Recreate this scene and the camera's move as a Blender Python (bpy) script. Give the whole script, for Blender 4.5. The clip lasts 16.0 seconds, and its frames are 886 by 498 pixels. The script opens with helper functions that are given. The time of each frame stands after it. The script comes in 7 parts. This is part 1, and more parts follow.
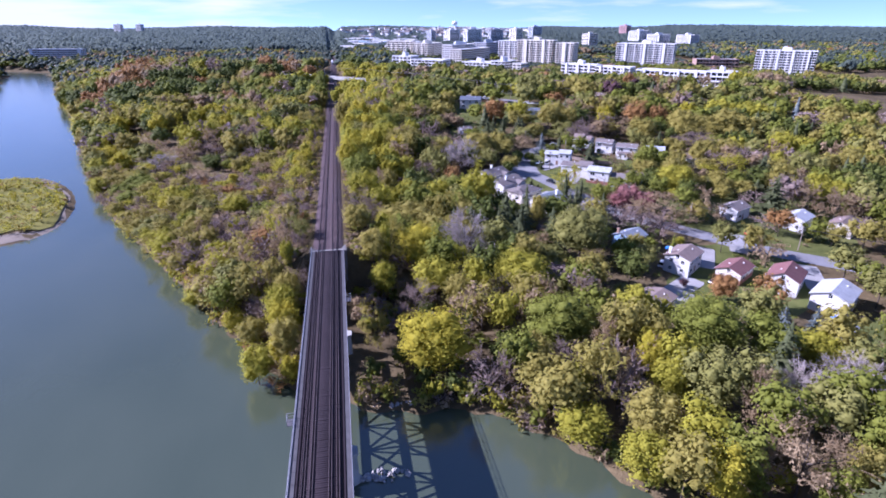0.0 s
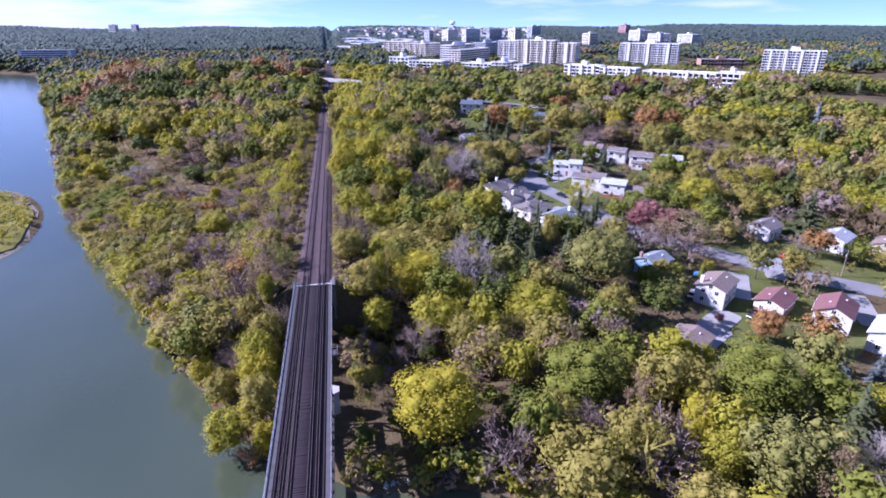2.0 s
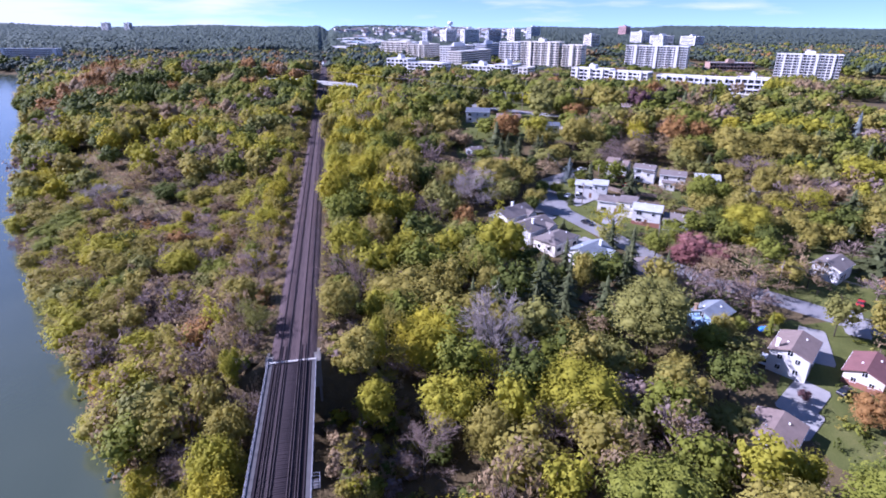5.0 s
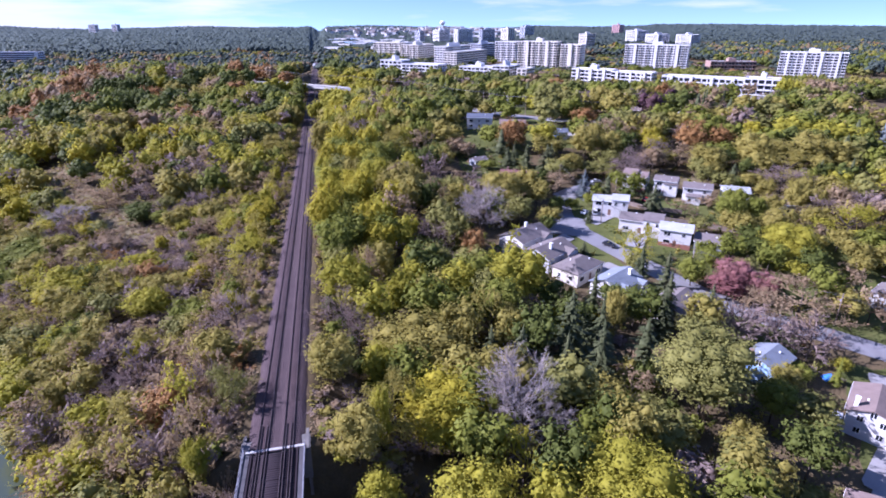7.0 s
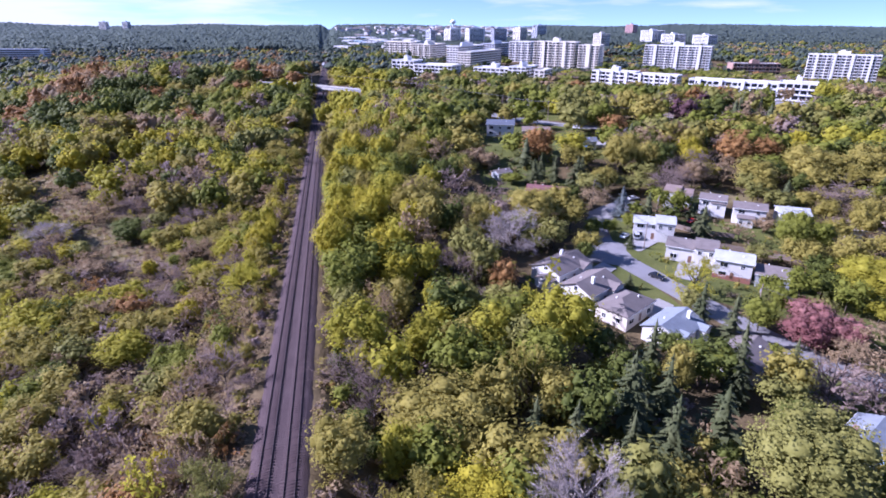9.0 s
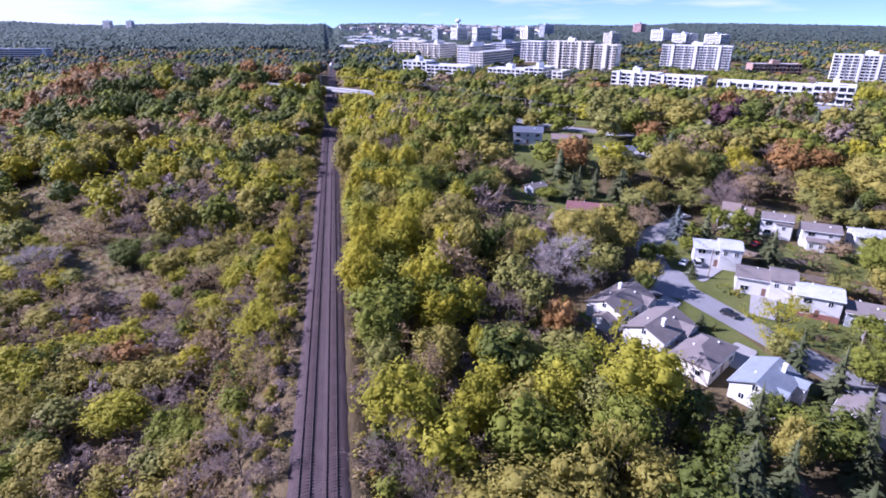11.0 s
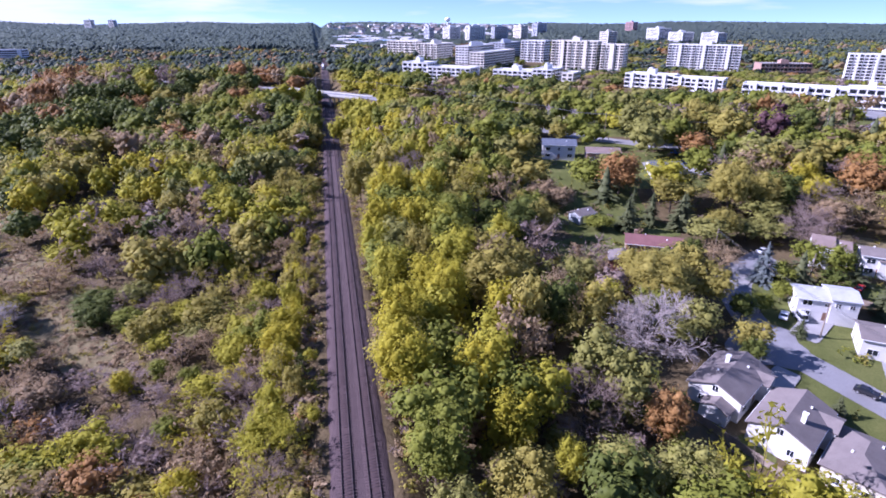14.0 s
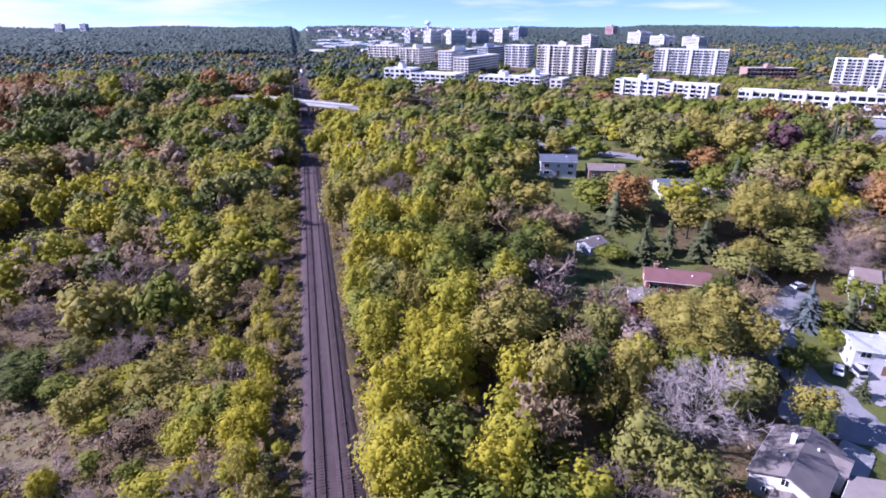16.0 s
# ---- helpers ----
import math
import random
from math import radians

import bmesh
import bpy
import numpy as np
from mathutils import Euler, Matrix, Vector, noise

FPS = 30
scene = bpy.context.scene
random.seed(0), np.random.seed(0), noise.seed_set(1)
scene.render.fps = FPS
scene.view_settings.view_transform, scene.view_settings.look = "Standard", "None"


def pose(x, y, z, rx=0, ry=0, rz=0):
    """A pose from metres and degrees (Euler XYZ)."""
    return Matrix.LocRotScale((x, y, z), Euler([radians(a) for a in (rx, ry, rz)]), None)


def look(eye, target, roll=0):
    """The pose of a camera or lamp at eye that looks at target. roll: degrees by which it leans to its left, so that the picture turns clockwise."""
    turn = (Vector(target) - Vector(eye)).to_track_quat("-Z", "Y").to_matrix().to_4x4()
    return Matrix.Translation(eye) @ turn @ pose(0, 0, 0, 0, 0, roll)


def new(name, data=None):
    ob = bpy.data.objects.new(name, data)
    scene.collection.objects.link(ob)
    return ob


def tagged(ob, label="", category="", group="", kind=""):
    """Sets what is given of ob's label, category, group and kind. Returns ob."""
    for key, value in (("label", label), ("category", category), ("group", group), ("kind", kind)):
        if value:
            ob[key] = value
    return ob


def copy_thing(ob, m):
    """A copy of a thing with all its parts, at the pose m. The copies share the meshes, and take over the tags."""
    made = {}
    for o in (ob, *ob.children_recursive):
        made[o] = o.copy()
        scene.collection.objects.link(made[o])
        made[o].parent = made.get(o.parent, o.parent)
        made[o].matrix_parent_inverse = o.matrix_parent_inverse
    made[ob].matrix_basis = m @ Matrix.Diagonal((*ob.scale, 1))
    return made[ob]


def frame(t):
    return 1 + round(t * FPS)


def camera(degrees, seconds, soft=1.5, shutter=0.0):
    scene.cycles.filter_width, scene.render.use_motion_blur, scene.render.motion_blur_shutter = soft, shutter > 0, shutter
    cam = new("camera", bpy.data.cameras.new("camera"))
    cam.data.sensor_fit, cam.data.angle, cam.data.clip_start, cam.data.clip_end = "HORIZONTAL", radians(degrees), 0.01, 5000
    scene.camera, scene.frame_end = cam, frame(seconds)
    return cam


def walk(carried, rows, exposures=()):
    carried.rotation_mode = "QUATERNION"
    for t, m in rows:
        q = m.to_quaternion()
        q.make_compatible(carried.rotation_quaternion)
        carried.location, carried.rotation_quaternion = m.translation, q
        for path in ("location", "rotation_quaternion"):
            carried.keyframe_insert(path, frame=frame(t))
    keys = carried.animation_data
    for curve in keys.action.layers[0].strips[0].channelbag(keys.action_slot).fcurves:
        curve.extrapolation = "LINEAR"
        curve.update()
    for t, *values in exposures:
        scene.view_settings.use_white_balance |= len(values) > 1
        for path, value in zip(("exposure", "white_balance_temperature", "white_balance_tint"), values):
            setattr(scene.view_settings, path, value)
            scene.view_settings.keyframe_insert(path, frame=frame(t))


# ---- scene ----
cam = camera(77.4, 16.0, 1.8)
PATH = [
    (0, (0.876, 0.524, 59.576), (1.233, 2.341, 58.82), 0.0),
    (0.5, (1.888, 6.088, 59.553), (2.225, 7.909, 58.797), 0.0),
    (1, (2.733, 11.655, 59.577), (3.072, 13.475, 58.822), 0.0),
    (1.5, (3.433, 17.128, 59.608), (3.79, 18.945, 58.852), -0.0),
    (2, (4.056, 22.51, 59.615), (4.419, 24.326, 58.858), -0.1),
    (2.5, (4.631, 27.899, 59.614), (4.994, 29.714, 58.857), -0.0),
    (3, (5.101, 33.368, 59.585), (5.465, 35.182, 58.827), -0.0),
    (3.5, (5.517, 38.9, 59.579), (5.884, 40.714, 58.822), 0.1),
    (4, (5.923, 44.525, 59.551), (6.294, 46.338, 58.794), 0.1),
    (4.2, (6.061, 46.792, 59.55), (6.434, 48.605, 58.793), 0.2),
    (6.3, (7.236, 71.087, 59.732), (7.624, 72.898, 58.977), 0.0),
    (6.5, (7.329, 73.403, 59.742), (7.72, 75.212, 58.985), -0.1),
    (7, (7.55, 79.18, 59.755), (7.948, 80.988, 58.998), -0.1),
    (7.5, (7.889, 85.054, 59.785), (8.297, 86.858, 59.026), -0.0),
    (8, (8.239, 90.997, 59.78), (8.646, 92.802, 59.022), 0.1),
    (8.5, (8.333, 96.988, 59.751), (8.713, 98.799, 58.992), 0.2),
    (9, (7.913, 102.96, 59.731), (8.285, 104.772, 58.971), 0.2),
    (9.2, (7.53, 105.293, 59.728), (7.903, 107.104, 58.967), 0.1),
    (11.5, (1.421, 131.679, 59.824), (1.78, 133.492, 59.06), 0.2),
    (12, (0.025, 137.625, 59.834), (0.384, 139.437, 59.068), 0.1),
    (12.5, (-1.278, 143.634, 59.825), (-0.917, 145.447, 59.06), 0.1),
    (13, (-2.349, 149.577, 59.822), (-1.986, 151.389, 59.057), 0.1),
    (13.5, (-3.176, 155.427, 59.856), (-2.797, 157.235, 59.09), 0.1),
    (14, (-3.676, 161.19, 59.93), (-3.277, 162.994, 59.163), 0.1),
    (14.5, (-3.692, 166.933, 60.044), (-3.273, 168.733, 59.278), 0.0),
    (15, (-3.35, 172.76, 60.197), (-2.915, 174.555, 59.432), 0.0),
    (15.5, (-2.652, 178.417, 60.347), (-2.202, 180.21, 59.582), 0.0),
    (16, (-1.65, 183.938, 60.565), (-1.189, 185.731, 59.809), 0.1),
]
walk(cam, [(t, look(eye, target, roll)) for t, eye, target, roll in PATH], exposures=((0.0, 1.41, 5230, 38), (16.0, 1.41, 5320, 40)))

# ---- world and light ----
SUN_EL = 34.0
SUN_TO = Vector((-0.96, 0.28, 0)).normalized() * math.cos(radians(SUN_EL)) + Vector((0, 0, math.sin(radians(SUN_EL))))


def make_world():
    w = bpy.data.worlds.new("autumn_sky")
    scene.world = w
    w.use_nodes = True
    nt = w.node_tree
    nt.nodes.clear()
    n = nt.nodes.new
    out, bg, sky = n("ShaderNodeOutputWorld"), n("ShaderNodeBackground"), n("ShaderNodeTexSky")
    sky.sky_type, sky.sun_disc = "NISHITA", False
    sky.sun_elevation, sky.sun_rotation = radians(SUN_EL), math.atan2(SUN_TO.x, SUN_TO.y)
    sky.air_density, sky.dust_density, sky.ozone_density, sky.altitude = 1.0, 0.15, 3.6, 300
    co, mp, nz, ramp = n("ShaderNodeTexCoord"), n("ShaderNodeMapping"), n("ShaderNodeTexNoise"), n("ShaderNodeValToRGB")
    mp.inputs["Scale"].default_value = (1.6, 1.6, 13.0)
    nz.inputs["Scale"].default_value, nz.inputs["Detail"].default_value, nz.inputs["Roughness"].default_value = 2.6, 6.0, 0.55
    ramp.color_ramp.elements[0].position, ramp.color_ramp.elements[1].position = 0.49, 0.72
    mix = n("ShaderNodeMix")
    mix.data_type = "RGBA"
    mix.inputs["B"].default_value = (4.7, 5.1, 5.7, 1)
    # the air is clear: the blue reaches far down towards the horizon
    lift = n("ShaderNodeVectorMath")
    lift.operation = "MULTIPLY_ADD"
    lift.inputs[1].default_value, lift.inputs[2].default_value = (1, 1, 1.8), (0, 0, 0.12)
    nt.links.new(co.outputs["Generated"], lift.inputs[0])
    nt.links.new(lift.outputs[0], sky.inputs["Vector"])
    nt.links.new(co.outputs["Generated"], mp.inputs["Vector"])
    nt.links.new(mp.outputs["Vector"], nz.inputs["Vector"])
    # clouds thin out overhead
    sep, thin, cut = n("ShaderNodeSeparateXYZ"), n("ShaderNodeMapRange"), n("ShaderNodeMath")
    thin.inputs["From Min"].default_value, thin.inputs["From Max"].default_value = 0.035, 0.17
    thin.inputs["To Min"].default_value, thin.inputs["To Max"].default_value = 1.0, 0.04
    cut.operation = "MULTIPLY"
    nt.links.new(co.outputs["Generated"], sep.inputs[0])
    nt.links.new(sep.outputs["Z"], thin.inputs["Value"])
    west = n("ShaderNodeMapRange")
    west.inputs["From Min"].default_value, west.inputs["From Max"].default_value = 0.25, -0.5
    west.inputs["To Min"].default_value, west.inputs["To Max"].default_value = -0.06, 0.20
    nt.links.new(sep.outputs["X"], west.inputs["Value"])
    heap = n("ShaderNodeMath")
    nt.links.new(nz.outputs["Fac"], heap.inputs[0])
    nt.links.new(west.outputs[0], heap.inputs[1])
    nt.links.new(heap.outputs[0], ramp.inputs["Fac"])
    nt.links.new(ramp.outputs["Color"], cut.inputs[0])
    nt.links.new(thin.outputs[0], cut.inputs[1])
    nt.links.new(cut.outputs[0], mix.inputs["Factor"])
    nt.links.new(sky.outputs["Color"], mix.inputs["A"])
    nt.links.new(mix.outputs["Result"], bg.inputs["Color"])
    bg.inputs["Strength"].default_value = 0.080
    nt.links.new(bg.outputs["Background"], out.inputs["Surface"])


make_world()
sun = new("sun", bpy.data.lights.new("sun", "SUN"))
sun.data.energy, sun.data.angle, sun.data.color = 4.4, radians(0.53), (1.0, 0.965, 0.91)
sun.matrix_world = look((-200, 60, 150), Vector((-200, 60, 150)) - SUN_TO)


# ---- materials ----
def base_material(name):
    m = bpy.data.materials.new(name)
    m.use_nodes = True
    nt = m.node_tree
    nt.nodes.clear()
    out = nt.nodes.new("ShaderNodeOutputMaterial")
    bsdf = nt.nodes.new("ShaderNodeBsdfPrincipled")
    nt.links.new(bsdf.outputs[0], out.inputs[0])
    return m, nt, bsdf, out


def noise_node(nt, scale, detail=3.0, rough=0.55, stretch=None, local=False):
    nz = nt.nodes.new("ShaderNodeTexNoise")
    nz.inputs["Scale"].default_value, nz.inputs["Detail"].default_value, nz.inputs["Roughness"].default_value = scale, detail, rough
    if local:
        src = nt.nodes.new("ShaderNodeTexCoord").outputs["Object"]
    else:
        src = nt.nodes.new("ShaderNodeNewGeometry").outputs["Position"]
    if stretch:
        mp = nt.nodes.new("ShaderNodeMapping")
        mp.inputs["Scale"].default_value = stretch
        nt.links.new(src, mp.inputs["Vector"])
        src = mp.outputs["Vector"]
    nt.links.new(src, nz.inputs["Vector"])
    return nz.outputs["Fac"]


def weighted(nt, pairs):
    """The sum of value outputs times weights."""
    total = None
    for out, k in pairs:
        mu = nt.nodes.new("ShaderNodeMath")
        mu.operation = "MULTIPLY_ADD"
        nt.links.new(out, mu.inputs[0])
        mu.inputs[1].default_value = k
        if total is None:
            mu.inputs[2].default_value = 0.0
        else:
            nt.links.new(total, mu.inputs[2])
        total = mu.outputs[0]
    return total


def ramp_node(nt, fac, stops):
    r = nt.nodes.new("ShaderNodeValToRGB")
    while len(r.color_ramp.elements) < len(stops):
        r.color_ramp.elements.new(0.5)
    for e, (p, c) in zip(r.color_ramp.elements, stops):
        e.position, e.color = p, (*c, 1)
    nt.links.new(fac, r.inputs["Fac"])
    return r.outputs["Color"]


def tone(c, k):
    return tuple(min(1.0, v * k) for v in c)


def leaf_material(name, low, mid, high, through_light=0.36):
    """Foliage: tree-sized drifts of colour, clump-sized patches and a shade of its own for each leaf."""
    m, nt, bsdf, out = base_material(name)
    isl = nt.nodes.new("ShaderNodeNewGeometry").outputs["Random Per Island"]
    ob = nt.nodes.new("ShaderNodeObjectInfo").outputs["Random"]
    fac = weighted(nt, [(noise_node(nt, 0.11, 1.0), 0.62), (noise_node(nt, 0.6, 2.0), 0.32), (noise_node(nt, 2.6, 3.0, 0.7), 0.20), (isl, 0.10), (ob, 0.14)])
    col = ramp_node(nt, fac, [(0.32, low), (0.60, mid), (0.88, high)])
    nt.links.new(col, bsdf.inputs["Base Color"])
    bsdf.inputs["Roughness"].default_value = 0.62
    bsdf.inputs["Specular IOR Level"].default_value = 0.12
    bp = nt.nodes.new("ShaderNodeBump")
    bp.inputs["Strength"].default_value, bp.inputs["Distance"].default_value = 0.22, 0.35
    nt.links.new(noise_node(nt, 2.2, 3.0, 0.7), bp.inputs["Height"])
    nt.links.new(bp.outputs[0], bsdf.inputs["Normal"])
    tr, mx = nt.nodes.new("ShaderNodeBsdfTranslucent"), nt.nodes.new("ShaderNodeMixShader")
    nt.links.new(col, tr.inputs["Color"])
    mx.inputs[0].default_value = through_light
    nt.links.new(bsdf.outputs[0], mx.inputs[1])
    nt.links.new(tr.outputs[0], mx.inputs[2])
    nt.links.new(mx.outputs[0], out.inputs[0])
    return m


def surface(name, stops, scales=((0.6, 0.5), (6.0, 0.5)), rough=0.8, metal=0.0, bump=0.0, bump_scale=8.0, stretch=None, spread=(0.3, 0.7), local=False, vary=0.0, spec=0.35):
    """A general surface: a colour ramp over noise at two scales, with fine relief."""
    m, nt, bsdf, out = base_material(name)
    pairs = [(noise_node(nt, s, 4.0, 0.6, stretch, local), k) for s, k in scales]
    if vary:
        pairs.append((nt.nodes.new("ShaderNodeObjectInfo").outputs["Random"], vary))
    fac = weighted(nt, pairs)
    a, b = spread
    n = len(stops)
    col = ramp_node(nt, fac, [(a + (b - a) * i / max(1, n - 1), c) for i, c in enumerate(stops)])
    nt.links.new(col, bsdf.inputs["Base Color"])
    bsdf.inputs["Roughness"].default_value, bsdf.inputs["Metallic"].default_value = rough, metal
    bsdf.inputs["Specular IOR Level"].default_value = spec
    if bump:
        bp = nt.nodes.new("ShaderNodeBump")
        bp.inputs["Strength"].default_value, bp.inputs["Distance"].default_value = bump, 0.1
        nt.links.new(noise_node(nt, bump_scale, 4.0, 0.6, stretch, local), bp.inputs["Height"])
        nt.links.new(bp.outputs[0], bsdf.inputs["Normal"])
    return m


def water_material():
    m, nt, bsdf, out = base_material("river_water")
    fac = weighted(nt, [(noise_node(nt, 0.012, 3.0), 0.7), (noise_node(nt, 0.06, 3.0, 0.5, (1, 0.4, 1)), 0.3)])
    col = ramp_node(nt, fac, [(0.3, (0.046, 0.060, 0.034)), (0.55, (0.060, 0.074, 0.044)), (0.75, (0.076, 0.088, 0.054))])
    nt.links.new(col, bsdf.inputs["Base Color"])
    bsdf.inputs["Roughness"].default_value, bsdf.inputs["IOR"].default_value = 0.14, 1.58
    bsdf.inputs["Specular IOR Level"].default_value = 0.8
    bp = nt.nodes.new("ShaderNodeBump")
    bp.inputs["Strength"].default_value, bp.inputs["Distance"].default_value = 0.45, 0.08
    wav = weighted(nt, [(noise_node(nt, 0.9, 3.0, 0.6, (1, 0.55, 1)), 0.6), (noise_node(nt, 3.5, 2.0), 0.25)])
    nt.links.new(wav, bp.inputs["Height"])
    nt.links.new(bp.outputs[0], bsdf.inputs["Normal"])
    return m


def ground_material():
    m, nt, bsdf, out = base_material("forest_floor")
    fac = weighted(nt, [(noise_node(nt, 0.035, 3.0), 0.55), (noise_node(nt, 0.5, 4.0), 0.3), (noise_node(nt, 5.0, 3.0), 0.25)])
    col = ramp_node(nt, fac, [(0.32, (0.050, 0.038, 0.020)), (0.48, (0.084, 0.063, 0.032)), (0.60, (0.118, 0.088, 0.046)), (0.74, (0.164, 0.122, 0.064))])
    nt.links.new(col, bsdf.inputs["Base Color"])
    bsdf.inputs["Roughness"].default_value = 0.95
    bsdf.inputs["Specular IOR Level"].default_value = 0.1
    bp = nt.nodes.new("ShaderNodeBump")
    bp.inputs["Strength"].default_value, bp.inputs["Distance"].default_value = 0.8, 0.3
    nt.links.new(noise_node(nt, 1.6, 5.0), bp.inputs["Height"])
    nt.links.new(bp.outputs[0], bsdf.inputs["Normal"])
    return m


def glass_material(name, tint):
    m, nt, bsdf, out = base_material(name)
    fac = weighted(nt, [(noise_node(nt, 0.25, 1.0), 1.0)])
    nt.links.new(ramp_node(nt, fac, [(0.35, tone(tint, 0.6)), (0.65, tint)]), bsdf.inputs["Base Color"])
    bsdf.inputs["Roughness"].default_value, bsdf.inputs["Specular IOR Level"].default_value = 0.08, 0.6
    return m


LEAF = {
    "dark": leaf_material("leaf_dark_green", (0.056, 0.070, 0.014), (0.090, 0.108, 0.021), (0.130, 0.150, 0.032), 0.30),
    "green": leaf_material("leaf_green", (0.112, 0.126, 0.018), (0.174, 0.190, 0.028), (0.240, 0.252, 0.042), 0.40),
    "willow": leaf_material("leaf_willow", (0.134, 0.132, 0.034), (0.208, 0.202, 0.052), (0.286, 0.272, 0.074)),
    "olive": leaf_material("leaf_olive", (0.204, 0.176, 0.040), (0.312, 0.270, 0.062), (0.414, 0.356, 0.088), 0.50),
    "lime": leaf_material("leaf_lime", (0.206, 0.194, 0.022), (0.332, 0.310, 0.034), (0.442, 0.404, 0.050), 0.50),
    "yellow": leaf_material("leaf_yellow", (0.240, 0.214, 0.020), (0.380, 0.336, 0.030), (0.500, 0.430, 0.044), 0.50),
    "orange": leaf_material("leaf_orange", (0.200, 0.106, 0.038), (0.290, 0.156, 0.054), (0.382, 0.218, 0.078)),
    "red": leaf_material("leaf_red", (0.170, 0.070, 0.066), (0.250, 0.108, 0.100), (0.335, 0.166, 0.146)),
    "brown": leaf_material("leaf_brown", (0.198, 0.142, 0.080), (0.296, 0.214, 0.120), (0.392, 0.292, 0.168), 0.42),
    "dry": leaf_material("dry_grass", (0.220, 0.156, 0.086), (0.305, 0.220, 0.124), (0.390, 0.290, 0.170), 0.3),
    "twig": leaf_material("bare_twig", (0.142, 0.104, 0.088), (0.226, 0.168, 0.142), (0.310, 0.236, 0.200), 0.25),
    "pale_twig": leaf_material("bare_pale_twig", (0.225, 0.190, 0.174), (0.325, 0.276, 0.252), (0.430, 0.370, 0.336), 0.1),
    "purple": leaf_material("leaf_purple", (0.054, 0.028, 0.033), (0.081, 0.041, 0.046), (0.113, 0.061, 0.064), 0.15),
    "spruce": leaf_material("needle_spruce", (0.048, 0.058, 0.024), (0.076, 0.088, 0.037), (0.112, 0.120, 0.054), 0.12),
    # muted bluish green: the haze of distance is put into this leaf colour
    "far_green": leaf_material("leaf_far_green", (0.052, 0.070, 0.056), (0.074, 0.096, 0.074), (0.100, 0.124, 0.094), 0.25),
    "blue_spruce": leaf_material("needle_blue", (0.072, 0.092, 0.086), (0.115, 0.138, 0.132), (0.172, 0.195, 0.192), 0.1),
}
SPECIES = list(LEAF)
BARK = surface("bark", [(0.045, 0.034, 0.026), (0.11, 0.088, 0.068)], ((2.0, 0.5), (14.0, 0.5)), 0.95, stretch=(1, 1, 0.3))
GROUND = ground_material()
WATER = water_material()
BALLAST = surface("ballast", [(0.046, 0.029, 0.030), (0.070, 0.047, 0.048), (0.096, 0.069, 0.068)], ((0.25, 0.4), (9.0, 0.6)), 0.95, bump=0.9, bump_scale=14.0)
STAINED = surface("oil_stained_ballast", [(0.039, 0.023, 0.024), (0.062, 0.039, 0.039), (0.088, 0.059, 0.058)], ((0.2, 0.45), (7.0, 0.55)), 0.95, bump=0.7, bump_scale=12.0)
TIE = surface("tie_wood", [(0.046, 0.029, 0.031), (0.070, 0.047, 0.048)], ((0.4, 0.5), (8.0, 0.5)), 0.9)
DECK_TIE = surface("deck_timber", [(0.013, 0.0075, 0.010), (0.028, 0.017, 0.021)], ((0.15, 0.5), (8.0, 0.5)), 0.85)
RAIL = surface("rail_steel", [(0.070, 0.050, 0.048), (0.135, 0.105, 0.100)], ((0.5, 0.5), (12.0, 0.5)), 0.5, 0.25)
STEEL = surface("dark_bridge_steel", [(0.035, 0.032, 0.032), (0.085, 0.076, 0.072)], ((0.4, 0.5), (7.0, 0.5)), 0.6, 0.3)
GALV = surface("galvanised_steel", [(0.20, 0.20, 0.22), (0.36, 0.36, 0.38)], ((0.8, 0.5), (9.0, 0.5)), 0.55, 0.35)
OLD_CONCRETE = surface("dark_weathered_concrete", [(0.10, 0.092, 0.084), (0.20, 0.185, 0.17)], ((0.5, 0.5), (6.0, 0.5)), 0.95, bump=0.3)
GRATE = surface("walkway_grating", [(0.055, 0.050, 0.052), (0.12, 0.115, 0.118)], ((0.7, 0.5), (12.0, 0.5)), 0.7, 0.2)
CONCRETE = surface("weathered_concrete", [(0.26, 0.25, 0.23), (0.42, 0.41, 0.38), (0.52, 0.51, 0.48)], ((0.3, 0.5), (5.0, 0.5)), 0.9, bump=0.3)
STONE = surface("pale_stone", [(0.24, 0.22, 0.20), (0.48, 0.46, 0.43)], ((1.2, 0.5), (7.0, 0.4)), 0.9, bump=0.5, vary=0.15)
ASPHALT = surface("worn_asphalt", [(0.150, 0.146, 0.152), (0.200, 0.196, 0.203), (0.255, 0.250, 0.258)], ((0.12, 0.55), (4.0, 0.45)), 0.9, bump=0.2, bump_scale=20)
PAVING = surface("pale_paving", [(0.225, 0.215, 0.21), (0.33, 0.32, 0.31)], ((0.3, 0.5), (5.0, 0.5)), 0.9)
LAWN = surface("lawn_grass", [(0.060, 0.068, 0.020), (0.096, 0.108, 0.030), (0.150, 0.146, 0.052)], ((0.12, 0.5), (3.0, 0.5)), 0.95, bump=0.6, bump_scale=9.0, spec=0.1)
DRYFIELD = surface("dry_meadow", [(0.112, 0.092, 0.046), (0.168, 0.138, 0.070), (0.232, 0.190, 0.102)], ((0.10, 0.55), (2.2, 0.45)), 0.95, bump=0.9, bump_scale=3.0, spec=0.1)
REED = surface("yellow_reeds", [(0.105, 0.104, 0.024), (0.170, 0.158, 0.036), (0.235, 0.205, 0.050)], ((0.08, 0.5), (0.9, 0.5)), 0.95, bump=1.0, bump_scale=1.4, spec=0.1)
SAND = surface("muddy_shore", [(0.135, 0.105, 0.075), (0.25, 0.205, 0.155)], ((0.2, 0.5), (3.0, 0.5)), 0.9)
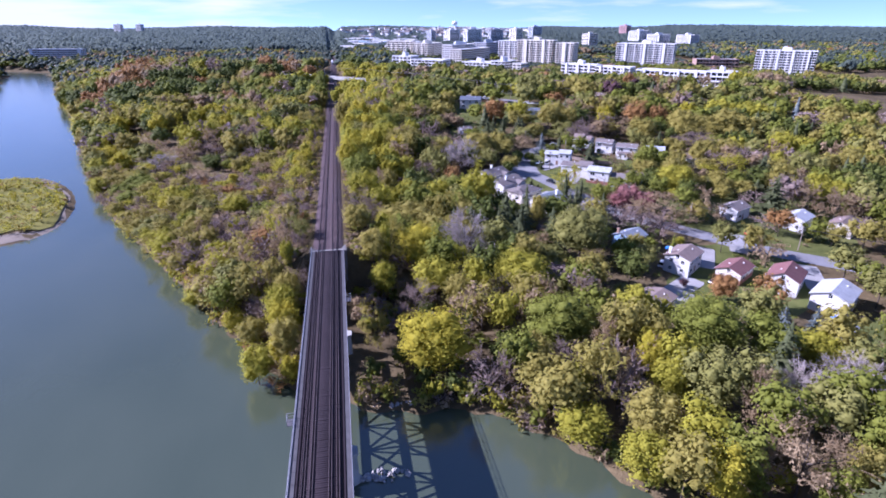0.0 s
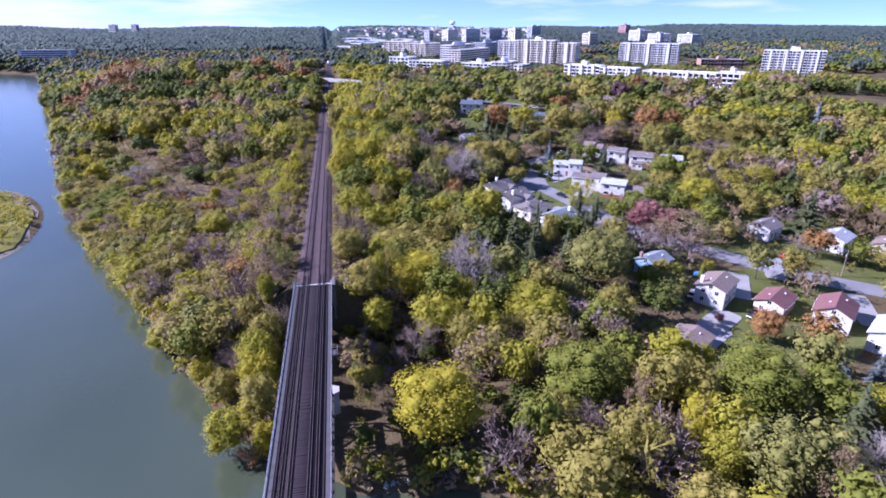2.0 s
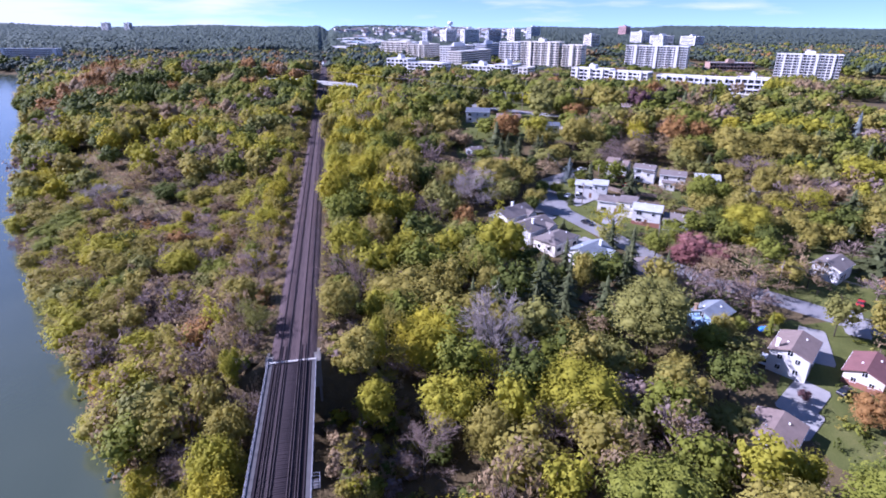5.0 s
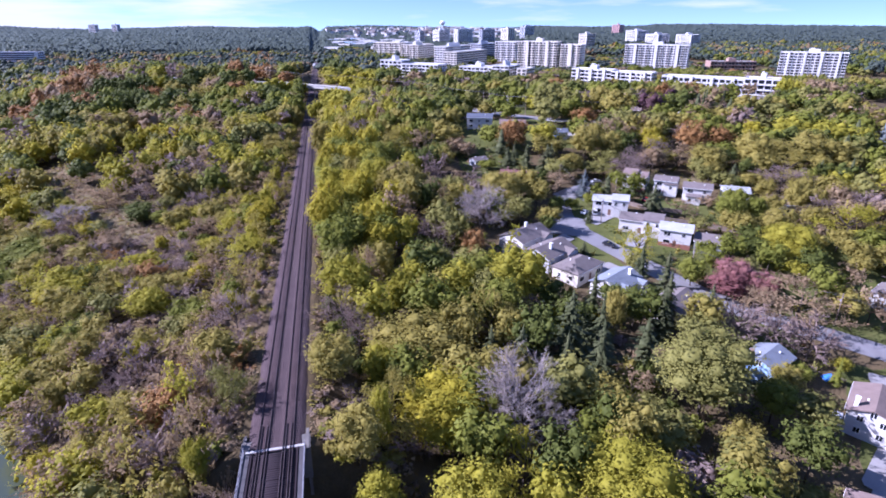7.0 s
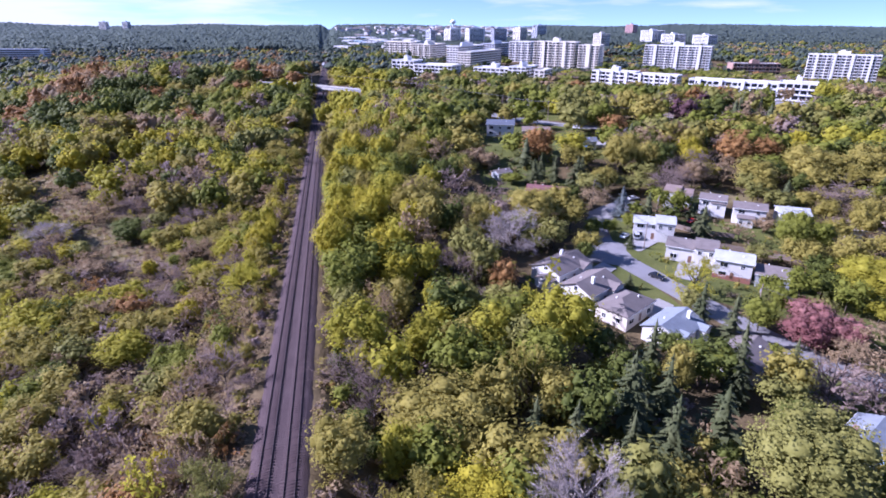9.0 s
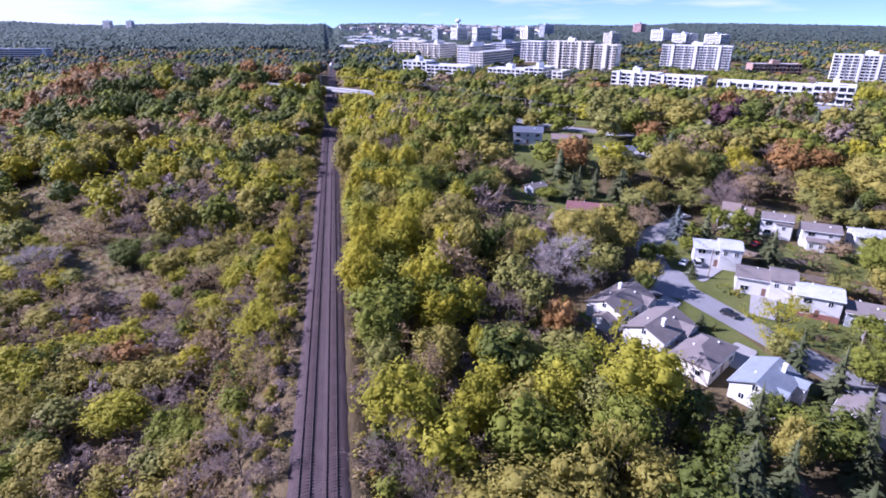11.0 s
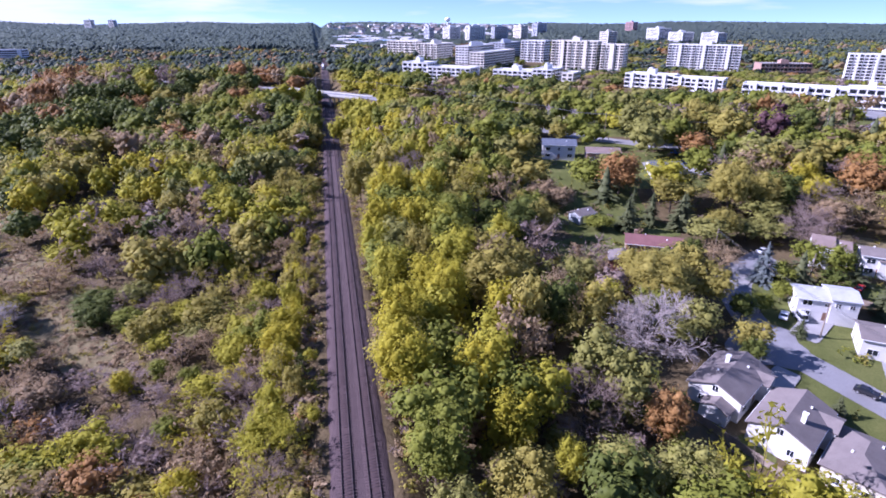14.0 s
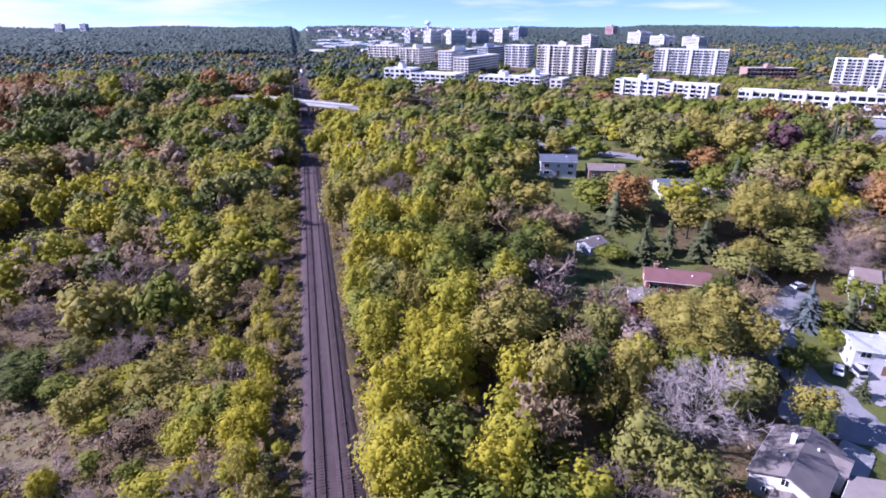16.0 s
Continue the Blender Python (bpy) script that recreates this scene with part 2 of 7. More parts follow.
GLASS = glass_material("window_glass", (0.022, 0.027, 0.036))


def siding(name, c):
    return surface(name, [tone(c, 0.86), c, tone(c, 1.06)], ((0.35, 0.55), (0.9, 0.45)), 0.7, stretch=(1, 1, 9))


def shingle(name, c):
    return surface(name, [tone(c, 0.72), c, tone(c, 1.25)], ((0.5, 0.45), (7.0, 0.55)), 0.92, bump=0.4, bump_scale=10.0)


WHITE = siding("white_siding", (0.59, 0.575, 0.56))
CREAM = siding("cream_siding", (0.60, 0.55, 0.47))
GREY_SIDING = siding("grey_siding", (0.34, 0.36, 0.39))
BLUE_SIDING = siding("blue_siding", (0.30, 0.46, 0.66))
BRICK_RED = surface("red_brick", [(0.20, 0.085, 0.062), (0.31, 0.14, 0.10)], ((0.8, 0.5), (9.0, 0.5)), 0.9)
BRICK_BROWN = surface("brown_brick", [(0.24, 0.15, 0.105), (0.36, 0.24, 0.175)], ((0.8, 0.5), (9.0, 0.5)), 0.9)
TRIM = surface("white_trim", [(0.74, 0.74, 0.73), (0.84, 0.84, 0.83)], ((1.0, 0.5), (6.0, 0.5)), 0.6)
DOOR_PAINT = surface("door_paint", [(0.16, 0.09, 0.06), (0.22, 0.13, 0.09)], ((1.0, 0.5), (6.0, 0.5)), 0.5)
R_GREY = shingle("grey_shingle", (0.168, 0.143, 0.133))
R_BROWN = shingle("brown_shingle", (0.20, 0.150, 0.130))
R_MAROON = shingle("maroon_shingle", (0.175, 0.082, 0.078))
R_DARK = shingle("slate_shingle", (0.10, 0.115, 0.145))
R_LIGHT = shingle("pale_shingle", (0.37, 0.38, 0.40))
R_BLUE = shingle("blue_grey_shingle", (0.20, 0.225, 0.255))
R_TEAL = shingle("blue_sheet_roof", (0.06, 0.16, 0.34))
APT_WHITE = siding("tower_white_concrete", (0.68, 0.67, 0.665))
APT_CREAM = siding("tower_cream_concrete", (0.68, 0.635, 0.56))
APT_PINK = siding("tower_pink_brick", (0.46, 0.28, 0.27))
APT_BROWN = siding("low_block_brown_brick", (0.30, 0.20, 0.16))
APT_GREY = siding("tower_grey_panel", (0.42, 0.44, 0.49))
FLAT_ROOF = surface("flat_roof_gravel", [(0.42, 0.42, 0.42), (0.60, 0.60, 0.59)], ((0.1, 0.5), (2.0, 0.5)), 0.9)
WOOD = surface("grey_wood", [(0.17, 0.13, 0.10), (0.32, 0.26, 0.21)], ((1.0, 0.5), (9.0, 0.5)), 0.85)
WIRE = surface("wire_black", [(0.05, 0.05, 0.05), (0.09, 0.09, 0.09)], ((1.0, 0.5), (6.0, 0.5)), 0.6)
RUBBER = surface("tyre_rubber", [(0.018, 0.018, 0.018), (0.032, 0.032, 0.032)], ((3.0, 0.5), (20.0, 0.5)), 0.9)
PAINTS = {k: surface("car_paint_" + k, [tone(c, 0.93), c], ((0.6, 0.5), (4.0, 0.5)), 0.25, spec=0.6) for k, c in
          {"white": (0.78, 0.78, 0.78), "silver": (0.45, 0.46, 0.48), "blue": (0.05, 0.13, 0.40), "red": (0.45, 0.04, 0.04), "black": (0.02, 0.02, 0.025)}.items()}
LAMP_LENS = surface("lamp_lens", [(0.6, 0.6, 0.6), (0.75, 0.75, 0.75)], ((3.0, 0.5), (9.0, 0.5)), 0.2)
TARP = surface("blue_tarpaulin", [(0.04, 0.18, 0.55), (0.07, 0.26, 0.70)], ((0.8, 0.5), (5.0, 0.5)), 0.6)


# ---- mesh helpers ----
def box(bm, x0, x1, y0, y1, z0, z1, mi=0, m=None):
    vs = [bm.verts.new(Vector(p) if m is None else m @ Vector(p)) for p in
          ((x0, y0, z0), (x1, y0, z0), (x1, y1, z0), (x0, y1, z0), (x0, y0, z1), (x1, y0, z1), (x1, y1, z1), (x0, y1, z1))]
    for q in ((0, 3, 2, 1), (4, 5, 6, 7), (0, 1, 5, 4), (1, 2, 6, 5), (2, 3, 7, 6), (3, 0, 4, 7)):
        bm.faces.new([vs[i] for i in q]).material_index = mi


def solid(bm, bottom, top, mi=0):
    """A closed body between two rings of equal length."""
    a, b = [bm.verts.new(p) for p in bottom], [bm.verts.new(p) for p in top]
    bm.faces.new(a[::-1]).material_index = mi
    bm.faces.new(b).material_index = mi
    for i in range(len(a)):
        j = (i + 1) % len(a)
        bm.faces.new((a[i], a[j], b[j], b[i])).material_index = mi


def beam(bm, p, q, w, h=None):
    """A bar of rectangular section from p to q."""
    p, q, h = Vector(p), Vector(q), h or w
    d = (q - p).normalized()
    side = d.cross(Vector((0, 0, 1)) if abs(d.z) < 0.95 else Vector((0, 1, 0))).normalized()
    up = side.cross(d)
    ring = [side * (w / 2 * a) + up * (h / 2 * b) for a, b in ((-1, -1), (1, -1), (1, 1), (-1, 1))]
    solid(bm, [p + r for r in ring], [q + r for r in ring])


def tube(bm, points, radii, sides=6, mi=0):
    """A tapered round limb through the points."""
    rings = []
    for i, p in enumerate(points):
        p = Vector(p)
        d = (Vector(points[min(i + 1, len(points) - 1)]) - Vector(points[max(i - 1, 0)])).normalized()
        u = d.orthogonal().normalized()
        v = d.cross(u)
        rings.append([bm.verts.new(p + (u * math.cos(2 * math.pi * k / sides) + v * math.sin(2 * math.pi * k / sides)) * radii[i]) for k in range(sides)])
    for a, b in zip(rings, rings[1:]):
        for k in range(sides):
            bm.faces.new((a[k], a[(k + 1) % sides], b[(k + 1) % sides], b[k])).material_index = mi
    bm.faces.new(rings[0][::-1]).material_index = mi
    bm.faces.new(rings[-1]).material_index = mi


def mesh_of(name, bm, *mats):
    bmesh.ops.recalc_face_normals(bm, faces=bm.faces)
    me = bpy.data.meshes.new(name)
    bm.to_mesh(me)
    bm.free()
    for m in mats:
        me.materials.append(m)
    return me


def part(name, bm, material, parent, label=""):
    mats = material if isinstance(material, (list, tuple)) else [material]
    ob = new(name, mesh_of(name, bm, *mats))
    ob.parent = parent
    return tagged(ob, label)


def placed(name, me, parent, m):
    """A part on a shared mesh."""
    ob = new(name, me)
    ob.parent = parent
    ob.matrix_basis = m
    return ob


def raw_mesh(name, verts, tris, mats, index=None):
    """A mesh of triangles from arrays."""
    me = bpy.data.meshes.new(name)
    nv, nf = len(verts), len(tris)
    me.vertices.add(nv)
    me.vertices.foreach_set("co", np.ascontiguousarray(verts, dtype=np.float32).ravel())
    me.loops.add(nf * 3)
    me.loops.foreach_set("vertex_index", np.ascontiguousarray(tris, dtype=np.int32).ravel())
    me.polygons.add(nf)
    me.polygons.foreach_set("loop_start", np.arange(0, nf * 3, 3, dtype=np.int32))
    for m in mats:
        me.materials.append(m)
    if index is not None:
        me.polygons.foreach_set("material_index", np.ascontiguousarray(index, dtype=np.int32))
    me.update(calc_edges=True)
    return me


# ---- the lie of the land ----
def track_x(y):
    return -5.4 + 0.0149 * y


WATER_Z = -17.0
NEAR_BANK = [(-900, 1240), (-520, 1110), (-448, 1065), (-279, 667), (-195, 480), (-101, 257), (-69, 202), (-31, 136), (-17, 113), (-10, 106), (5, 99), (29, 91), (41, 81), (51, 65), (90, 10), (160, -80), (330, -230)]
FAR_BANK = [(150, -330), (20, -170), (-60, -60), (-130, 70), (-190, 200), (-232, 320), (-285, 460), (-345, 620), (-430, 840), (-505, 1030), (-620, 1080), (-900, 1130)]
RIVER = NEAR_BANK + FAR_BANK
ISLE = (-146, 272, 58, 26)


def river_distance(x, y):
    """Metres from the river's edge: below zero in the water."""
    x, y = np.asarray(x, float), np.asarray(y, float)
    inside, best = np.zeros(x.shape, bool), np.full(x.shape, 1e9)
    for (ax, ay), (bx, by) in zip(RIVER, RIVER[1:] + RIVER[:1]):
        dx, dy = bx - ax, by - ay
        k = np.clip(((x - ax) * dx + (y - ay) * dy) / (dx * dx + dy * dy), 0, 1)
        best = np.minimum(best, np.hypot(x - ax - k * dx, y - ay - k * dy))
        if dy:
            cross = (ay > y) != (by > y)
            inside ^= cross & (x < ax + (y - ay) * dx / dy)
    d = np.where(inside, -best, best)
    fade = np.exp(-best / 7)
    wob = fade * (1.6 * np.sin(x * 0.21 + y * 0.13) + 1.1 * np.sin(x * 0.47 - y * 0.39))
    d = d + wob
    cx, cy, a, b = ISLE
    u, v = (x - cx) * -0.42 + (y - cy) * 0.907, (x - cx) * 0.907 + (y - cy) * 0.42
    isle = (1 - np.hypot(u / a, v / b)) * b + 0.6 * wob
    return np.maximum(d, isle)


def natural(x, y):
    r = np.interp(y, [60, 130, 380, 900, 1500, 2600, 4800], [-16, -16, 6, 6, 4, 8, 24])
    r = r - 6.5 * np.clip((48 - x) / 25, 0, 1) * np.clip((y - 320) / 60, 0, 1) * np.clip((610 - y) / 30, 0, 1)
    l = np.interp(y, [60, 150, 230, 330, 430, 560, 620, 650, 730, 800, 950, 1500, 2600, 4800], [-15, -14, -11, -8, -5, -3, 3, 6, 6, 0, -8, -6, 6, 24])
    w = np.clip((x - track_x(y) + 15) / 30, 0, 1)
    w = w * w * (3 - 2 * w)
    z = l * (1 - w) + r * w
    return z - 12 * np.clip((x - 380) / 200, 0, 1) * np.clip((1600 - y) / 600, 0, 1)


def terrain(x, y):
    x, y = np.asarray(x, float), np.asarray(y, float)
    z = natural(x, y)
    far = np.clip((y - 1800) / 2500, 0, 1)
    z = z + far * 7 * (np.sin(x * 0.0021 + 1.0) + np.sin(x * 0.0047 + y * 0.0012))
    d = river_distance(x, y)
    cx, cy, a, b = ISLE
    on_isle = (np.hypot((x - cx), (y - cy)) < 75) & (x < -96)
    z = np.where(on_isle & (d > -3), -15.6, z)
    z = np.where(d > 0, np.minimum(z, WATER_Z + 0.15 + d * 0.30), WATER_Z + np.maximum(d * 0.35, -3.5))
    # causeways that carry the main road up to the overpass
    for (ax, ay), (bx, by) in (((-150, 728), (-34, 640)), ((31, 570), (75, 500))):
        dx, dy = bx - ax, by - ay
        k = np.clip(((x - ax) * dx + (y - ay) * dy) / (dx * dx + dy * dy), 0, 1)
        z = np.maximum(z, 8.1 - np.maximum(np.hypot(x - ax - k * dx, y - ay - k * dy) - 7.5, 0) * 0.55)
    up = np.maximum(np.abs(x - track_x(y)) - 5.6, 0) * 0.62
    return np.where(y > 149, np.clip(z, -0.75 - up, -0.75 + up), z)


def ground_z(x, y):
    return float(terrain(np.array([x]), np.array([y]))[0])


def spaced(*runs):
    """Coordinates from a to b in steps, run after run."""
    out = []
    for a, b, step in runs:
        out += list(np.arange(a, b, step))
    return np.array(out + [runs[-1][1]])


def sheet(name, xs, ys, mat):
    X, Y = np.meshgrid(xs, ys)
    Z = terrain(X, Y)
    nx, ny = len(xs), len(ys)
    i = (np.arange(ny - 1)[:, None] * nx + np.arange(nx - 1)[None, :]).ravel()
    tris = np.concatenate([np.stack([i, i + 1, i + nx + 1], 1), np.stack([i, i + nx + 1, i + nx], 1)])
    me = raw_mesh(name, np.stack([X.ravel(), Y.ravel(), Z.ravel()], 1), tris, [mat])
    me.polygons.foreach_set("use_smooth", np.ones(len(tris), bool))
    return new(name, me)


gx = spaced((-6000, -1000, 500), (-1000, -420, 45), (-420, -200, 10), (-200, -24, 4), (-24, 20, 1.2), (20, 200, 4), (200, 440, 12), (440, 1000, 50), (1000, 9000, 500))
gy = spaced((-600, -100, 60), (-100, 40, 14), (40, 140, 3), (140, 156, 1.2), (156, 420, 4), (420, 700, 8), (700, 1300, 24), (1300, 4900, 130))
tagged(sheet("ground", gx, gy, GROUND), "leaf-strewn brown and olive forest floor", "ground", kind="structure")

bm = bmesh.new()
bmesh.ops.create_grid(bm, x_segments=1, y_segments=1, size=1)
bmesh.ops.transform(bm, matrix=Matrix.Translation((-350, 350, WATER_Z)) @ Matrix.Diagonal((900, 1000, 1, 1)), verts=bm.verts)
tagged(new("water", mesh_of("water", bm, WATER)), "calm murky green river water reflecting the sky", "river", kind="structure")


def ribbon(name, points, width, mat, label, lift=0.10, category="road", level=None, kind="structure"):
    """A road laid on the ground along a line of points (with heights where a level is given)."""
    pts, acc = [], []
    for (ax, ay), (bx, by) in zip(points, points[1:]):
        n = max(1, int(math.hypot(bx - ax, by - ay) / 2.5))
        pts += [(ax + (bx - ax) * k / n, ay + (by - ay) * k / n) for k in range(n)]
    pts.append(points[-1])
    P = np.array(pts)
    for _ in range(6):
        P[1:-1] = (P[:-2] + P[1:-1] * 2 + P[2:]) / 4
    T = np.gradient(P, axis=0)
    T /= np.linalg.norm(T, axis=1)[:, None]
    N = np.stack([-T[:, 1], T[:, 0]], 1)
    cols = 5
    V = np.concatenate([P + N * (width * (k / (cols - 1) - 0.5)) for k in range(cols)])
    Z = terrain(V[:, 0], V[:, 1]) + lift if level is None else np.full(len(V), level)
    n = len(P)
    i = np.concatenate([np.arange(n - 1) + c * n for c in range(cols - 1)])
    tris = np.concatenate([np.stack([i, i + n, i + n + 1], 1), np.stack([i, i + n + 1, i + 1], 1)])
    tris = tris[:, ::-1]
    return tagged(new(name, raw_mesh(name, np.column_stack([V, Z]), tris, [mat])), label, category, kind=kind)


def patch(name, cx, cy, a, b, yaw, mat, label, lift=0.07, category="lawn", square=False, kind="structure"):
    """A patch of lawn, meadow or paving with an uneven outline, laid on the ground."""
    rings, seg = 8, 36
    V, c, s = [(0.0, 0.0)], math.cos(radians(yaw)), math.sin(radians(yaw))
    for r in range(1, rings + 1):
        for k in range(seg):
            t = 2 * math.pi * k / seg
            e = 1 + (0 if square else 0.10 * math.sin(3 * t + cx) + 0.06 * math.sin(7 * t + cy))
            u, v = math.cos(t), math.sin(t)
            if square:
                q = max(abs(u), abs(v))
                u, v = u / q, v / q
            V.append((u * r / rings * e, v * r / rings * e))
    V = np.array(V) * (a, b)
    X, Y = cx + V[:, 0] * c - V[:, 1] * s, cy + V[:, 0] * s + V[:, 1] * c
    tris = [(0, 1 + k, 1 + (k + 1) % seg) for k in range(seg)]
    for r in range(rings - 1):
        o = 1 + r * seg
        for k in range(seg):
            j = (k + 1) % seg
            tris += [(o + k, o + seg + k, o + seg + j), (o + k, o + seg + j, o + j)]
    return tagged(new(name, raw_mesh(name, np.column_stack([X, Y, terrain(X, Y) + lift]), np.array(tris), [mat])), label, category, kind=kind)


STREET = [(118, 283), (108, 279), (98, 272), (92, 261), (89, 248), (93, 236), (97, 225), (101, 214), (106, 200), (113, 187), (124, 177), (136, 163), (149, 151), (170, 136), (200, 118), (240, 100)]
MAIN = [(27, 577), (75, 500), (108, 442), (128, 409), (149, 388), (185, 372), (225, 375), (262, 386), (330, 430)]
MAIN_WEST = [(-27, 632), (-60, 667), (-110, 705), (-200, 750)]
ribbon("road_street", STREET, 7.8, ASPHALT, "pale worn asphalt residential street")
ribbon("road_main", MAIN, 11, ASPHALT, "grey asphalt main road between trees")
ribbon("road_main_west", MAIN_WEST, 11, ASPHALT, "grey asphalt road leading onto the overpass")
patch("road_turning_circle", 88, 247, 9, 7.5, 20, ASPHALT, "pale asphalt turning circle of the street", 0.13, "road")


# ---- railway ----
TRACK_YAW = math.degrees(math.atan(0.0149))
BRIDGE_Y0, BRIDGE_Y1 = -110.0, 149.0
TRACKS = (-1.9, 1.85)


def on_track(off, y, z=0.0):
    return Vector((track_x(y) + off, y, z))


def rail_bar(name, parent, off, y0, y1, z, w=0.075, h=0.16, mat=None):
    bm = bmesh.new()
    p, q = on_track(off, y0, z), on_track(off, y1, z)
    beam(bm, p + Vector((0, 0, -h * 0.8)), q + Vector((0, 0, -h * 0.8)), w * 1.9, h * 0.3)
    beam(bm, p, q, w, h)
    return part(name, bm, mat or RAIL, parent)


def tie_rows(name, parent, off, y0, y1, z, length, spacing, width, mat):
    bm_v, bm_f = [], []
    rng = np.random.default_rng(int(abs(y0) + off * 10 + 50))
    n = int((y1 - y0) / spacing)
    cube = np.array([(-1, -1, -1), (1, -1, -1), (1, 1, -1), (-1, 1, -1), (-1, -1, 1), (1, -1, 1), (1, 1, 1), (-1, 1, 1)], float)
    faces = np.array([(4, 5, 6), (4, 6, 7), (0, 1, 5), (0, 5, 4), (1, 2, 6), (1, 6, 5), (2, 3, 7), (2, 7, 6), (3, 0, 4), (3, 4, 7)])
    y = y0 + np.arange(n) * spacing + rng.normal(0, 0.03, n)
    V = cube[None] * np.array([length / 2, width / 2, 0.09])
    V = V + np.stack([track_x(y) + off + rng.normal(0, 0.05, n), y, np.full(n, z) + rng.normal(0, 0.01, n)], 1)[:, None, :]
    F = faces[None] + (np.arange(n) * 8)[:, None, None]
    ob = new(name, raw_mesh(name, V.reshape(-1, 3), F.reshape(-1, 3), [mat]))
    ob.parent = parent
    return tagged(ob, kind="stuff")


def ballast_bed():
    ys = spaced((149, 420, 3), (420, 1200, 12), (1200, 4600, 120))
    prof = [(-4.6, -0.95), (-3.6, -0.22), (-2.95, -0.125), (-0.85, -0.125), (0.0, -0.17), (0.8, -0.125), (2.9, -0.125), (3.6, -0.22), (4.65, -0.95)]
    V = np.array([(track_x(y) + o + (0.18 if abs(o) > 3 else 0.05) * math.sin(y * 0.7 + o), y, z) for o, z in prof for y in ys])
    n = len(ys)
    i = np.concatenate([np.arange(n - 1) + c * n for c in range(len(prof) - 1)])
    strip = np.repeat([1 if c in (2, 5) else 0 for c in range(len(prof) - 1)], n - 1)
    tris = np.concatenate([np.stack([i, i + n, i + n + 1], 1), np.stack([i, i + n + 1, i + 1], 1)])[:, ::-1]
    return tagged(new("track_bed", raw_mesh("track_bed", V, tris, [BALLAST, STAINED], np.concatenate([strip, strip]))), "dusty purple-grey ballast bed of a double railway", "track bed", kind="structure")


ballast_bed()
for c in TRACKS:
    track = tagged(new("railway_track"), "rusty railway track on dark wooden ties", "railway track", "double track")
    for o in (-0.755, 0.755):
        rail_bar("rail", track, c + o, BRIDGE_Y0, 4500, 0.0)
    tie_rows("sleeper_bed", track, c, 150, 560, -0.199, 2.6, 0.6, 0.24, TIE)


def rail_bridge():
    top = tagged(new("railway_bridge"), "long dark steel deck-truss railway bridge over the river", "bridge")
    # timber deck, one mesh of sleepers on stringers
    tie_rows("timber_deck", top, 0.0, BRIDGE_Y0, BRIDGE_Y1, -0.22, 7.3, 0.42, 0.385, DECK_TIE)
    bm = bmesh.new()
    for o in (-3.3, -1.1, 1.1, 3.3):
        beam(bm, on_track(o, BRIDGE_Y0, -0.75), on_track(o, BRIDGE_Y1, -0.75), 0.4, 0.85)
    box_pts = [on_track(-3.7, BRIDGE_Y0, -0.42), on_track(3.7, BRIDGE_Y0, -0.42), on_track(3.7, BRIDGE_Y1, -0.42), on_track(-3.7, BRIDGE_Y1, -0.42)]
    solid(bm, [p + Vector((0, 0, -0.06)) for p in box_pts], box_pts)
    part("deck_frame", bm, STEEL, top)
    for c in TRACKS:
        for o in (-0.36, 0.36):
            rail_bar("guard_rail", top, c + o, BRIDGE_Y0, BRIDGE_Y1 + 6, 0.0, 0.07, 0.13)
    for o in (-3.35, 3.35):
        rail_bar("guard_timber", top, o, BRIDGE_Y0, BRIDGE_Y1, -0.05, 0.22, 0.2, mat=DECK_TIE)
    for sgn in (-1, 1):
        bm = bmesh.new()
        a, b = on_track(sgn * 4.05, BRIDGE_Y0, -0.12), on_track(sgn * 4.05, BRIDGE_Y1, -0.12)
        beam(bm, a, b, 0.85, 0.07)
        part("walkway", bm, GRATE, top, "grey steel walkway grating")
        for z in (0.55, 1.05):
            bm = bmesh.new()
            beam(bm, on_track(sgn * 4.45, BRIDGE_Y0, z), on_track(sgn * 4.45, BRIDGE_Y1, z), 0.07, 0.07)
            part("handrail", bm, GALV, top, "pale galvanised handrail")
        bm = bmesh.new()
        beam(bm, on_track(sgn * 4.45, BRIDGE_Y0, 0.0), on_track(sgn * 4.45, BRIDGE_Y1, 0.0), 0.05, 0.18)
        part("kick_plate", bm, GALV, top)
        bm = bmesh.new()
        box(bm, -0.04, 0.04, -0.04, 0.04, -0.15, 1.08)
        box(bm, -0.06, 0.06, -0.06, 0.06, -0.18, -0.10)
        post = mesh_of("railing_post", bm, GALV)
        for k in range(60):
            y = 149 - k * 2.4
            placed("railing_post", post, top, Matrix.Translation(on_track(sgn * 4.45, y)))
    # refuge platforms
    for sgn, y in ((-1, 76.0), (1, 117.5), (-1, 20.0), (1, 58.0 - 80)):
        p = on_track(sgn * 5.05, y)
        bm = bmesh.new()
        box(bm, p.x - 0.6, p.x + 0.6, y - 0.9, y + 0.9, -0.16, -0.08)
        platform = part("refuge_platform", bm, GRATE, top)
        for dx in (-0.56, 0.56):
            for dy in (-0.86, 0.86):
                bm = bmesh.new()
                box(bm, p.x + dx - 0.03, p.x + dx + 0.03, y + dy - 0.03, y + dy + 0.03, -0.1, 1.05)
                part("platform_post", bm, GALV, platform)
        for z in (0.5, 1.05):
            bm = bmesh.new()
            beam(bm, (p.x + sgn * 0.56, y - 0.86, z), (p.x + sgn * 0.56, y + 0.86, z), 0.05)
            part("platform_rail", bm, GALV, platform)
            for dy in (-0.86, 0.86):
                bm = bmesh.new()
                beam(bm, (p.x - 0.56, y + dy, z), (p.x + 0.56, y + dy, z), 0.05)
                part("platform_rail", bm, GALV, platform)
    # trusses below the deck
    panel, depth, zt = 7.0, 8.6, -1.2
    n = 30
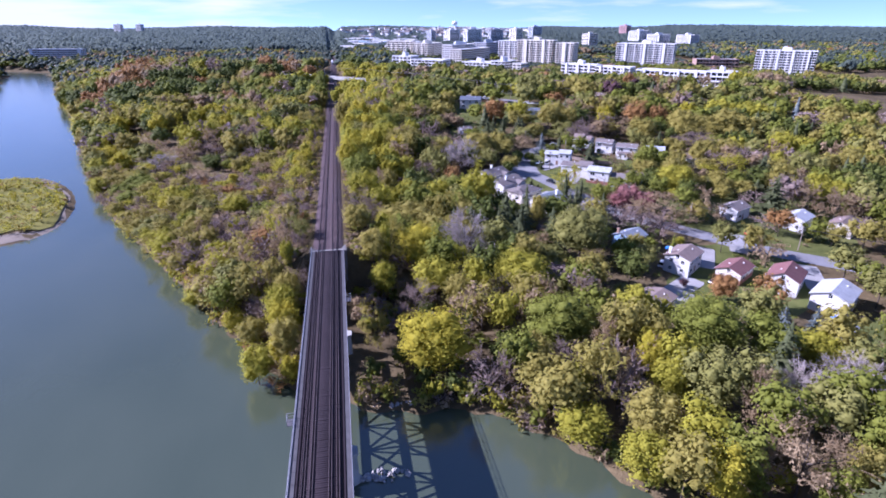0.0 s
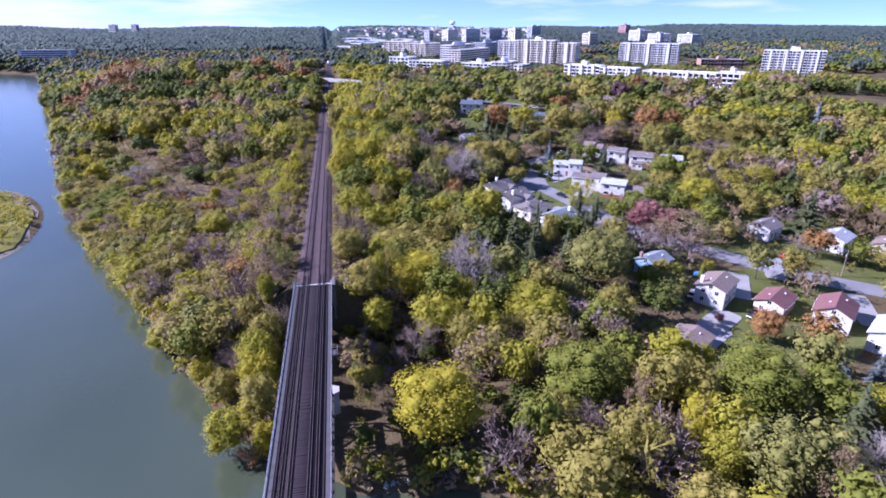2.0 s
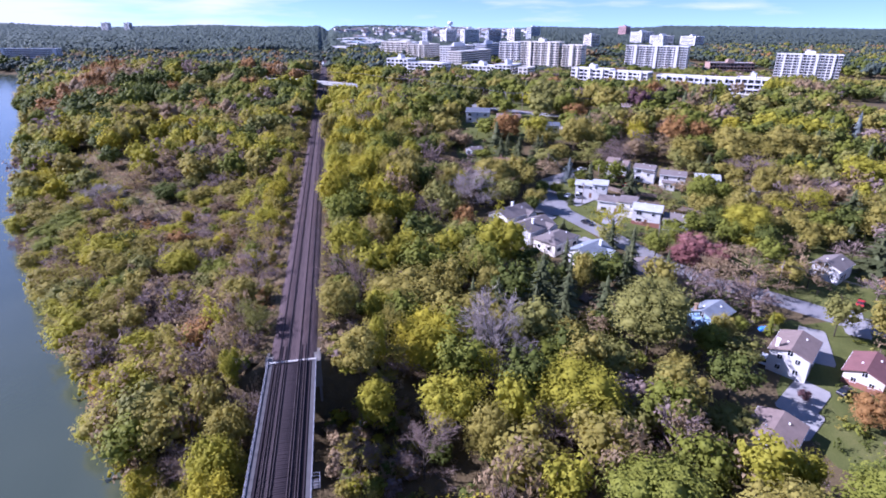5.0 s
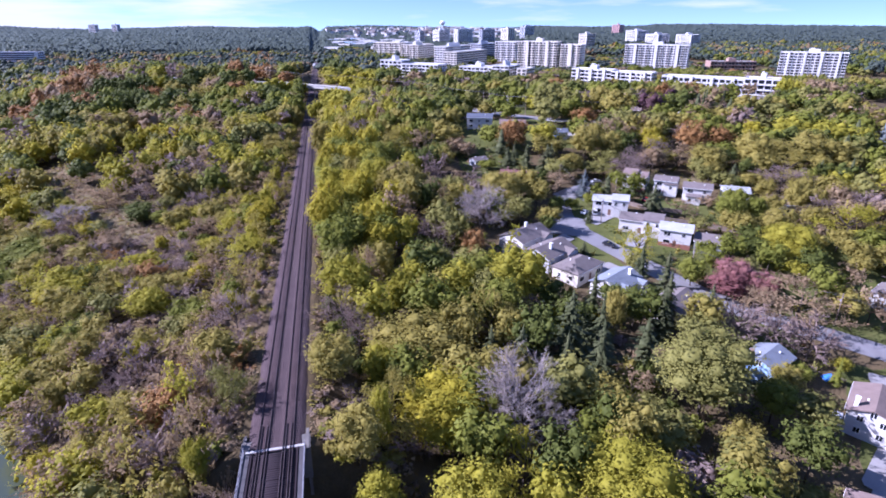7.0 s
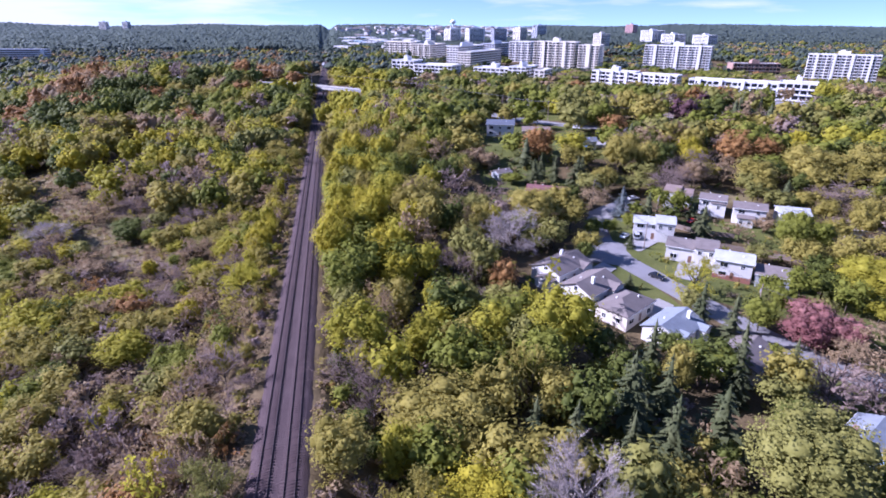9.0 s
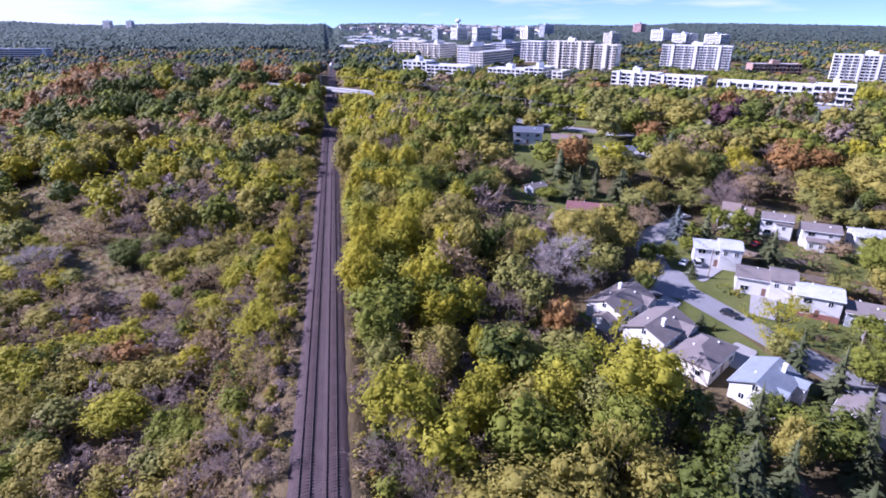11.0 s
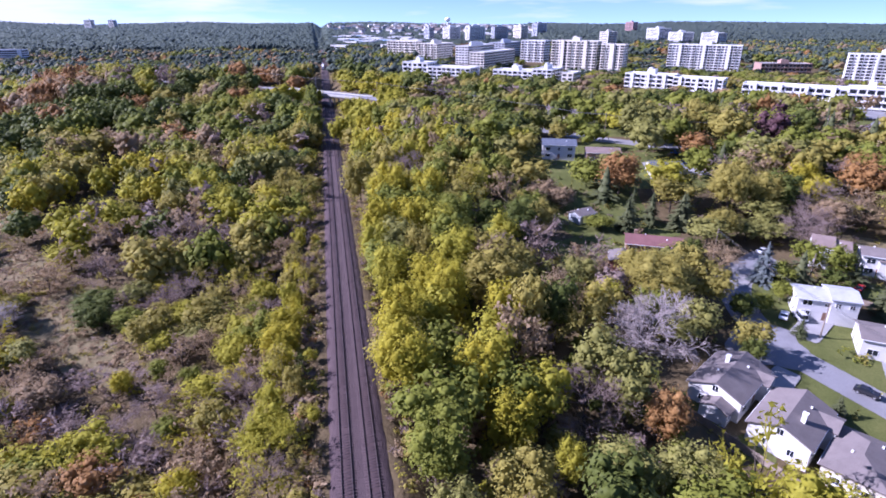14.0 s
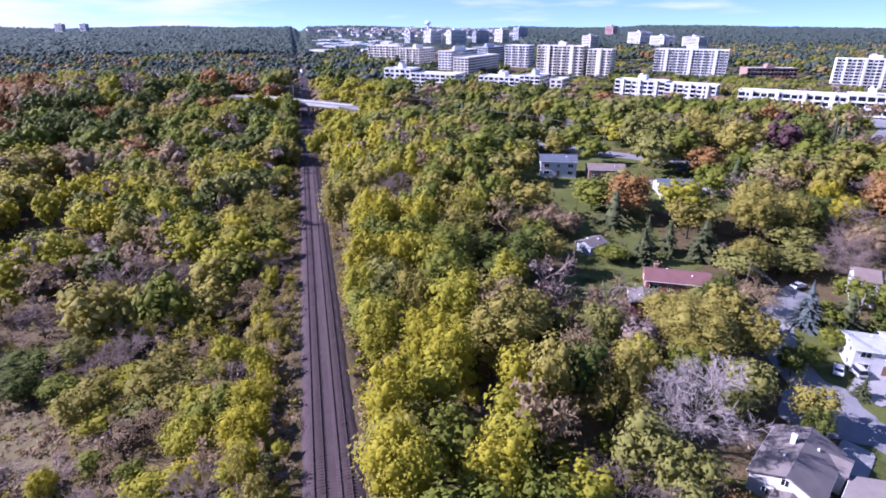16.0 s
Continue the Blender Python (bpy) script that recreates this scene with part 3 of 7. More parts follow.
    ys = [117 - k * panel for k in range(n)]
    for o in (-3.75, 3.75):
        bm = bmesh.new()
        beam(bm, on_track(o, ys[-1], zt), on_track(o, BRIDGE_Y1, zt), 0.55, 0.6)
        part("top_chord", bm, STEEL, top)
        bm = bmesh.new()
        beam(bm, on_track(o, ys[-1], zt - depth), on_track(o, ys[0], zt - depth), 0.9, 0.7)
        part("bottom_chord", bm, STEEL, top)
        for k, y in enumerate(ys):
            bm = bmesh.new()
            beam(bm, on_track(o, y, zt), on_track(o, y, zt - depth), 0.4)
            part("truss_vertical", bm, STEEL, top)
            if k + 1 < n:
                bm = bmesh.new()
                za, zb = (zt, zt - depth) if k % 2 else (zt - depth, zt)
                beam(bm, on_track(o, y, za), on_track(o, ys[k + 1], zb), 0.42)
                part("truss_diagonal", bm, STEEL, top)
    for k, y in enumerate(ys):
        bm = bmesh.new()
        beam(bm, on_track(-3.75, y, zt - depth), on_track(3.75, y, zt - depth), 0.4)
        if k + 1 < n:
            beam(bm, on_track(-3.75, y, zt - depth), on_track(3.75, ys[k + 1], zt - depth), 0.28)
            beam(bm, on_track(3.75, y, zt - depth - 0.02), on_track(-3.75, ys[k + 1], zt - depth - 0.02), 0.28)
        part("lateral_brace", bm, STEEL, top)
    # abutment and piers
    bm = bmesh.new()
    p = on_track(0, 150.5)
    box(bm, p.x - 5.2, p.x + 5.2, 149.1, 152.2, -16, -0.42)
    for s in (-1, 1):
        box(bm, p.x + s * 4.75 - 0.25, p.x + s * 4.75 + 0.25, 148.8, 153.5, -12, -0.35)
    part("abutment", bm, OLD_CONCRETE, top, "dark weathered concrete abutment")
    bm = bmesh.new()
    box(bm, p.x - 4.3, p.x + 4.3, 149.2, 149.7, -0.28, -0.10)
    part("ballast_curb", bm, CONCRETE, top, "pale concrete curb at the deck's end")
    for y in (119.5, 79.0, 9.0, -61.0):
        bm = bmesh.new()
        q = on_track(0, y)
        low, high = (5.4, 2.1), (4.9, 1.5)
        def ring(a, b, z):
            return [(q.x - a, y - b * 0.5, z), (q.x - a + b, y - b, z), (q.x + a - b, y - b, z), (q.x + a, y - b * 0.5, z), (q.x + a, y + b * 0.5, z), (q.x + a - b, y + b, z), (q.x - a + b, y + b, z), (q.x - a, y + b * 0.5, z)]
        solid(bm, ring(*low, -21), ring(*high, zt - depth - 0.9))
        solid(bm, ring(high[0] + 0.3, high[1] + 0.3, zt - depth - 0.9), ring(high[0] + 0.3, high[1] + 0.3, zt - depth - 0.35))
        part("pier", bm, CONCRETE, top, "stone pier standing in the river")
    return top


rail_bridge()


def boulder(rng):
    bm = bmesh.new()
    bmesh.ops.create_icosphere(bm, subdivisions=1, radius=1)
    for v in bm.verts:
        v.co *= rng.uniform(0.7, 1.15)
    return mesh_of("boulder", bm, STONE)


rock_rng = random.Random(5)
BOULDERS = [boulder(rock_rng) for _ in range(5)]
for cx, cy, a, b, n, yaw, what in ((5.5, 78.8, 4.6, 1.6, 46, 0, "heap of pale broken stone at the bridge pier"), (9.5, 98.6, 4.5, 0.7, 26, -6, "row of pale stones along the shore under the bridge")):
    heap = tagged(new("rock_heap"), what, "rocks")
    for k in range(n):
        u, v = rock_rng.uniform(-1, 1), rock_rng.uniform(-1, 1)
        x, y = cx + u * a, cy + v * b * (1 - 0.5 * abs(u)) + u * a * math.sin(radians(yaw))
        s = rock_rng.uniform(0.25, 0.62)
        ob = placed("rock", rock_rng.choice(BOULDERS), heap, pose(x, y, WATER_Z + 0.12 + rock_rng.uniform(0, 0.25), rock_rng.uniform(0, 360), rock_rng.uniform(0, 360), rock_rng.uniform(0, 360)) @ Matrix.Diagonal((s * rock_rng.uniform(1, 1.8), s, s * 0.8, 1)))


# ---- trees: shapes ----
def ico(sub):
    bm = bmesh.new()
    bmesh.ops.create_icosphere(bm, subdivisions=sub, radius=1)
    bm.verts.index_update()
    V = np.array([v.co[:] for v in bm.verts])
    F = np.array([[v.index for v in f.verts] for f in bm.faces])
    bm.free()
    return V, F


ICO1, ICO2 = ico(1), ico(2)
OCTA = (np.array([(1, 0, 0), (0, 1, 0), (-1, 0, 0), (0, -1, 0), (0, 0, 1), (0, 0, -1)], float), np.array([(0, 1, 4), (1, 2, 4), (2, 3, 4), (3, 0, 4), (1, 0, 5), (2, 1, 5), (3, 2, 5), (0, 3, 5)]))


def leaves_at(rng, centres, normals, size, loose=0.42):
    """One small three-cornered spray of leaves at each centre, facing roughly outwards."""
    n = len(centres)
    N = normals + rng.normal(0, loose, (n, 3))
    N /= np.linalg.norm(N, axis=1)[:, None] + 1e-9
    A = np.cross(N, rng.normal(0, 1, (n, 3)))
    A /= np.linalg.norm(A, axis=1)[:, None] + 1e-9
    B = np.cross(N, A)
    # wound so that each spray faces outwards
    s = size * rng.uniform(0.6, 1.45, (n, 1))
    V = np.stack([centres + A * s, centres - A * s * 0.55 + B * s * rng.uniform(0.5, 1.0, (n, 1)), centres - A * s * 0.5 - B * s * rng.uniform(0.5, 1.0, (n, 1))], 1)
    return V.reshape(-1, 3), np.arange(n * 3).reshape(-1, 3)


def join(parts):
    """Vertices, triangles and a 0/1 mark (1: bark) of several pieces in one."""
    V, F, M, o = [], [], [], 0
    for v, f, m in parts:
        V.append(v)
        F.append(f + o)
        M.append(np.full(len(f), m))
        o += len(v)
    return np.concatenate(V), np.concatenate(F), np.concatenate(M)


def limb_arrays(rng, n_limb, top, sides=5, spread=0.55, start=0.25):
    bm = bmesh.new()
    tube(bm, [(0, 0, -0.06), (0.01, 0, start), (0.02, 0.01, top * 0.6), (0.0, 0.03, top)], [0.040, 0.030, 0.018, 0.006], sides)
    for k in range(n_limb):
        a = 2 * math.pi * (k + rng.uniform(0, 0.8)) / n_limb
        z0 = rng.uniform(start, top * 0.65)
        r = spread * rng.uniform(0.6, 1.1)
        tube(bm, [(0, 0, z0), (r * 0.5 * math.cos(a), r * 0.5 * math.sin(a), z0 + 0.13), (r * math.cos(a), r * math.sin(a), z0 + rng.uniform(0.22, 0.36))], [0.018, 0.011, 0.004], 4)
    bmesh.ops.triangulate(bm, faces=bm.faces)
    bm.verts.index_update()
    V = np.array([v.co[:] for v in bm.verts])
    F = np.array([[v.index for v in f.verts] for f in bm.faces])
    bm.free()
    return V, F


def crown_round(rng, clumps, fine, leaves, size, low=0.25, flat=0.33, core=0.80, dome=0.5, loose=0.36):
    """A crown of uneven clumps: unit radius, from height low to 1."""
    parts, C, R = [], [], []
    mid, half = (1 + low) / 2, (1 - low) / 2
    for k in range(clumps):
        z = 1 - 2 * (k + 0.5) / clumps
        z = z * 0.86 + rng.uniform(-0.1, 0.1)
        a = k * 2.39996 + rng.uniform(-0.5, 0.5)
        q = math.sqrt(max(0.05, 1 - z * z)) * rng.uniform(0.45, 0.74)
        C.append((q * math.cos(a), q * math.sin(a), mid + z * half * 0.66))
        R.append(rng.uniform(0.30, 0.46) * (1.0 if clumps > 6 else 1.3))
    C.append((0, 0, mid))
    R.append(dome)
    C, R = np.array(C), np.array(R)
    bv, bf = (OCTA, ICO1, ICO2)[fine]
    zs = flat * 1.1
    for i, (c, r) in enumerate(zip(C, R)):
        if i == clumps and dome > 0.55:
            bv, bf = ICO1
        v = bv * rng.uniform(0.8, 1.15, (len(bv), 1)) * r * core * np.array((1, 1, zs)) + c
        parts.append((v, bf, 0))
    pick = rng.choice(len(C), leaves, p=R ** 2 / (R ** 2).sum())
    N = rng.normal(0, 1, (leaves, 3))
    N[:, 2] += 0.25
    N /= np.linalg.norm(N, axis=1)[:, None]
    P = C[pick] + N * (R[pick] * rng.uniform(0.70, 1.22, leaves))[:, None] * np.array((1, 1, zs))
    whole = (P - np.array((0, 0, low + 0.2 * half))) * np.array((1, 1, 1 / (2 * flat)))
    whole /= np.linalg.norm(whole, axis=1)[:, None] + 1e-9
    v, f = leaves_at(rng, P, N * 0.55 + whole * 0.55 + np.array((0, 0, 0.12)), size, loose)
    v = P.repeat(3, 0) + (v - P.repeat(3, 0)) * np.array((1, 1, flat))
    parts.append((v, f, 0))
    return join(parts)


def crown_bare(rng, counts, leaves=0, size=0.06, thick=0.012, slim=0.36, decay=0.70):
    """A branching crown: limbs, boughs and twigs that fork level by level, with a few leaves at the tips. Unit radius and height."""
    n0 = counts[0]
    z = rng.uniform(0.18, 0.72, n0)
    a = np.arange(n0) * 2.4 + rng.uniform(-0.3, 0.3, n0)
    P = np.stack([np.zeros(n0), np.zeros(n0), z], 1)
    up = 0.25 + 0.85 * z
    D = np.stack([np.cos(a), np.sin(a), up], 1)
    D /= np.linalg.norm(D, axis=1)[:, None]
    length = 0.26 * (1.15 - 0.6 * z)
    V, w = [], thick * 1.6
    for level, k in enumerate(counts):
        if level:
            P, D, length = T2.repeat(k, 0), D.repeat(k, 0), length.repeat(k)
            P = P - D * length[:, None] * rng.uniform(0, 0.75, (len(P), 1))
            D = D + rng.normal(0, 0.48, D.shape) + np.array((0, 0, 0.10))
            D /= np.linalg.norm(D, axis=1)[:, None]
            length = length * rng.uniform(0.5, 0.85, len(P))
        T2 = P + D * length[:, None]
        side = np.cross(D, rng.normal(0, 1, D.shape))
        side /= np.linalg.norm(side, axis=1)[:, None] + 1e-9
        V.append(np.stack([P - side * w, P + side * w, T2], 1).reshape(-1, 3))
        w *= decay
    V = np.concatenate(V)
    parts = [(V * np.array((1 / slim, 1 / slim, 1)), np.arange(len(V)).reshape(-1, 3), 0)]
    if leaves:
        i = rng.integers(0, len(T2), leaves)
        Q = (T2[i] + rng.normal(0, 0.015, (leaves, 3))) * np.array((1 / slim, 1 / slim, 1))
        v, f = leaves_at(rng, Q, np.stack([Q[:, 0], Q[:, 1], Q[:, 2] * 0.5], 1), size)
        v = Q.repeat(3, 0) + (v - Q.repeat(3, 0)) * np.array((1, 1, 0.4))
        parts.append((v, f, 0))
    return join(parts)


def crown_conifer(rng, whorls, boughs, sprays):
    """A spire of whorled boughs that droop outwards, each a row of flat needle sprays round a thin dark core. Unit radius and height."""
    bm = bmesh.new()
    for k in range(4):
        z = 0.08 + 0.2 * k
        r = (1 - z) * 0.42 + 0.02
        vs = [bm.verts.new((r * math.cos(2 * math.pi * i / 6), r * math.sin(2 * math.pi * i / 6), z)) for i in range(6)]
        tip = bm.verts.new((0, 0, min(1.0, z + 0.42)))
        for i in range(6):
            bm.faces.new((vs[i], vs[(i + 1) % 6], tip))
    bm.verts.index_update()
    V = np.array([v.co[:] for v in bm.verts])
    F = np.array([[v.index for v in f.verts] for f in bm.faces])
    bm.free()
    n = whorls * boughs
    z = 0.07 + 0.90 * np.repeat(np.arange(whorls) / whorls, boughs) ** 1.1 + rng.normal(0, 0.012, n)
    a = rng.uniform(0, 2 * math.pi, n)
    reach = ((1 - z) ** 0.9 + 0.04) * rng.uniform(0.62, 1.12, n)
    t = (np.arange(sprays) + 0.4) / sprays
    T = np.tile(t, n)
    A = np.repeat(a, sprays) + rng.normal(0, 0.16, n * sprays) * T
    R, Z = np.repeat(reach, sprays) * T, np.repeat(z, sprays)
    out = np.stack([np.cos(A), np.sin(A)], 1)
    side = np.stack([-out[:, 1], out[:, 0]], 1)
    length, width = np.repeat(reach, sprays) * 0.34, np.repeat(reach, sprays) * 0.17 * rng.uniform(0.7, 1.3, n * sprays)
    drop = 0.075 * R ** 1.4 + rng.normal(0, 0.006, n * sprays)
    base, tip = out * (R - 0.3 * length)[:, None], out * (R + length)[:, None]
    base = base + side * (rng.normal(0, 0.35, n * sprays) * width)[:, None]
    z0, z1 = Z - drop + 0.008, Z - drop - 0.05 * length - 0.012
    P = np.stack([np.column_stack([base - side * width[:, None], z0 - 0.01]), np.column_stack([base + side * width[:, None], z0 - 0.01]), np.column_stack([tip, z1])], 1).reshape(-1, 3)
    return join([(V, F, 0), (P, np.arange(len(P)).reshape(-1, 3), 0)])


rng = np.random.default_rng(11)
SHAPES = {
    "single": [crown_round(rng, 26, 0, 3400, 0.042, rng.uniform(0.10, 0.24), 0.30, core=0.70, dome=0.66, loose=0.42) for _ in range(6)],
    "single_big": [crown_round(rng, 34, 0, 9500, 0.032, rng.uniform(0.08, 0.2), 0.30, core=0.74, dome=0.70, loose=0.48) for _ in range(3)],
    "single_far": [crown_round(rng, 17, 0, 1500, 0.060, rng.uniform(0.06, 0.14), 0.36, core=0.70, dome=0.66, loose=0.28) for _ in range(5)],
    "sparse_single": [crown_bare(rng, (11, 4, 4, 4), 2000, 0.036, 0.008) for _ in range(3)],
    "bare_single": [crown_bare(rng, (13, 4, 4, 4, 5), 0, 0.05, 0.0024, decay=0.80) for _ in range(3)],
    "bare_pale": [crown_bare(rng, (17, 4, 4, 5, 6), 0, 0.05, 0.0022, decay=0.80) for _ in range(2)],
    "bare_near": [crown_bare(rng, (9, 4, 4, 4), 60, 0.07, 0.009, decay=0.74) for _ in range(4)],
    "conifer_single": [crown_conifer(rng, 17, 9, 6) for _ in range(2)],
    "near": [crown_round(rng, 12, 0, 860, 0.074, rng.uniform(0.16, 0.3), core=0.68, dome=0.58, loose=0.30) for _ in range(7)],
    "sparse_near": [crown_bare(rng, (7, 4, 4, 2), 380, 0.070, 0.010) for _ in range(5)],
    "conifer_near": [crown_conifer(rng, 12, 7, 4) for _ in range(3)],
    "mid": [crown_round(rng, 10, 0, 230, 0.105, 0.15, 0.4, core=0.74, dome=0.66, loose=0.26) for _ in range(6)],
    "old": [crown_round(rng, 15, 0, 340, 0.082, 0.10, 0.42, core=0.80, dome=0.76, loose=0.28) for _ in range(6)],
    "clump": [crown_round(rng, 14, 0, 420, 0.086, 0.12, 0.42, core=0.72, dome=0.64, loose=0.26) for _ in range(6)],
    "bare_bush": [crown_bare(rng, (9, 4, 3), 14, 0.10, 0.020, 0.5) for _ in range(4)],
    "sparse_mid": [crown_bare(rng, (6, 4, 3), 130, 0.12, 0.018) for _ in range(4)],
    "conifer_mid": [crown_conifer(rng, 8, 5, 3) for _ in range(2)],
    "far": [crown_round(rng, 5, 0, 40, 0.16, 0.1, 0.50, core=0.90, dome=0.55, loose=0.3) for _ in range(6)],
}
BOUGHS = [limb_arrays(rng, 6, 0.8) for _ in range(4)]
FEW_BOUGHS = [limb_arrays(rng, 3, 0.75, 4) for _ in range(3)]

# every tree: x, y, height, radius, species, shape family
TREES = []
TAKEN = []


def tree(kind, x, y, h, r, family="round"):
    """A tree that stands out by itself."""
    TREES.append((x, y, h, r, kind, family, True))
    TAKEN.append((x, y, r * 0.85))


# ---- houses ----
HOUSES = []  # ground taken by houses and drives
BLOCK = []   # discs that trees keep clear of: x, y, radius


def wall_window(w, h):
    """Shared meshes of a house window: frame and pane."""
    bm = bmesh.new()
    t = 0.09
    for b in ((-w / 2 - t, w / 2 + t, h / 2, h / 2 + t), (-w / 2 - t, w / 2 + t, -h / 2 - t, -h / 2), (-w / 2 - t, -w / 2, -h / 2, h / 2), (w / 2, w / 2 + t, -h / 2, h / 2), (-0.03, 0.03, -h / 2, h / 2)):
        box(bm, b[0], b[1], -0.07, 0.02, b[2], b[3])
    frame_me = mesh_of("window", bm, TRIM)
    bm = bmesh.new()
    box(bm, -w / 2, w / 2, -0.035, 0.01, -h / 2, h / 2)
    return frame_me, mesh_of("pane", bm, GLASS)


WIN_S, WIN_L = wall_window(1.0, 1.2), wall_window(1.9, 1.3)


def add_window(top, kind, m):
    fr = placed("window", kind[0], top, m)
    placed("pane", kind[1], fr, Matrix.Identity(4))


def gable_house(x, y, yaw, L, W, wall, roof, label, storeys=1, eave=None, pitch=0.42, hip=False, chimney=None, lower=None, door=True, group="", category="house", windows=True, wings=()):
    """A house L long along its ridge and W wide; yaw turns the ridge from the x axis. wings: x0, x1, y0, y1, eave height, axis of the ridge."""
    z = min(ground_z(x + dx, y + dy) for dx in (-4, 4) for dy in (-4, 4))
    top = tagged(new("house"), label, category, group)
    top.matrix_world = pose(x, y, z, 0, 0, yaw)
    wh = (eave or (2.7 * storeys + 0.6)) + 0.5
    rise, o, t = pitch * W / 2, 0.45, 0.22
    hx, hy = L / 2, W / 2
    bm = bmesh.new()
    if hip:
        box(bm, -hx, hx, -hy, hy, -0.6, wh)
    else:
        ring = [(-hy, -0.6), (hy, -0.6), (hy, wh), (0, wh + rise), (-hy, wh)]
        solid(bm, [(-hx, a, b) for a, b in ring], [(hx, a, b) for a, b in ring])
    part("wall", bm, wall, top)
    if lower:
        bm = bmesh.new()
        box(bm, -hx - 0.06, hx + 0.06, -hy - 0.06, hy + 0.06, -0.6, 1.6)
        part("lower_wall", bm, lower, top)
    bm = bmesh.new()
    ex, ey, zd = hx + o, hy + o, wh - pitch * o + 0.03
    if hip:
        rx = max(0.4, hx - hy)
        lowr = [(-ex, -ey, zd), (ex, -ey, zd), (ex, ey, zd), (-ex, ey, zd)]
        vs = [bm.verts.new(p) for p in lowr] + [bm.verts.new((p[0], p[1], p[2] + t)) for p in lowr]
        a, b = bm.verts.new((-rx, 0, wh + rise + t)), bm.verts.new((rx, 0, wh + rise + t))
        bm.faces.new(vs[3::-1])
        for i in range(4):
            bm.faces.new((vs[i], vs[(i + 1) % 4], vs[4 + (i + 1) % 4], vs[4 + i]))
        bm.faces.new((vs[4], vs[5], b, a))
        bm.faces.new((vs[5], vs[6], b))
        bm.faces.new((vs[6], vs[7], a, b))
        bm.faces.new((vs[7], vs[4], a))
    else:
        ring = [(-ey, zd), (0, wh + rise + 0.03), (ey, zd), (ey, zd + t), (0, wh + rise + t + 0.05), (-ey, zd + t)]
        solid(bm, [(-ex, a, b) for a, b in ring], [(ex, a, b) for a, b in ring])
    part("roof", bm, roof, top)
    for x0, x1, y0, y1, e, axis in wings:
        half, mid = ((y1 - y0) / 2, (y0 + y1) / 2) if axis == "x" else ((x1 - x0) / 2, (x0 + x1) / 2)
        a0, a1 = (x0, x1) if axis == "x" else (y0, y1)
        up = pitch * half
        for name, mat, ring, q in (("wing_wall", wall, [(-half, -0.6), (half, -0.6), (half, e), (0, e + up), (-half, e)], 0.0),
                                   ("wing_roof", roof, [(-half - 0.35, e - 0.35 * pitch + 0.04), (0, e + up + 0.04), (half + 0.35, e - 0.35 * pitch + 0.04), (half + 0.35, e - 0.35 * pitch + 0.26), (0, e + up + 0.28), (-half - 0.35, e - 0.35 * pitch + 0.26)], 0.32)):
            bm = bmesh.new()
            ends = [[(c, mid + u, v) if axis == "x" else (mid - u, c, v) for u, v in ring] for c in (a0 - q, a1 + q)]
            solid(bm, *ends)
            part(name, bm, mat, top)
        if windows:
            n = max(1, int((x1 - x0) / 2.4))
            for k in range(n):
                add_window(top, WIN_S, Matrix.Translation((x0 + (x1 - x0) * (k + 0.5) / n, y0, e - 1.3)))
    for s in (-1, 1):
        bm = bmesh.new()
        box(bm, -ex, ex, s * ey - 0.06, s * ey + 0.06, zd + 0.02, zd + 0.17)
        part("gutter", bm, TRIM, top)
    if chimney:
        bm = bmesh.new()
        cx, cy = chimney
        box(bm, cx - 0.4, cx + 0.4, cy - 0.35, cy + 0.35, wh - 0.3, wh + rise + 1.0)
        box(bm, cx - 0.48, cx + 0.48, cy - 0.43, cy + 0.43, wh + rise + 1.0, wh + rise + 1.15)
        part("chimney", bm, TRIM if wall is WHITE else BRICK_BROWN, top)
    for vx, vy in ((hx * 0.45, -hy * 0.4), (-hx * 0.3, hy * 0.35)):
        bm = bmesh.new()
        zv = wh + rise * (1 - abs(vy) / hy)
        box(bm, vx - 0.16, vx + 0.16, vy - 0.16, vy + 0.16, zv, zv + 0.55)
        part("roof_vent", bm, TRIM, top)
    if windows:
        for f in range(storeys):
            zc = 1.9 + 2.7 * f
            n = max(2, int(L / 3.6))
            for k in range(n):
                px = -hx + L * (k + 0.5) / n
                if not (f == 0 and k == n // 2 and door):
                    add_window(top, WIN_L if k % 2 == 0 else WIN_S, Matrix.Translation((px, -hy, zc)))
                add_window(top, WIN_S, pose(px, hy, zc, 0, 0, 180))
            for s in (-1, 1):
                for py in (-hy * 0.45, hy * 0.45):
                    add_window(top, WIN_S, pose(s * hx, py, zc, 0, 0, 90 * s))
        if not hip:
            for s in (-1, 1):
                add_window(top, WIN_S, pose(s * hx, 0, wh + rise * 0.35, 0, 0, 90 * s))
    if door:
        bm = bmesh.new()
        box(bm, -0.5, 0.5, -hy - 0.06, -hy + 0.02, 0.5, 2.55)
        part("door", bm, DOOR_PAINT, top)
    BLOCK.append((x, y, math.hypot(L, W) / 2 + 1.0))
    HOUSES.append((x, y, math.hypot(L, W) / 2 - 0.8))
    return top


ROW = "houses along the street"
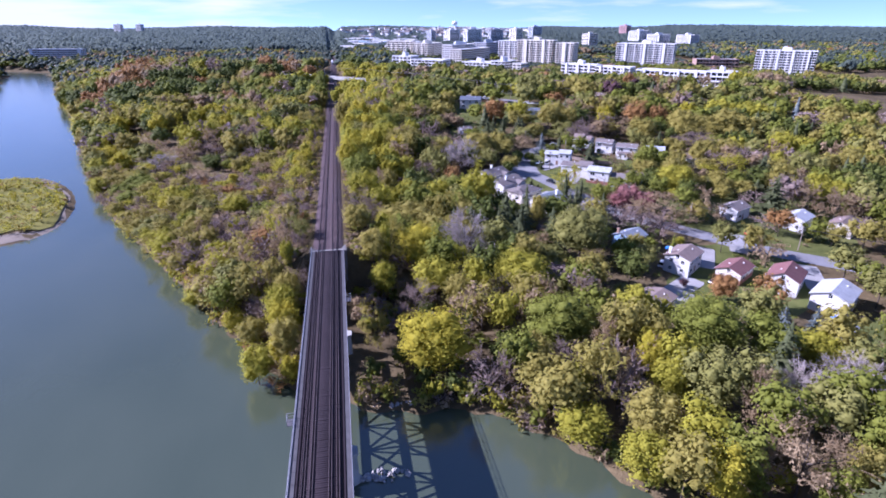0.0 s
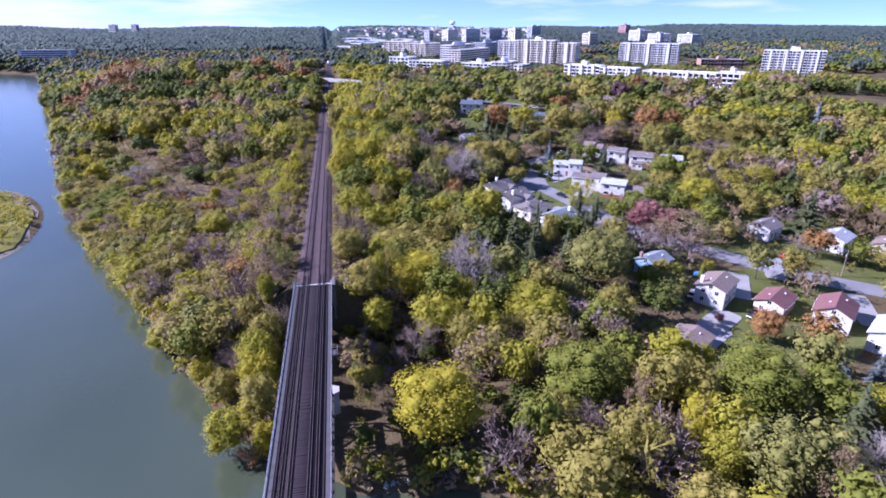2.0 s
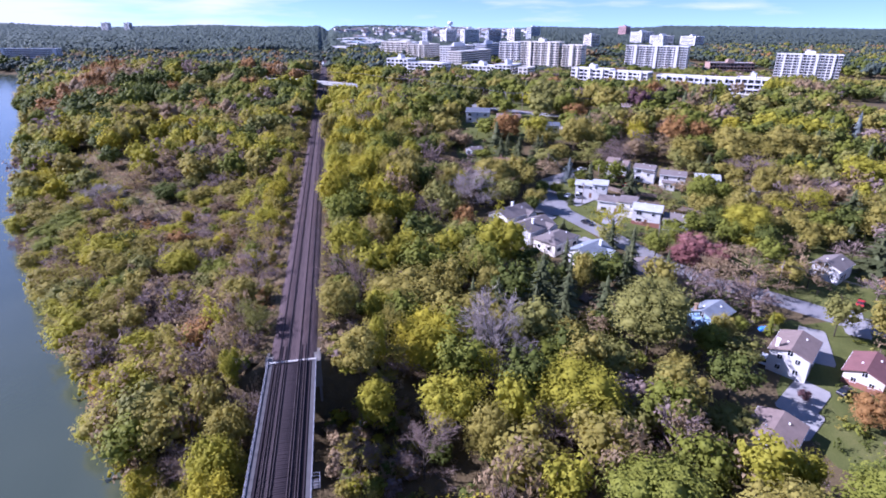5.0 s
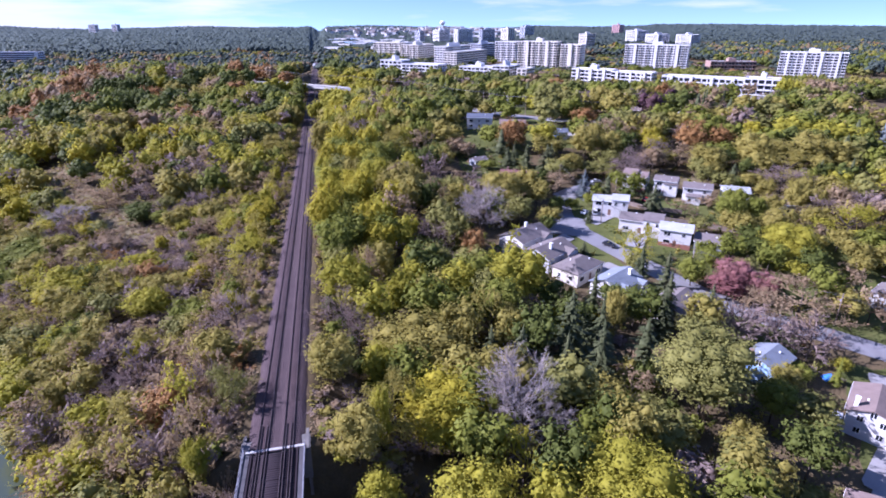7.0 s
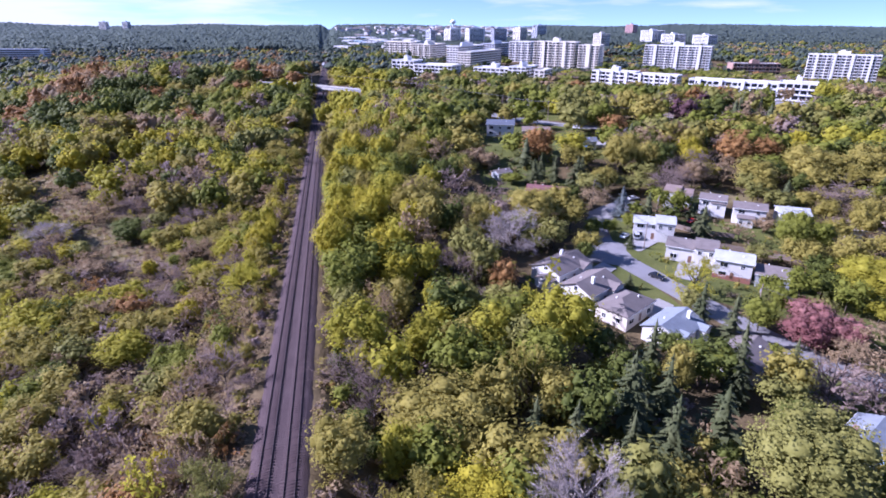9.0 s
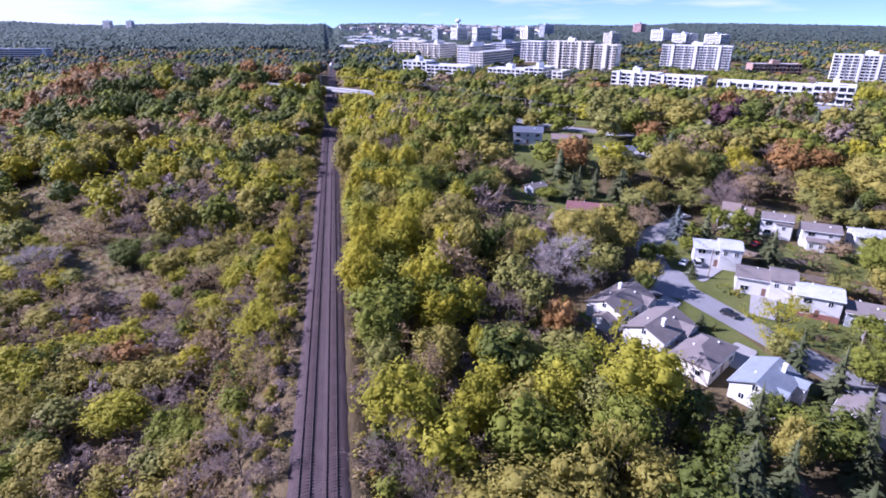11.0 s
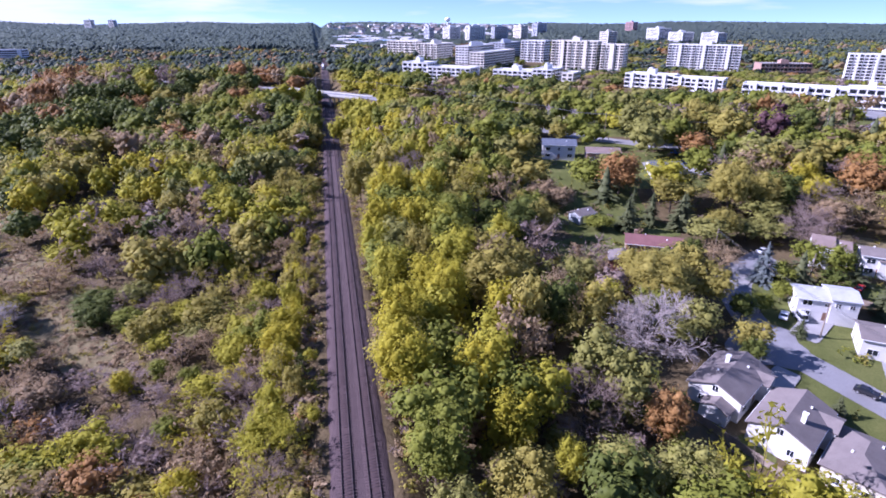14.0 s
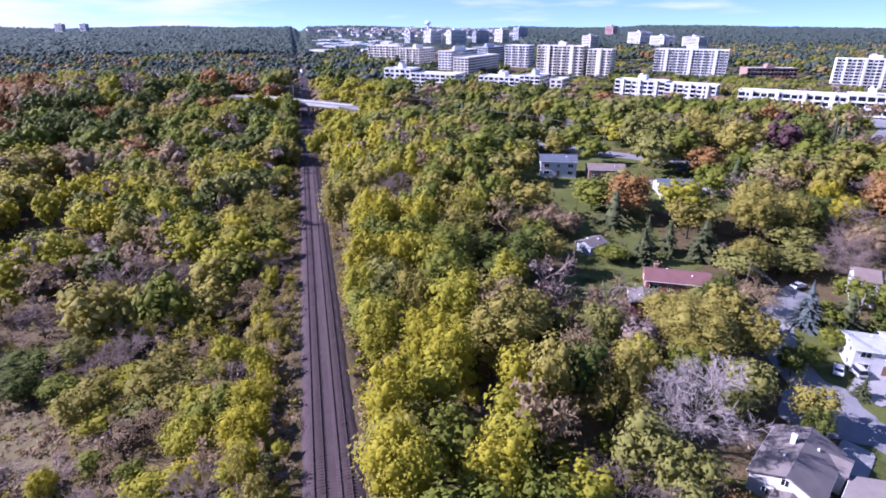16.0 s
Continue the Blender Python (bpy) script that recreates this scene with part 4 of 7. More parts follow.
# the row of pale houses with grey-brown roofs
gable_house(69.0, 235.6, 31, 14.0, 9.4, WHITE, R_GREY, "white house with a grey-brown gable roof by the street", 1, 3.6, group=ROW, chimney=(2, 1.5), wings=((-9.8, -7.1, -3.6, 1.2, 2.5, "x"), (2.2, 6.4, -6.1, 0.0, 3.9, "y")))
gable_house(72.3, 223.8, 31, 13.0, 9.6, WHITE, R_GREY, "white two-level house with a wide grey gable roof", 1, 3.8, group=ROW, chimney=(-2, -2), wings=((1.2, 6.0, -6.4, 0.0, 4.1, "y"),))
gable_house(77.4, 214.2, 31, 12.6, 8.6, CREAM, R_GREY, "cream bungalow under a brown-grey hip roof", 1, 3.4, hip=True, group=ROW)
gable_house(84.0, 203.5, 31, 12.0, 9.0, WHITE, R_BLUE, "white house with a blue-grey roof and dormer", 1, 3.6, group=ROW, chimney=(3, -2), wings=((-4.6, -1.6, -5.0, 0.0, 4.2, "y"), (2.4, 5.6, -6.4, 0.0, 3.8, "y")))
gable_house(93.5, 190.5, 33, 12.0, 8.5, CREAM, R_GREY, "cream house with a grey roof half hidden by trees", 1, 3.4, group=ROW)
# across the street
gable_house(109.2, 255.4, -31, 12.0, 7.4, WHITE, R_LIGHT, "white two-storey house with a pale flat-pitched roof", 2, 5.0, 0.24, group=ROW, wings=((0.6, 6.2, -4.2, 3.9, 6.2, "x"),))
gable_house(112.4, 239.2, -38, 13.5, 8.4, WHITE, R_GREY, "white split-level house with a low grey roof", 1, 4.2, 0.26, group=ROW, wings=((1.0, 6.95, -4.7, 4.4, 5.5, "x"),))
gable_house(118.2, 228.0, -38, 9.6, 8.0, WHITE, R_LIGHT, "white two-storey house with a pale roof and brick side", 2, 5.4, 0.3, lower=BRICK_RED, group=ROW)
gable_house(126.0, 221.5, -38, 8.4, 7.4, GREY_SIDING, R_GREY, "grey house with a grey gable roof", 1, 3.6, group=ROW)
gable_house(132.0, 276.8, -42, 8.6, 8.0, WHITE, R_BROWN, "white two-storey house with a red-brown roof", 2, 5.4, 0.36, lower=BRICK_RED, group=ROW, wings=((-4.6, 0.4, -4.5, 4.2, 6.5, "x"),))
gable_house(141.2, 270.0, -40, 8.4, 7.6, WHITE, R_GREY, "white two-storey house with a stepped grey roof", 2, 5.4, 0.3, group=ROW, wings=((-0.2, 4.5, -4.3, 4.0, 4.9, "x"),))
gable_house(149.0, 261.0, -36, 10.0, 8.2, WHITE, R_GREY, "white two-storey house with a grey roof and porch", 2, 5.2, 0.3, group=ROW, wings=((-3.6, 1.4, -6.6, -3.0, 3.0, "x"),))
gable_house(161.0, 255.0, -30, 9.0, 8.0, WHITE, R_LIGHT, "white two-storey house with a pale grey roof", 2, 5.2, 0.3, group=ROW)
gable_house(178.0, 243.0, -30, 11.0, 8.0, CREAM, R_BROWN, "cream house with a brown roof among trees", 1, 3.6, group=ROW)
# near the river end of the street
gable_house(109.0, 147.2, 36, 10.8, 8.0, WHITE, R_BROWN, "white two-storey house with a mottled brown roof", 2, 5.2, 0.34, group=ROW, chimney=(-4, 3))
gable_house(122.6, 139.8, 32, 10.4, 7.6, CREAM, R_MAROON, "low house with a dark maroon roof", 1, 3.0, 0.4, lower=BRICK_RED, group=ROW)
gable_house(87.2, 127.0, 34, 10.0, 8.4, WHITE, R_BROWN, "low white garage with a brown roof by a driveway", 1, 2.6, 0.26, group=ROW, category="garage", windows=False)
gable_house(99.6, 165.0, 26, 9.0, 7.2, BLUE_SIDING, R_BLUE, "small pale-blue house with a blue-grey roof", 1, 4.2, 0.42, group=ROW, chimney=(-4, 2))
gable_house(133.2, 130.6, 38, 11.0, 8.6, WHITE, R_MAROON, "white house with a steep maroon-brown gable roof", 1, 4.4, 0.5, group=ROW)
gable_house(137.4, 117.0, 32, 12.0, 9.2, WHITE, R_LIGHT, "large white house with a pale sunlit roof", 1, 4.6, 0.4, group=ROW)
gable_house(125.4, 102.0, 32, 6.0, 4.8, WHITE, R_LIGHT, "white garden shed with a pale roof", 1, 2.6, 0.4, group=ROW, category="shed", windows=False)
gable_house(153.6, 182.4, 25, 9.5, 7.6, WHITE, R_GREY, "white house behind a yellow tree", 1, 4.0, group=ROW)
gable_house(171.5, 170.0, 30, 10.0, 8.0, WHITE, R_LIGHT, "white house with a pale gable roof under trees", 1, 4.0, group=ROW)
gable_house(186.0, 163.0, 30, 11.0, 8.0, CREAM, R_BROWN, "cream house with a red-brown roof", 1, 3.4, group=ROW)
gable_house(205.0, 150.0, 30, 11.0, 8.0, WHITE, R_GREY, "white house with a grey roof among trees", 1, 3.6, group=ROW)
# gardens towards the main road
gable_house(87.0, 292.0, -28, 15.0, 8.0, BRICK_RED, R_MAROON, "brick bungalow with a red-brown roof and white eaves", 1, 3.0, 0.36, chimney=(-5, 1))
gable_house(73.5, 285.5, 60, 7.0, 6.0, BRICK_RED, R_GREY, "brick garage with a grey roof", 1, 2.6, 0.3, category="garage", windows=False)
gable_house(76.0, 315.5, 20, 6.5, 5.0, GREY_SIDING, R_GREY, "grey garden shed with a grey roof", 1, 2.5, 0.4, category="shed", windows=False)
gable_house(94.5, 378.5, -20, 13.5, 8.6, WHITE, R_DARK, "white two-storey house with a slate-blue roof", 2, 5.6, 0.4)
gable_house(111.0, 371.0, -20, 13.5, 8.6, BRICK_BROWN, R_BROWN, "brown brick bungalow with a brown roof", 1, 3.8, 0.32)
gable_house(128.0, 352.0, -15, 12.0, 7.5, WHITE, R_DARK, "white house with a dark roof behind trees", 1, 3.4, 0.34)
gable_house(122.5, 344.5, -15, 7.0, 4.5, WHITE, R_TEAL, "lean-to with a bright blue sheet roof", 1, 2.6, 0.25, windows=False, category="shed")
gable_house(134.5, 473.0, -30, 10.0, 8.0, CREAM, R_BROWN, "cream house with a brown roof by the main road", 1, 4.4, 0.6)
gable_house(141.5, 453.0, -18, 12.5, 8.0, WHITE, R_GREY, "white two-storey house with a grey-brown roof", 2, 5.2, 0.4)
gable_house(196.0, 395.0, -30, 12.0, 8.0, BRICK_BROWN, R_BROWN, "brown house with a dark roof under trees", 1, 3.6)
gable_house(228.0, 393.0, 50, 12.0, 9.0, WHITE, R_GREY, "white house with a steep grey gable roof", 1, 4.6, 0.7)

DRIVE = "pale paved driveway beside a house"
for x, y, a, b, yaw in ((103.0, 136.5, 7, 3.6, 30), (97.0, 131.0, 5.5, 3.4, 30), (121.0, 152.5, 3.2, 8, -35), (147.0, 134.0, 3.2, 9, -30), (103.5, 251.0, 3, 7, -60), (107.0, 232.0, 3, 6, -40),
                      (81.5, 236.0, 5, 2.5, 31), (87.0, 215.0, 5, 2.5, 31), (136.0, 356.0, 12, 7, -15), (102.0, 275.0, 6, 4, 30), (139.5, 160.0, 8, 3, 55)):
    patch("pavement_drive", x, y, a, b, yaw, PAVING, DRIVE, 0.16 + 0.012 * len(HOUSES) % 0.2, "driveway", True)
    BLOCK.append((x, y, min(a, b) + 1))
    HOUSES.append((x, y, max(a, b)))
patch("pavement_yard", 300, 480, 60, 20, -52, ASPHALT, "asphalt car park before the white blocks", 0.16, "car park", True)
patch("lawn", 106, 236, 16, 34, 30, LAWN, "garden lawns around the houses", 0.04)
patch("lawn", 88, 222, 5, 22, 19, LAWN, "garden lawns around the houses", 0.045)
patch("lawn", 88, 338, 20, 42, -15, LAWN, "garden lawns around the houses", 0.04)
patch("lawn", 144, 250, 22, 9, -35, LAWN, "garden lawns around the houses", 0.04)
patch("lawn", 106, 178, 13, 10, 30, LAWN, "garden lawns around the houses", 0.05)
patch("lawn", 118, 372, 44, 34, -20, LAWN, "garden lawns around the houses", 0.03)
patch("lawn", 150, 440, 40, 26, -40, LAWN, "garden lawns around the houses", 0.03)
patch("lawn", 205, 372, 60, 40, -10, LAWN, "garden lawns around the houses", 0.03)
patch("lawn", 165, 190, 46, 40, 30, LAWN, "garden lawns around the houses", 0.03)
patch("lawn", 124, 136, 30, 22, 30, LAWN, "garden lawns around the houses", 0.04)
for x, y, a, b in ((61, 294, 10, 8), (70, 300, 6, 5), (68, 356, 8, 16), (78, 344, 8, 8), (133, 99, 14, 9), (145, 171, 6, 5), (98.5, 245, 5, 6), (103, 267, 5, 5), (104, 226, 4, 9), (112, 216, 5, 5), (82.5, 226, 4, 3), (120, 160, 5, 3), (117, 133, 6, 5),
                      (97, 305, 6, 7), (286, 420, 22, 14), (-43, 622, 15, 9), (154, 249, 10, 5), (140, 280, 12, 4), (150, 160, 9, 4), (64, 222, 3, 4), (61, 234, 4, 3)):
    patch("lawn", x, y, a, b, 20, LAWN, "mown green lawn of a garden", 0.08)
    BLOCK.append((x, y, min(a, b) * 0.92))
MEADOWS = [(-70, 299, 8, 16, 36), (-57, 279, 6, 13, 36), (-92, 332, 6, 13, 36), (-119, 370, 7, 15, 32)]
for x, y, a, b, yaw in MEADOWS + [(150, 286, 20, 6, -30)]:
    patch("meadow", x, y, a, b, yaw, DRYFIELD, "dry brown grass clearing in the scrub", 0.07, "meadow")
    BLOCK.append((x, y, min(a, b) * 0.95))
    BLOCK.append((x - math.sin(radians(yaw)) * b * 0.5, y + math.cos(radians(yaw)) * b * 0.5, min(a, b) * 0.7))
    BLOCK.append((x + math.sin(radians(yaw)) * b * 0.5, y - math.cos(radians(yaw)) * b * 0.5, min(a, b) * 0.7))


cx, cy, a, b = ISLE
patch("ground_shore", cx, cy, b - 0.5, a - 1.0, 24.8, SAND, "pale muddy shore of the river isle", 0.05, "shore")
patch("meadow_reeds", cx - 1.5, cy, b - 3.2, a - 4.0, 24.8, REED, "yellow-green reeds on the river isle", 0.35, "reeds")
for k in (-40, -20, 0, 20, 40):
    BLOCK.append((cx - 0.42 * k, cy + 0.907 * k, 26))

# open yards and verges that trees leave free
for x, y, r in ((60, 219, 5), (63, 210, 5), (56, 231, 4), (92, 366, 7), (106, 358, 8), (118, 362, 6), (120, 340, 6), (132, 344, 6), (104, 390, 6), (120, 398, 5), (126, 385, 6), (122, 440, 9), (130, 430, 8),
                (92, 278, 6), (80, 300, 6), (98, 283, 5), (112, 246, 5), (100, 238, 5), (126, 240, 5), (130, 256, 5), (141, 256, 5), (118, 232, 4), (110, 228, 4), (104, 140, 5), (98, 136, 5), (96, 124, 5), (115, 138, 4), (126, 122, 5), (95, 162, 4), (122, 100, 8), (114, 104, 6), (131, 98, 7), (112, 112, 5), (108, 118, 5), (84, 124, 4), (290, 470, 10), (275, 500, 10), (300, 455, 10), (315, 440, 10), (255, 560, 10), (240, 580, 10)):
    BLOCK.append((x, y, r))


# ---- apartment blocks ----
def bay_meshes(w, h, wall):
    """Shared meshes: a window bay with a sill, and a balcony with slab, parapet and dark glass that stands in for its
    shaded recess.
    """
    bm = bmesh.new()
    box(bm, -w * 0.36, w * 0.36, -0.10, 0.05, h * 0.26, h * 0.84, 1)
    box(bm, -w * 0.40, w * 0.40, -0.22, 0.05, h * 0.20, h * 0.26, 0)
    win = mesh_of("window", bm, TRIM, GLASS)
    bm = bmesh.new()
    # tall dark pane on the flat wall, painted depth of a shaded recess
    box(bm, -w * 0.44, w * 0.44, -0.06, 0.05, h * 0.05, h * 0.90, 1)
    box(bm, -w * 0.46, w * 0.46, -1.3, 0.05, -0.12, 0.06, 0)
    box(bm, -w * 0.46, w * 0.46, -1.3, -1.2, 0.06, h * 0.26, 0)
    for s in (-1, 1):
        box(bm, s * w * 0.46 - 0.06, s * w * 0.46 + 0.06, -1.2, 0.05, 0.06, h * 0.26, 0)
    return win, mesh_of("balcony", bm, wall, GLASS)


def block(x, y, yaw, L, D, z0, z1, floors, wall, label, balconies=2, pent=True, bands=False, glass_side=False, name="apartment_block", sections=0):
    """A block of flats. (x, y) is the corner where the sunlit front begins; the front runs L along yaw, the body D behind it."""
    top = tagged(new(name), label, "apartment block", "blocks of flats")
    top.matrix_world = pose(x, y, z0, 0, 0, yaw)
    H = z1 - z0
    fh = H / floors
    bm = bmesh.new()
    box(bm, 0, L, 0, D, -6, H)
    part("wall", bm, wall, top)
    bm = bmesh.new()
    box(bm, 0.4, L - 0.4, 0.4, D - 0.4, H, H + 0.12)
    part("roof", bm, FLAT_ROOF, top)
    bm = bmesh.new()
    for b in ((-0.15, L + 0.15, -0.15, 0.3), (-0.15, L + 0.15, D - 0.3, D + 0.15), (-0.15, 0.3, 0.3, D - 0.3), (L - 0.3, L + 0.15, 0.3, D - 0.3)):
        box(bm, *b, H, H + 0.9)
    part("parapet", bm, wall, top)
    if pent:
        bm = bmesh.new()
        box(bm, L * 0.42, L * 0.58, D * 0.3, D * 0.75, H, H + 4.2)
        box(bm, L * 0.44, L * 0.50, D * 0.35, D * 0.6, H + 4.2, H + 5.4)
        part("penthouse", bm, wall, top)
    for k in range(sections):
        bm = bmesh.new()
        cx = L * (k + 0.5) / sections
        box(bm, cx - L / sections * 0.07, cx + L / sections * 0.07, -1.5, 0.0, -4, H + 1.4)
        part("bay_section", bm, wall, top)
    faces = [(L, Matrix.Identity(4)), (D, Matrix.Translation((L, 0, 0)) @ pose(0, 0, 0, 0, 0, 90))]
    if bands:
        for length, m in faces:
            for f in range(floors):
                bm = bmesh.new()
                box(bm, length * 0.06, length * 0.94, -0.12, 0.05, fh * f + fh * 0.30, fh * f + fh * 0.78)
                ob = part("window_band", bm, GLASS, top)
                ob.matrix_basis = m
        return top
    w = 4.4
    win, bal = bay_meshes(w, fh, wall)
    for fi, (length, m) in enumerate(faces):
        n = max(1, int(length / w))
        for f in range(floors):
            for k in range(n):
                at = Matrix.Translation((length * (k + 0.5) / n, 0, fh * f))
                if balconies and k % balconies == 0 and fi == 0 or (glass_side and k % 2):
                    placed("balcony", bal, top, m @ at)
                else:
                    placed("window", win, top, m @ at)
    BLOCK.append((x + L / 2 * math.cos(radians(yaw)), y + L / 2 * math.sin(radians(yaw)), L / 2 + 4))
    return top


WHITE_TOWER, LOW_WHITE = "tall white slab tower with rows of balconies", "low white block of flats with balconies and a flat roof"
block(262, 790, -42, 52, 18, -1, 37.5, 13, APT_CREAM, "cream slab tower with rows of balconies", 2, sections=2)
block(304, 752, -42, 25, 20, -1, 34.5, 13, APT_CREAM, "cream tower wing with stacked balconies", 2, False, sections=1)
block(418, 800, -42, 80, 20, -4, 32, 12, APT_WHITE, WHITE_TOWER, 2, sections=3)
block(552, 675, -42, 68, 16, -5, 26.5, 10, APT_WHITE, "white tower with blue-grey balcony strips", 2, sections=4)
block(75, 690, -40, 26, 18, 5, 23.5, 5, APT_WHITE, LOW_WHITE, 3)
block(95, 672, -40, 42, 20, 5, 20.5, 5, APT_WHITE, "low white block with grey recessed balconies", 2, False)
block(154, 665, -42, 38, 20, 5, 17.5, 4, APT_WHITE, LOW_WHITE, 2)
block(182, 640, -42, 18, 30, 5, 19.5, 5, APT_WHITE, "low white block with a blue glazed side", 0, True, glass_side=True)
block(202, 622, -42, 10, 22, 5, 17.5, 4, APT_CREAM, "plain cream block with few windows", 0, False)
block(255, 610, -49, 40, 16, 4, 17.5, 4, APT_WHITE, LOW_WHITE, 2, sections=3)
block(281, 580, -49, 38, 16, 4, 16.5, 4, APT_WHITE, LOW_WHITE, 2, False, sections=3)
block(291, 512, -46, 62, 16, 3, 18, 4, APT_WHITE, LOW_WHITE, 2, False, sections=4)
block(334, 467, -46, 24, 18, 3, 19, 4, APT_WHITE, "low white block with a blue-grey glazed end", 2, True, glass_side=True)
block(100, 1000, -42, 48, 16, 8, 31.5, 7, APT_CREAM, "cream mid-rise slab with a grid of windows", 2, False)
block(137, 960, -42, 30, 46, 8, 29, 7, APT_CREAM, "pale mid-rise block with shaded grey side", 2, True)
block(176, 900, -42, 18, 78, 6, 28, 7, APT_WHITE, "white-ended mid-rise slab with a shaded long side", 0, True)
block(168, 800, -42, 18, 88, 6, 25.5, 7, APT_CREAM, "cream-ended mid-rise slab with a shaded long side", 0, False)
block(276, 930, -42, 34, 22, 6, 33, 8, APT_WHITE, "white mid-rise slab with balconies", 2, False)
block(252, 1000, -42, 24, 62, 6, 28, 7, APT_GREY, "grey mid-rise slab with rows of windows", 0, True)
block(345, 905, -42, 22, 50, 0, 27, 8, APT_GREY, "grey-blue mid-rise block in shade behind a tower", 0, True, bands=True)
FAR_TOWER = "far white residential tower with a shaded side"
for x, y, L, D, z0, z1, fl, wall in ((303, 1800, 30, 16, 4, 37, 9, APT_GREY), (357, 1800, 36, 36, 4, 40, 10, APT_WHITE), (396, 1700, 22, 50, 4, 43, 12, APT_WHITE), (484, 1750, 16, 46, 4, 41, 11, APT_GREY),
                                     (584, 1850, 36, 26, 4, 43, 11, APT_CREAM), (700, 2000, 26, 40, 4, 48, 12, APT_GREY)):
    block(x, y, -72, L, D, z0, z1, fl, wall, "far pale residential tower with a penthouse", 0, True, True)
for x, y, L, D, z0, z1, fl, wall in ((630, 1391, 24, 30, -1, 34.5, 10, APT_CREAM), (832, 1532, 36, 50, 2, 39.5, 12, APT_WHITE), (842, 1450, 38, 46, 0, 32, 10, APT_WHITE), (906, 1414, 42, 38, -1, 31, 10, APT_WHITE), (1213, 2317, 36, 30, 6, 51, 13, APT_PINK)):
    block(x, y, -68, L, D, z0, z1, fl, wall, "far pink brick residential tower" if wall is APT_PINK else FAR_TOWER, 0, True, True)
block(546, 790, -20, 60, 24, -5, 9, 3, APT_BROWN, "low brown brick block with a pale roof", 3, True)
block(-527, 1180, -10, 92, 18, 3, 16, 4, APT_WHITE, "long grey-blue low block across the river", 0, False, True)
for x, y, L in ((-1093, 3400, 44), (-985, 3400, 34)):
    block(x, y, -30, L, 22, 10, 54, 12, APT_WHITE, "pale tower on the far horizon", 0, True, True)


def far_sheds():
    """Flat commercial buildings and a spread of far houses."""
    r = random.Random(21)
    for k in range(40):
        x, y = 30 + r.uniform(0, 220), 1330 + r.uniform(0, 700)
        L, D, h = r.uniform(18, 50), r.uniform(14, 30), r.uniform(5, 8)
        z = ground_z(x, y)
        top = tagged(new("commercial_building"), "far low commercial building with a pale flat roof", "building", "far commercial buildings")
        top.matrix_world = pose(x, y, z, 0, 0, -42)
        bm = bmesh.new()
        box(bm, 0, L, 0, D, -3, h)
        part("wall", bm, r.choice([APT_WHITE, APT_GREY, APT_WHITE, BLUE_SIDING, APT_CREAM]), top)
        bm = bmesh.new()
        box(bm, -0.4, L + 0.4, -0.4, D + 0.4, h, h + 0.7)
        part("roof", bm, FLAT_ROOF, top)
        bm = bmesh.new()
        box(bm, L * 0.08, L * 0.92, -0.15, 0.1, h * 0.25, h * 0.6)
        part("shopfront", bm, GLASS, top)
        BLOCK.append((x + L / 2, y, L * 0.75))
    wm, rm = {}, {}
    for k in range(290):
        if k < 245:
            x, y = r.uniform(80, 1250), 2150 + 1600 * r.random() ** 1.3
            if x > y * 0.36:
                x *= 0.5
        else:
            x, y = r.uniform(-420, -30), r.uniform(1250, 2300)
        key = r.randrange(4)
        s = 1.0 if y < 2400 else 1.5
        if key not in wm:
            l, w, hh = ((13, 10, 6), (16, 11, 6.5), (12, 9, 5), (20, 12, 6))[key]
            bm = bmesh.new()
            box(bm, -l / 2, l / 2, -w / 2, w / 2, -3, hh)
            wm[key] = mesh_of("wall", bm, (WHITE, CREAM, WHITE, GREY_SIDING)[key])
            bm = bmesh.new()
            ring = [(-w / 2 - 0.5, hh), (w / 2 + 0.5, hh), (0, hh + w * 0.28)]
            solid(bm, [(-l / 2 - 0.5, a, b) for a, b in ring], [(l / 2 + 0.5, a, b) for a, b in ring])
            rm[key] = mesh_of("roof", bm, (R_GREY, R_LIGHT, R_BROWN, R_GREY)[key])
        top = tagged(new("far_house"), "far pale house of a suburb on the hills", "house", "far suburb houses")
        top.matrix_world = pose(x, y, ground_z(x, y) + 2.5 * (s - 1) * 4, 0, 0, r.uniform(0, 180)) @ Matrix.Diagonal((s, s, s, 1))
        placed("wall", wm[key], top, Matrix.Identity(4))
        placed("roof", rm[key], top, Matrix.Identity(4))
        BLOCK.append((x, y, 22 if y < 2300 else 45))


far_sheds()


def water_tower(x, y, z):
    top = tagged(new("water_tower"), "far pale ball-shaped water tower", "water tower")
    top.matrix_world = pose(x, y, z)
    bm = bmesh.new()
    tube(bm, [(0, 0, -5), (0, 0, 8), (0, 0, 34), (0, 0, 40)], [9, 5, 4.5, 9], 12)
    part("stem", bm, TRIM, top)
    bm = bmesh.new()
    bmesh.ops.create_uvsphere(bm, u_segments=20, v_segments=12, radius=16, matrix=Matrix.Translation((0, 0, 48)) @ Matrix.Diagonal((1, 1, 0.75, 1)))
    part("tank", bm, TRIM, top)


water_tower(760, 3500, 12)


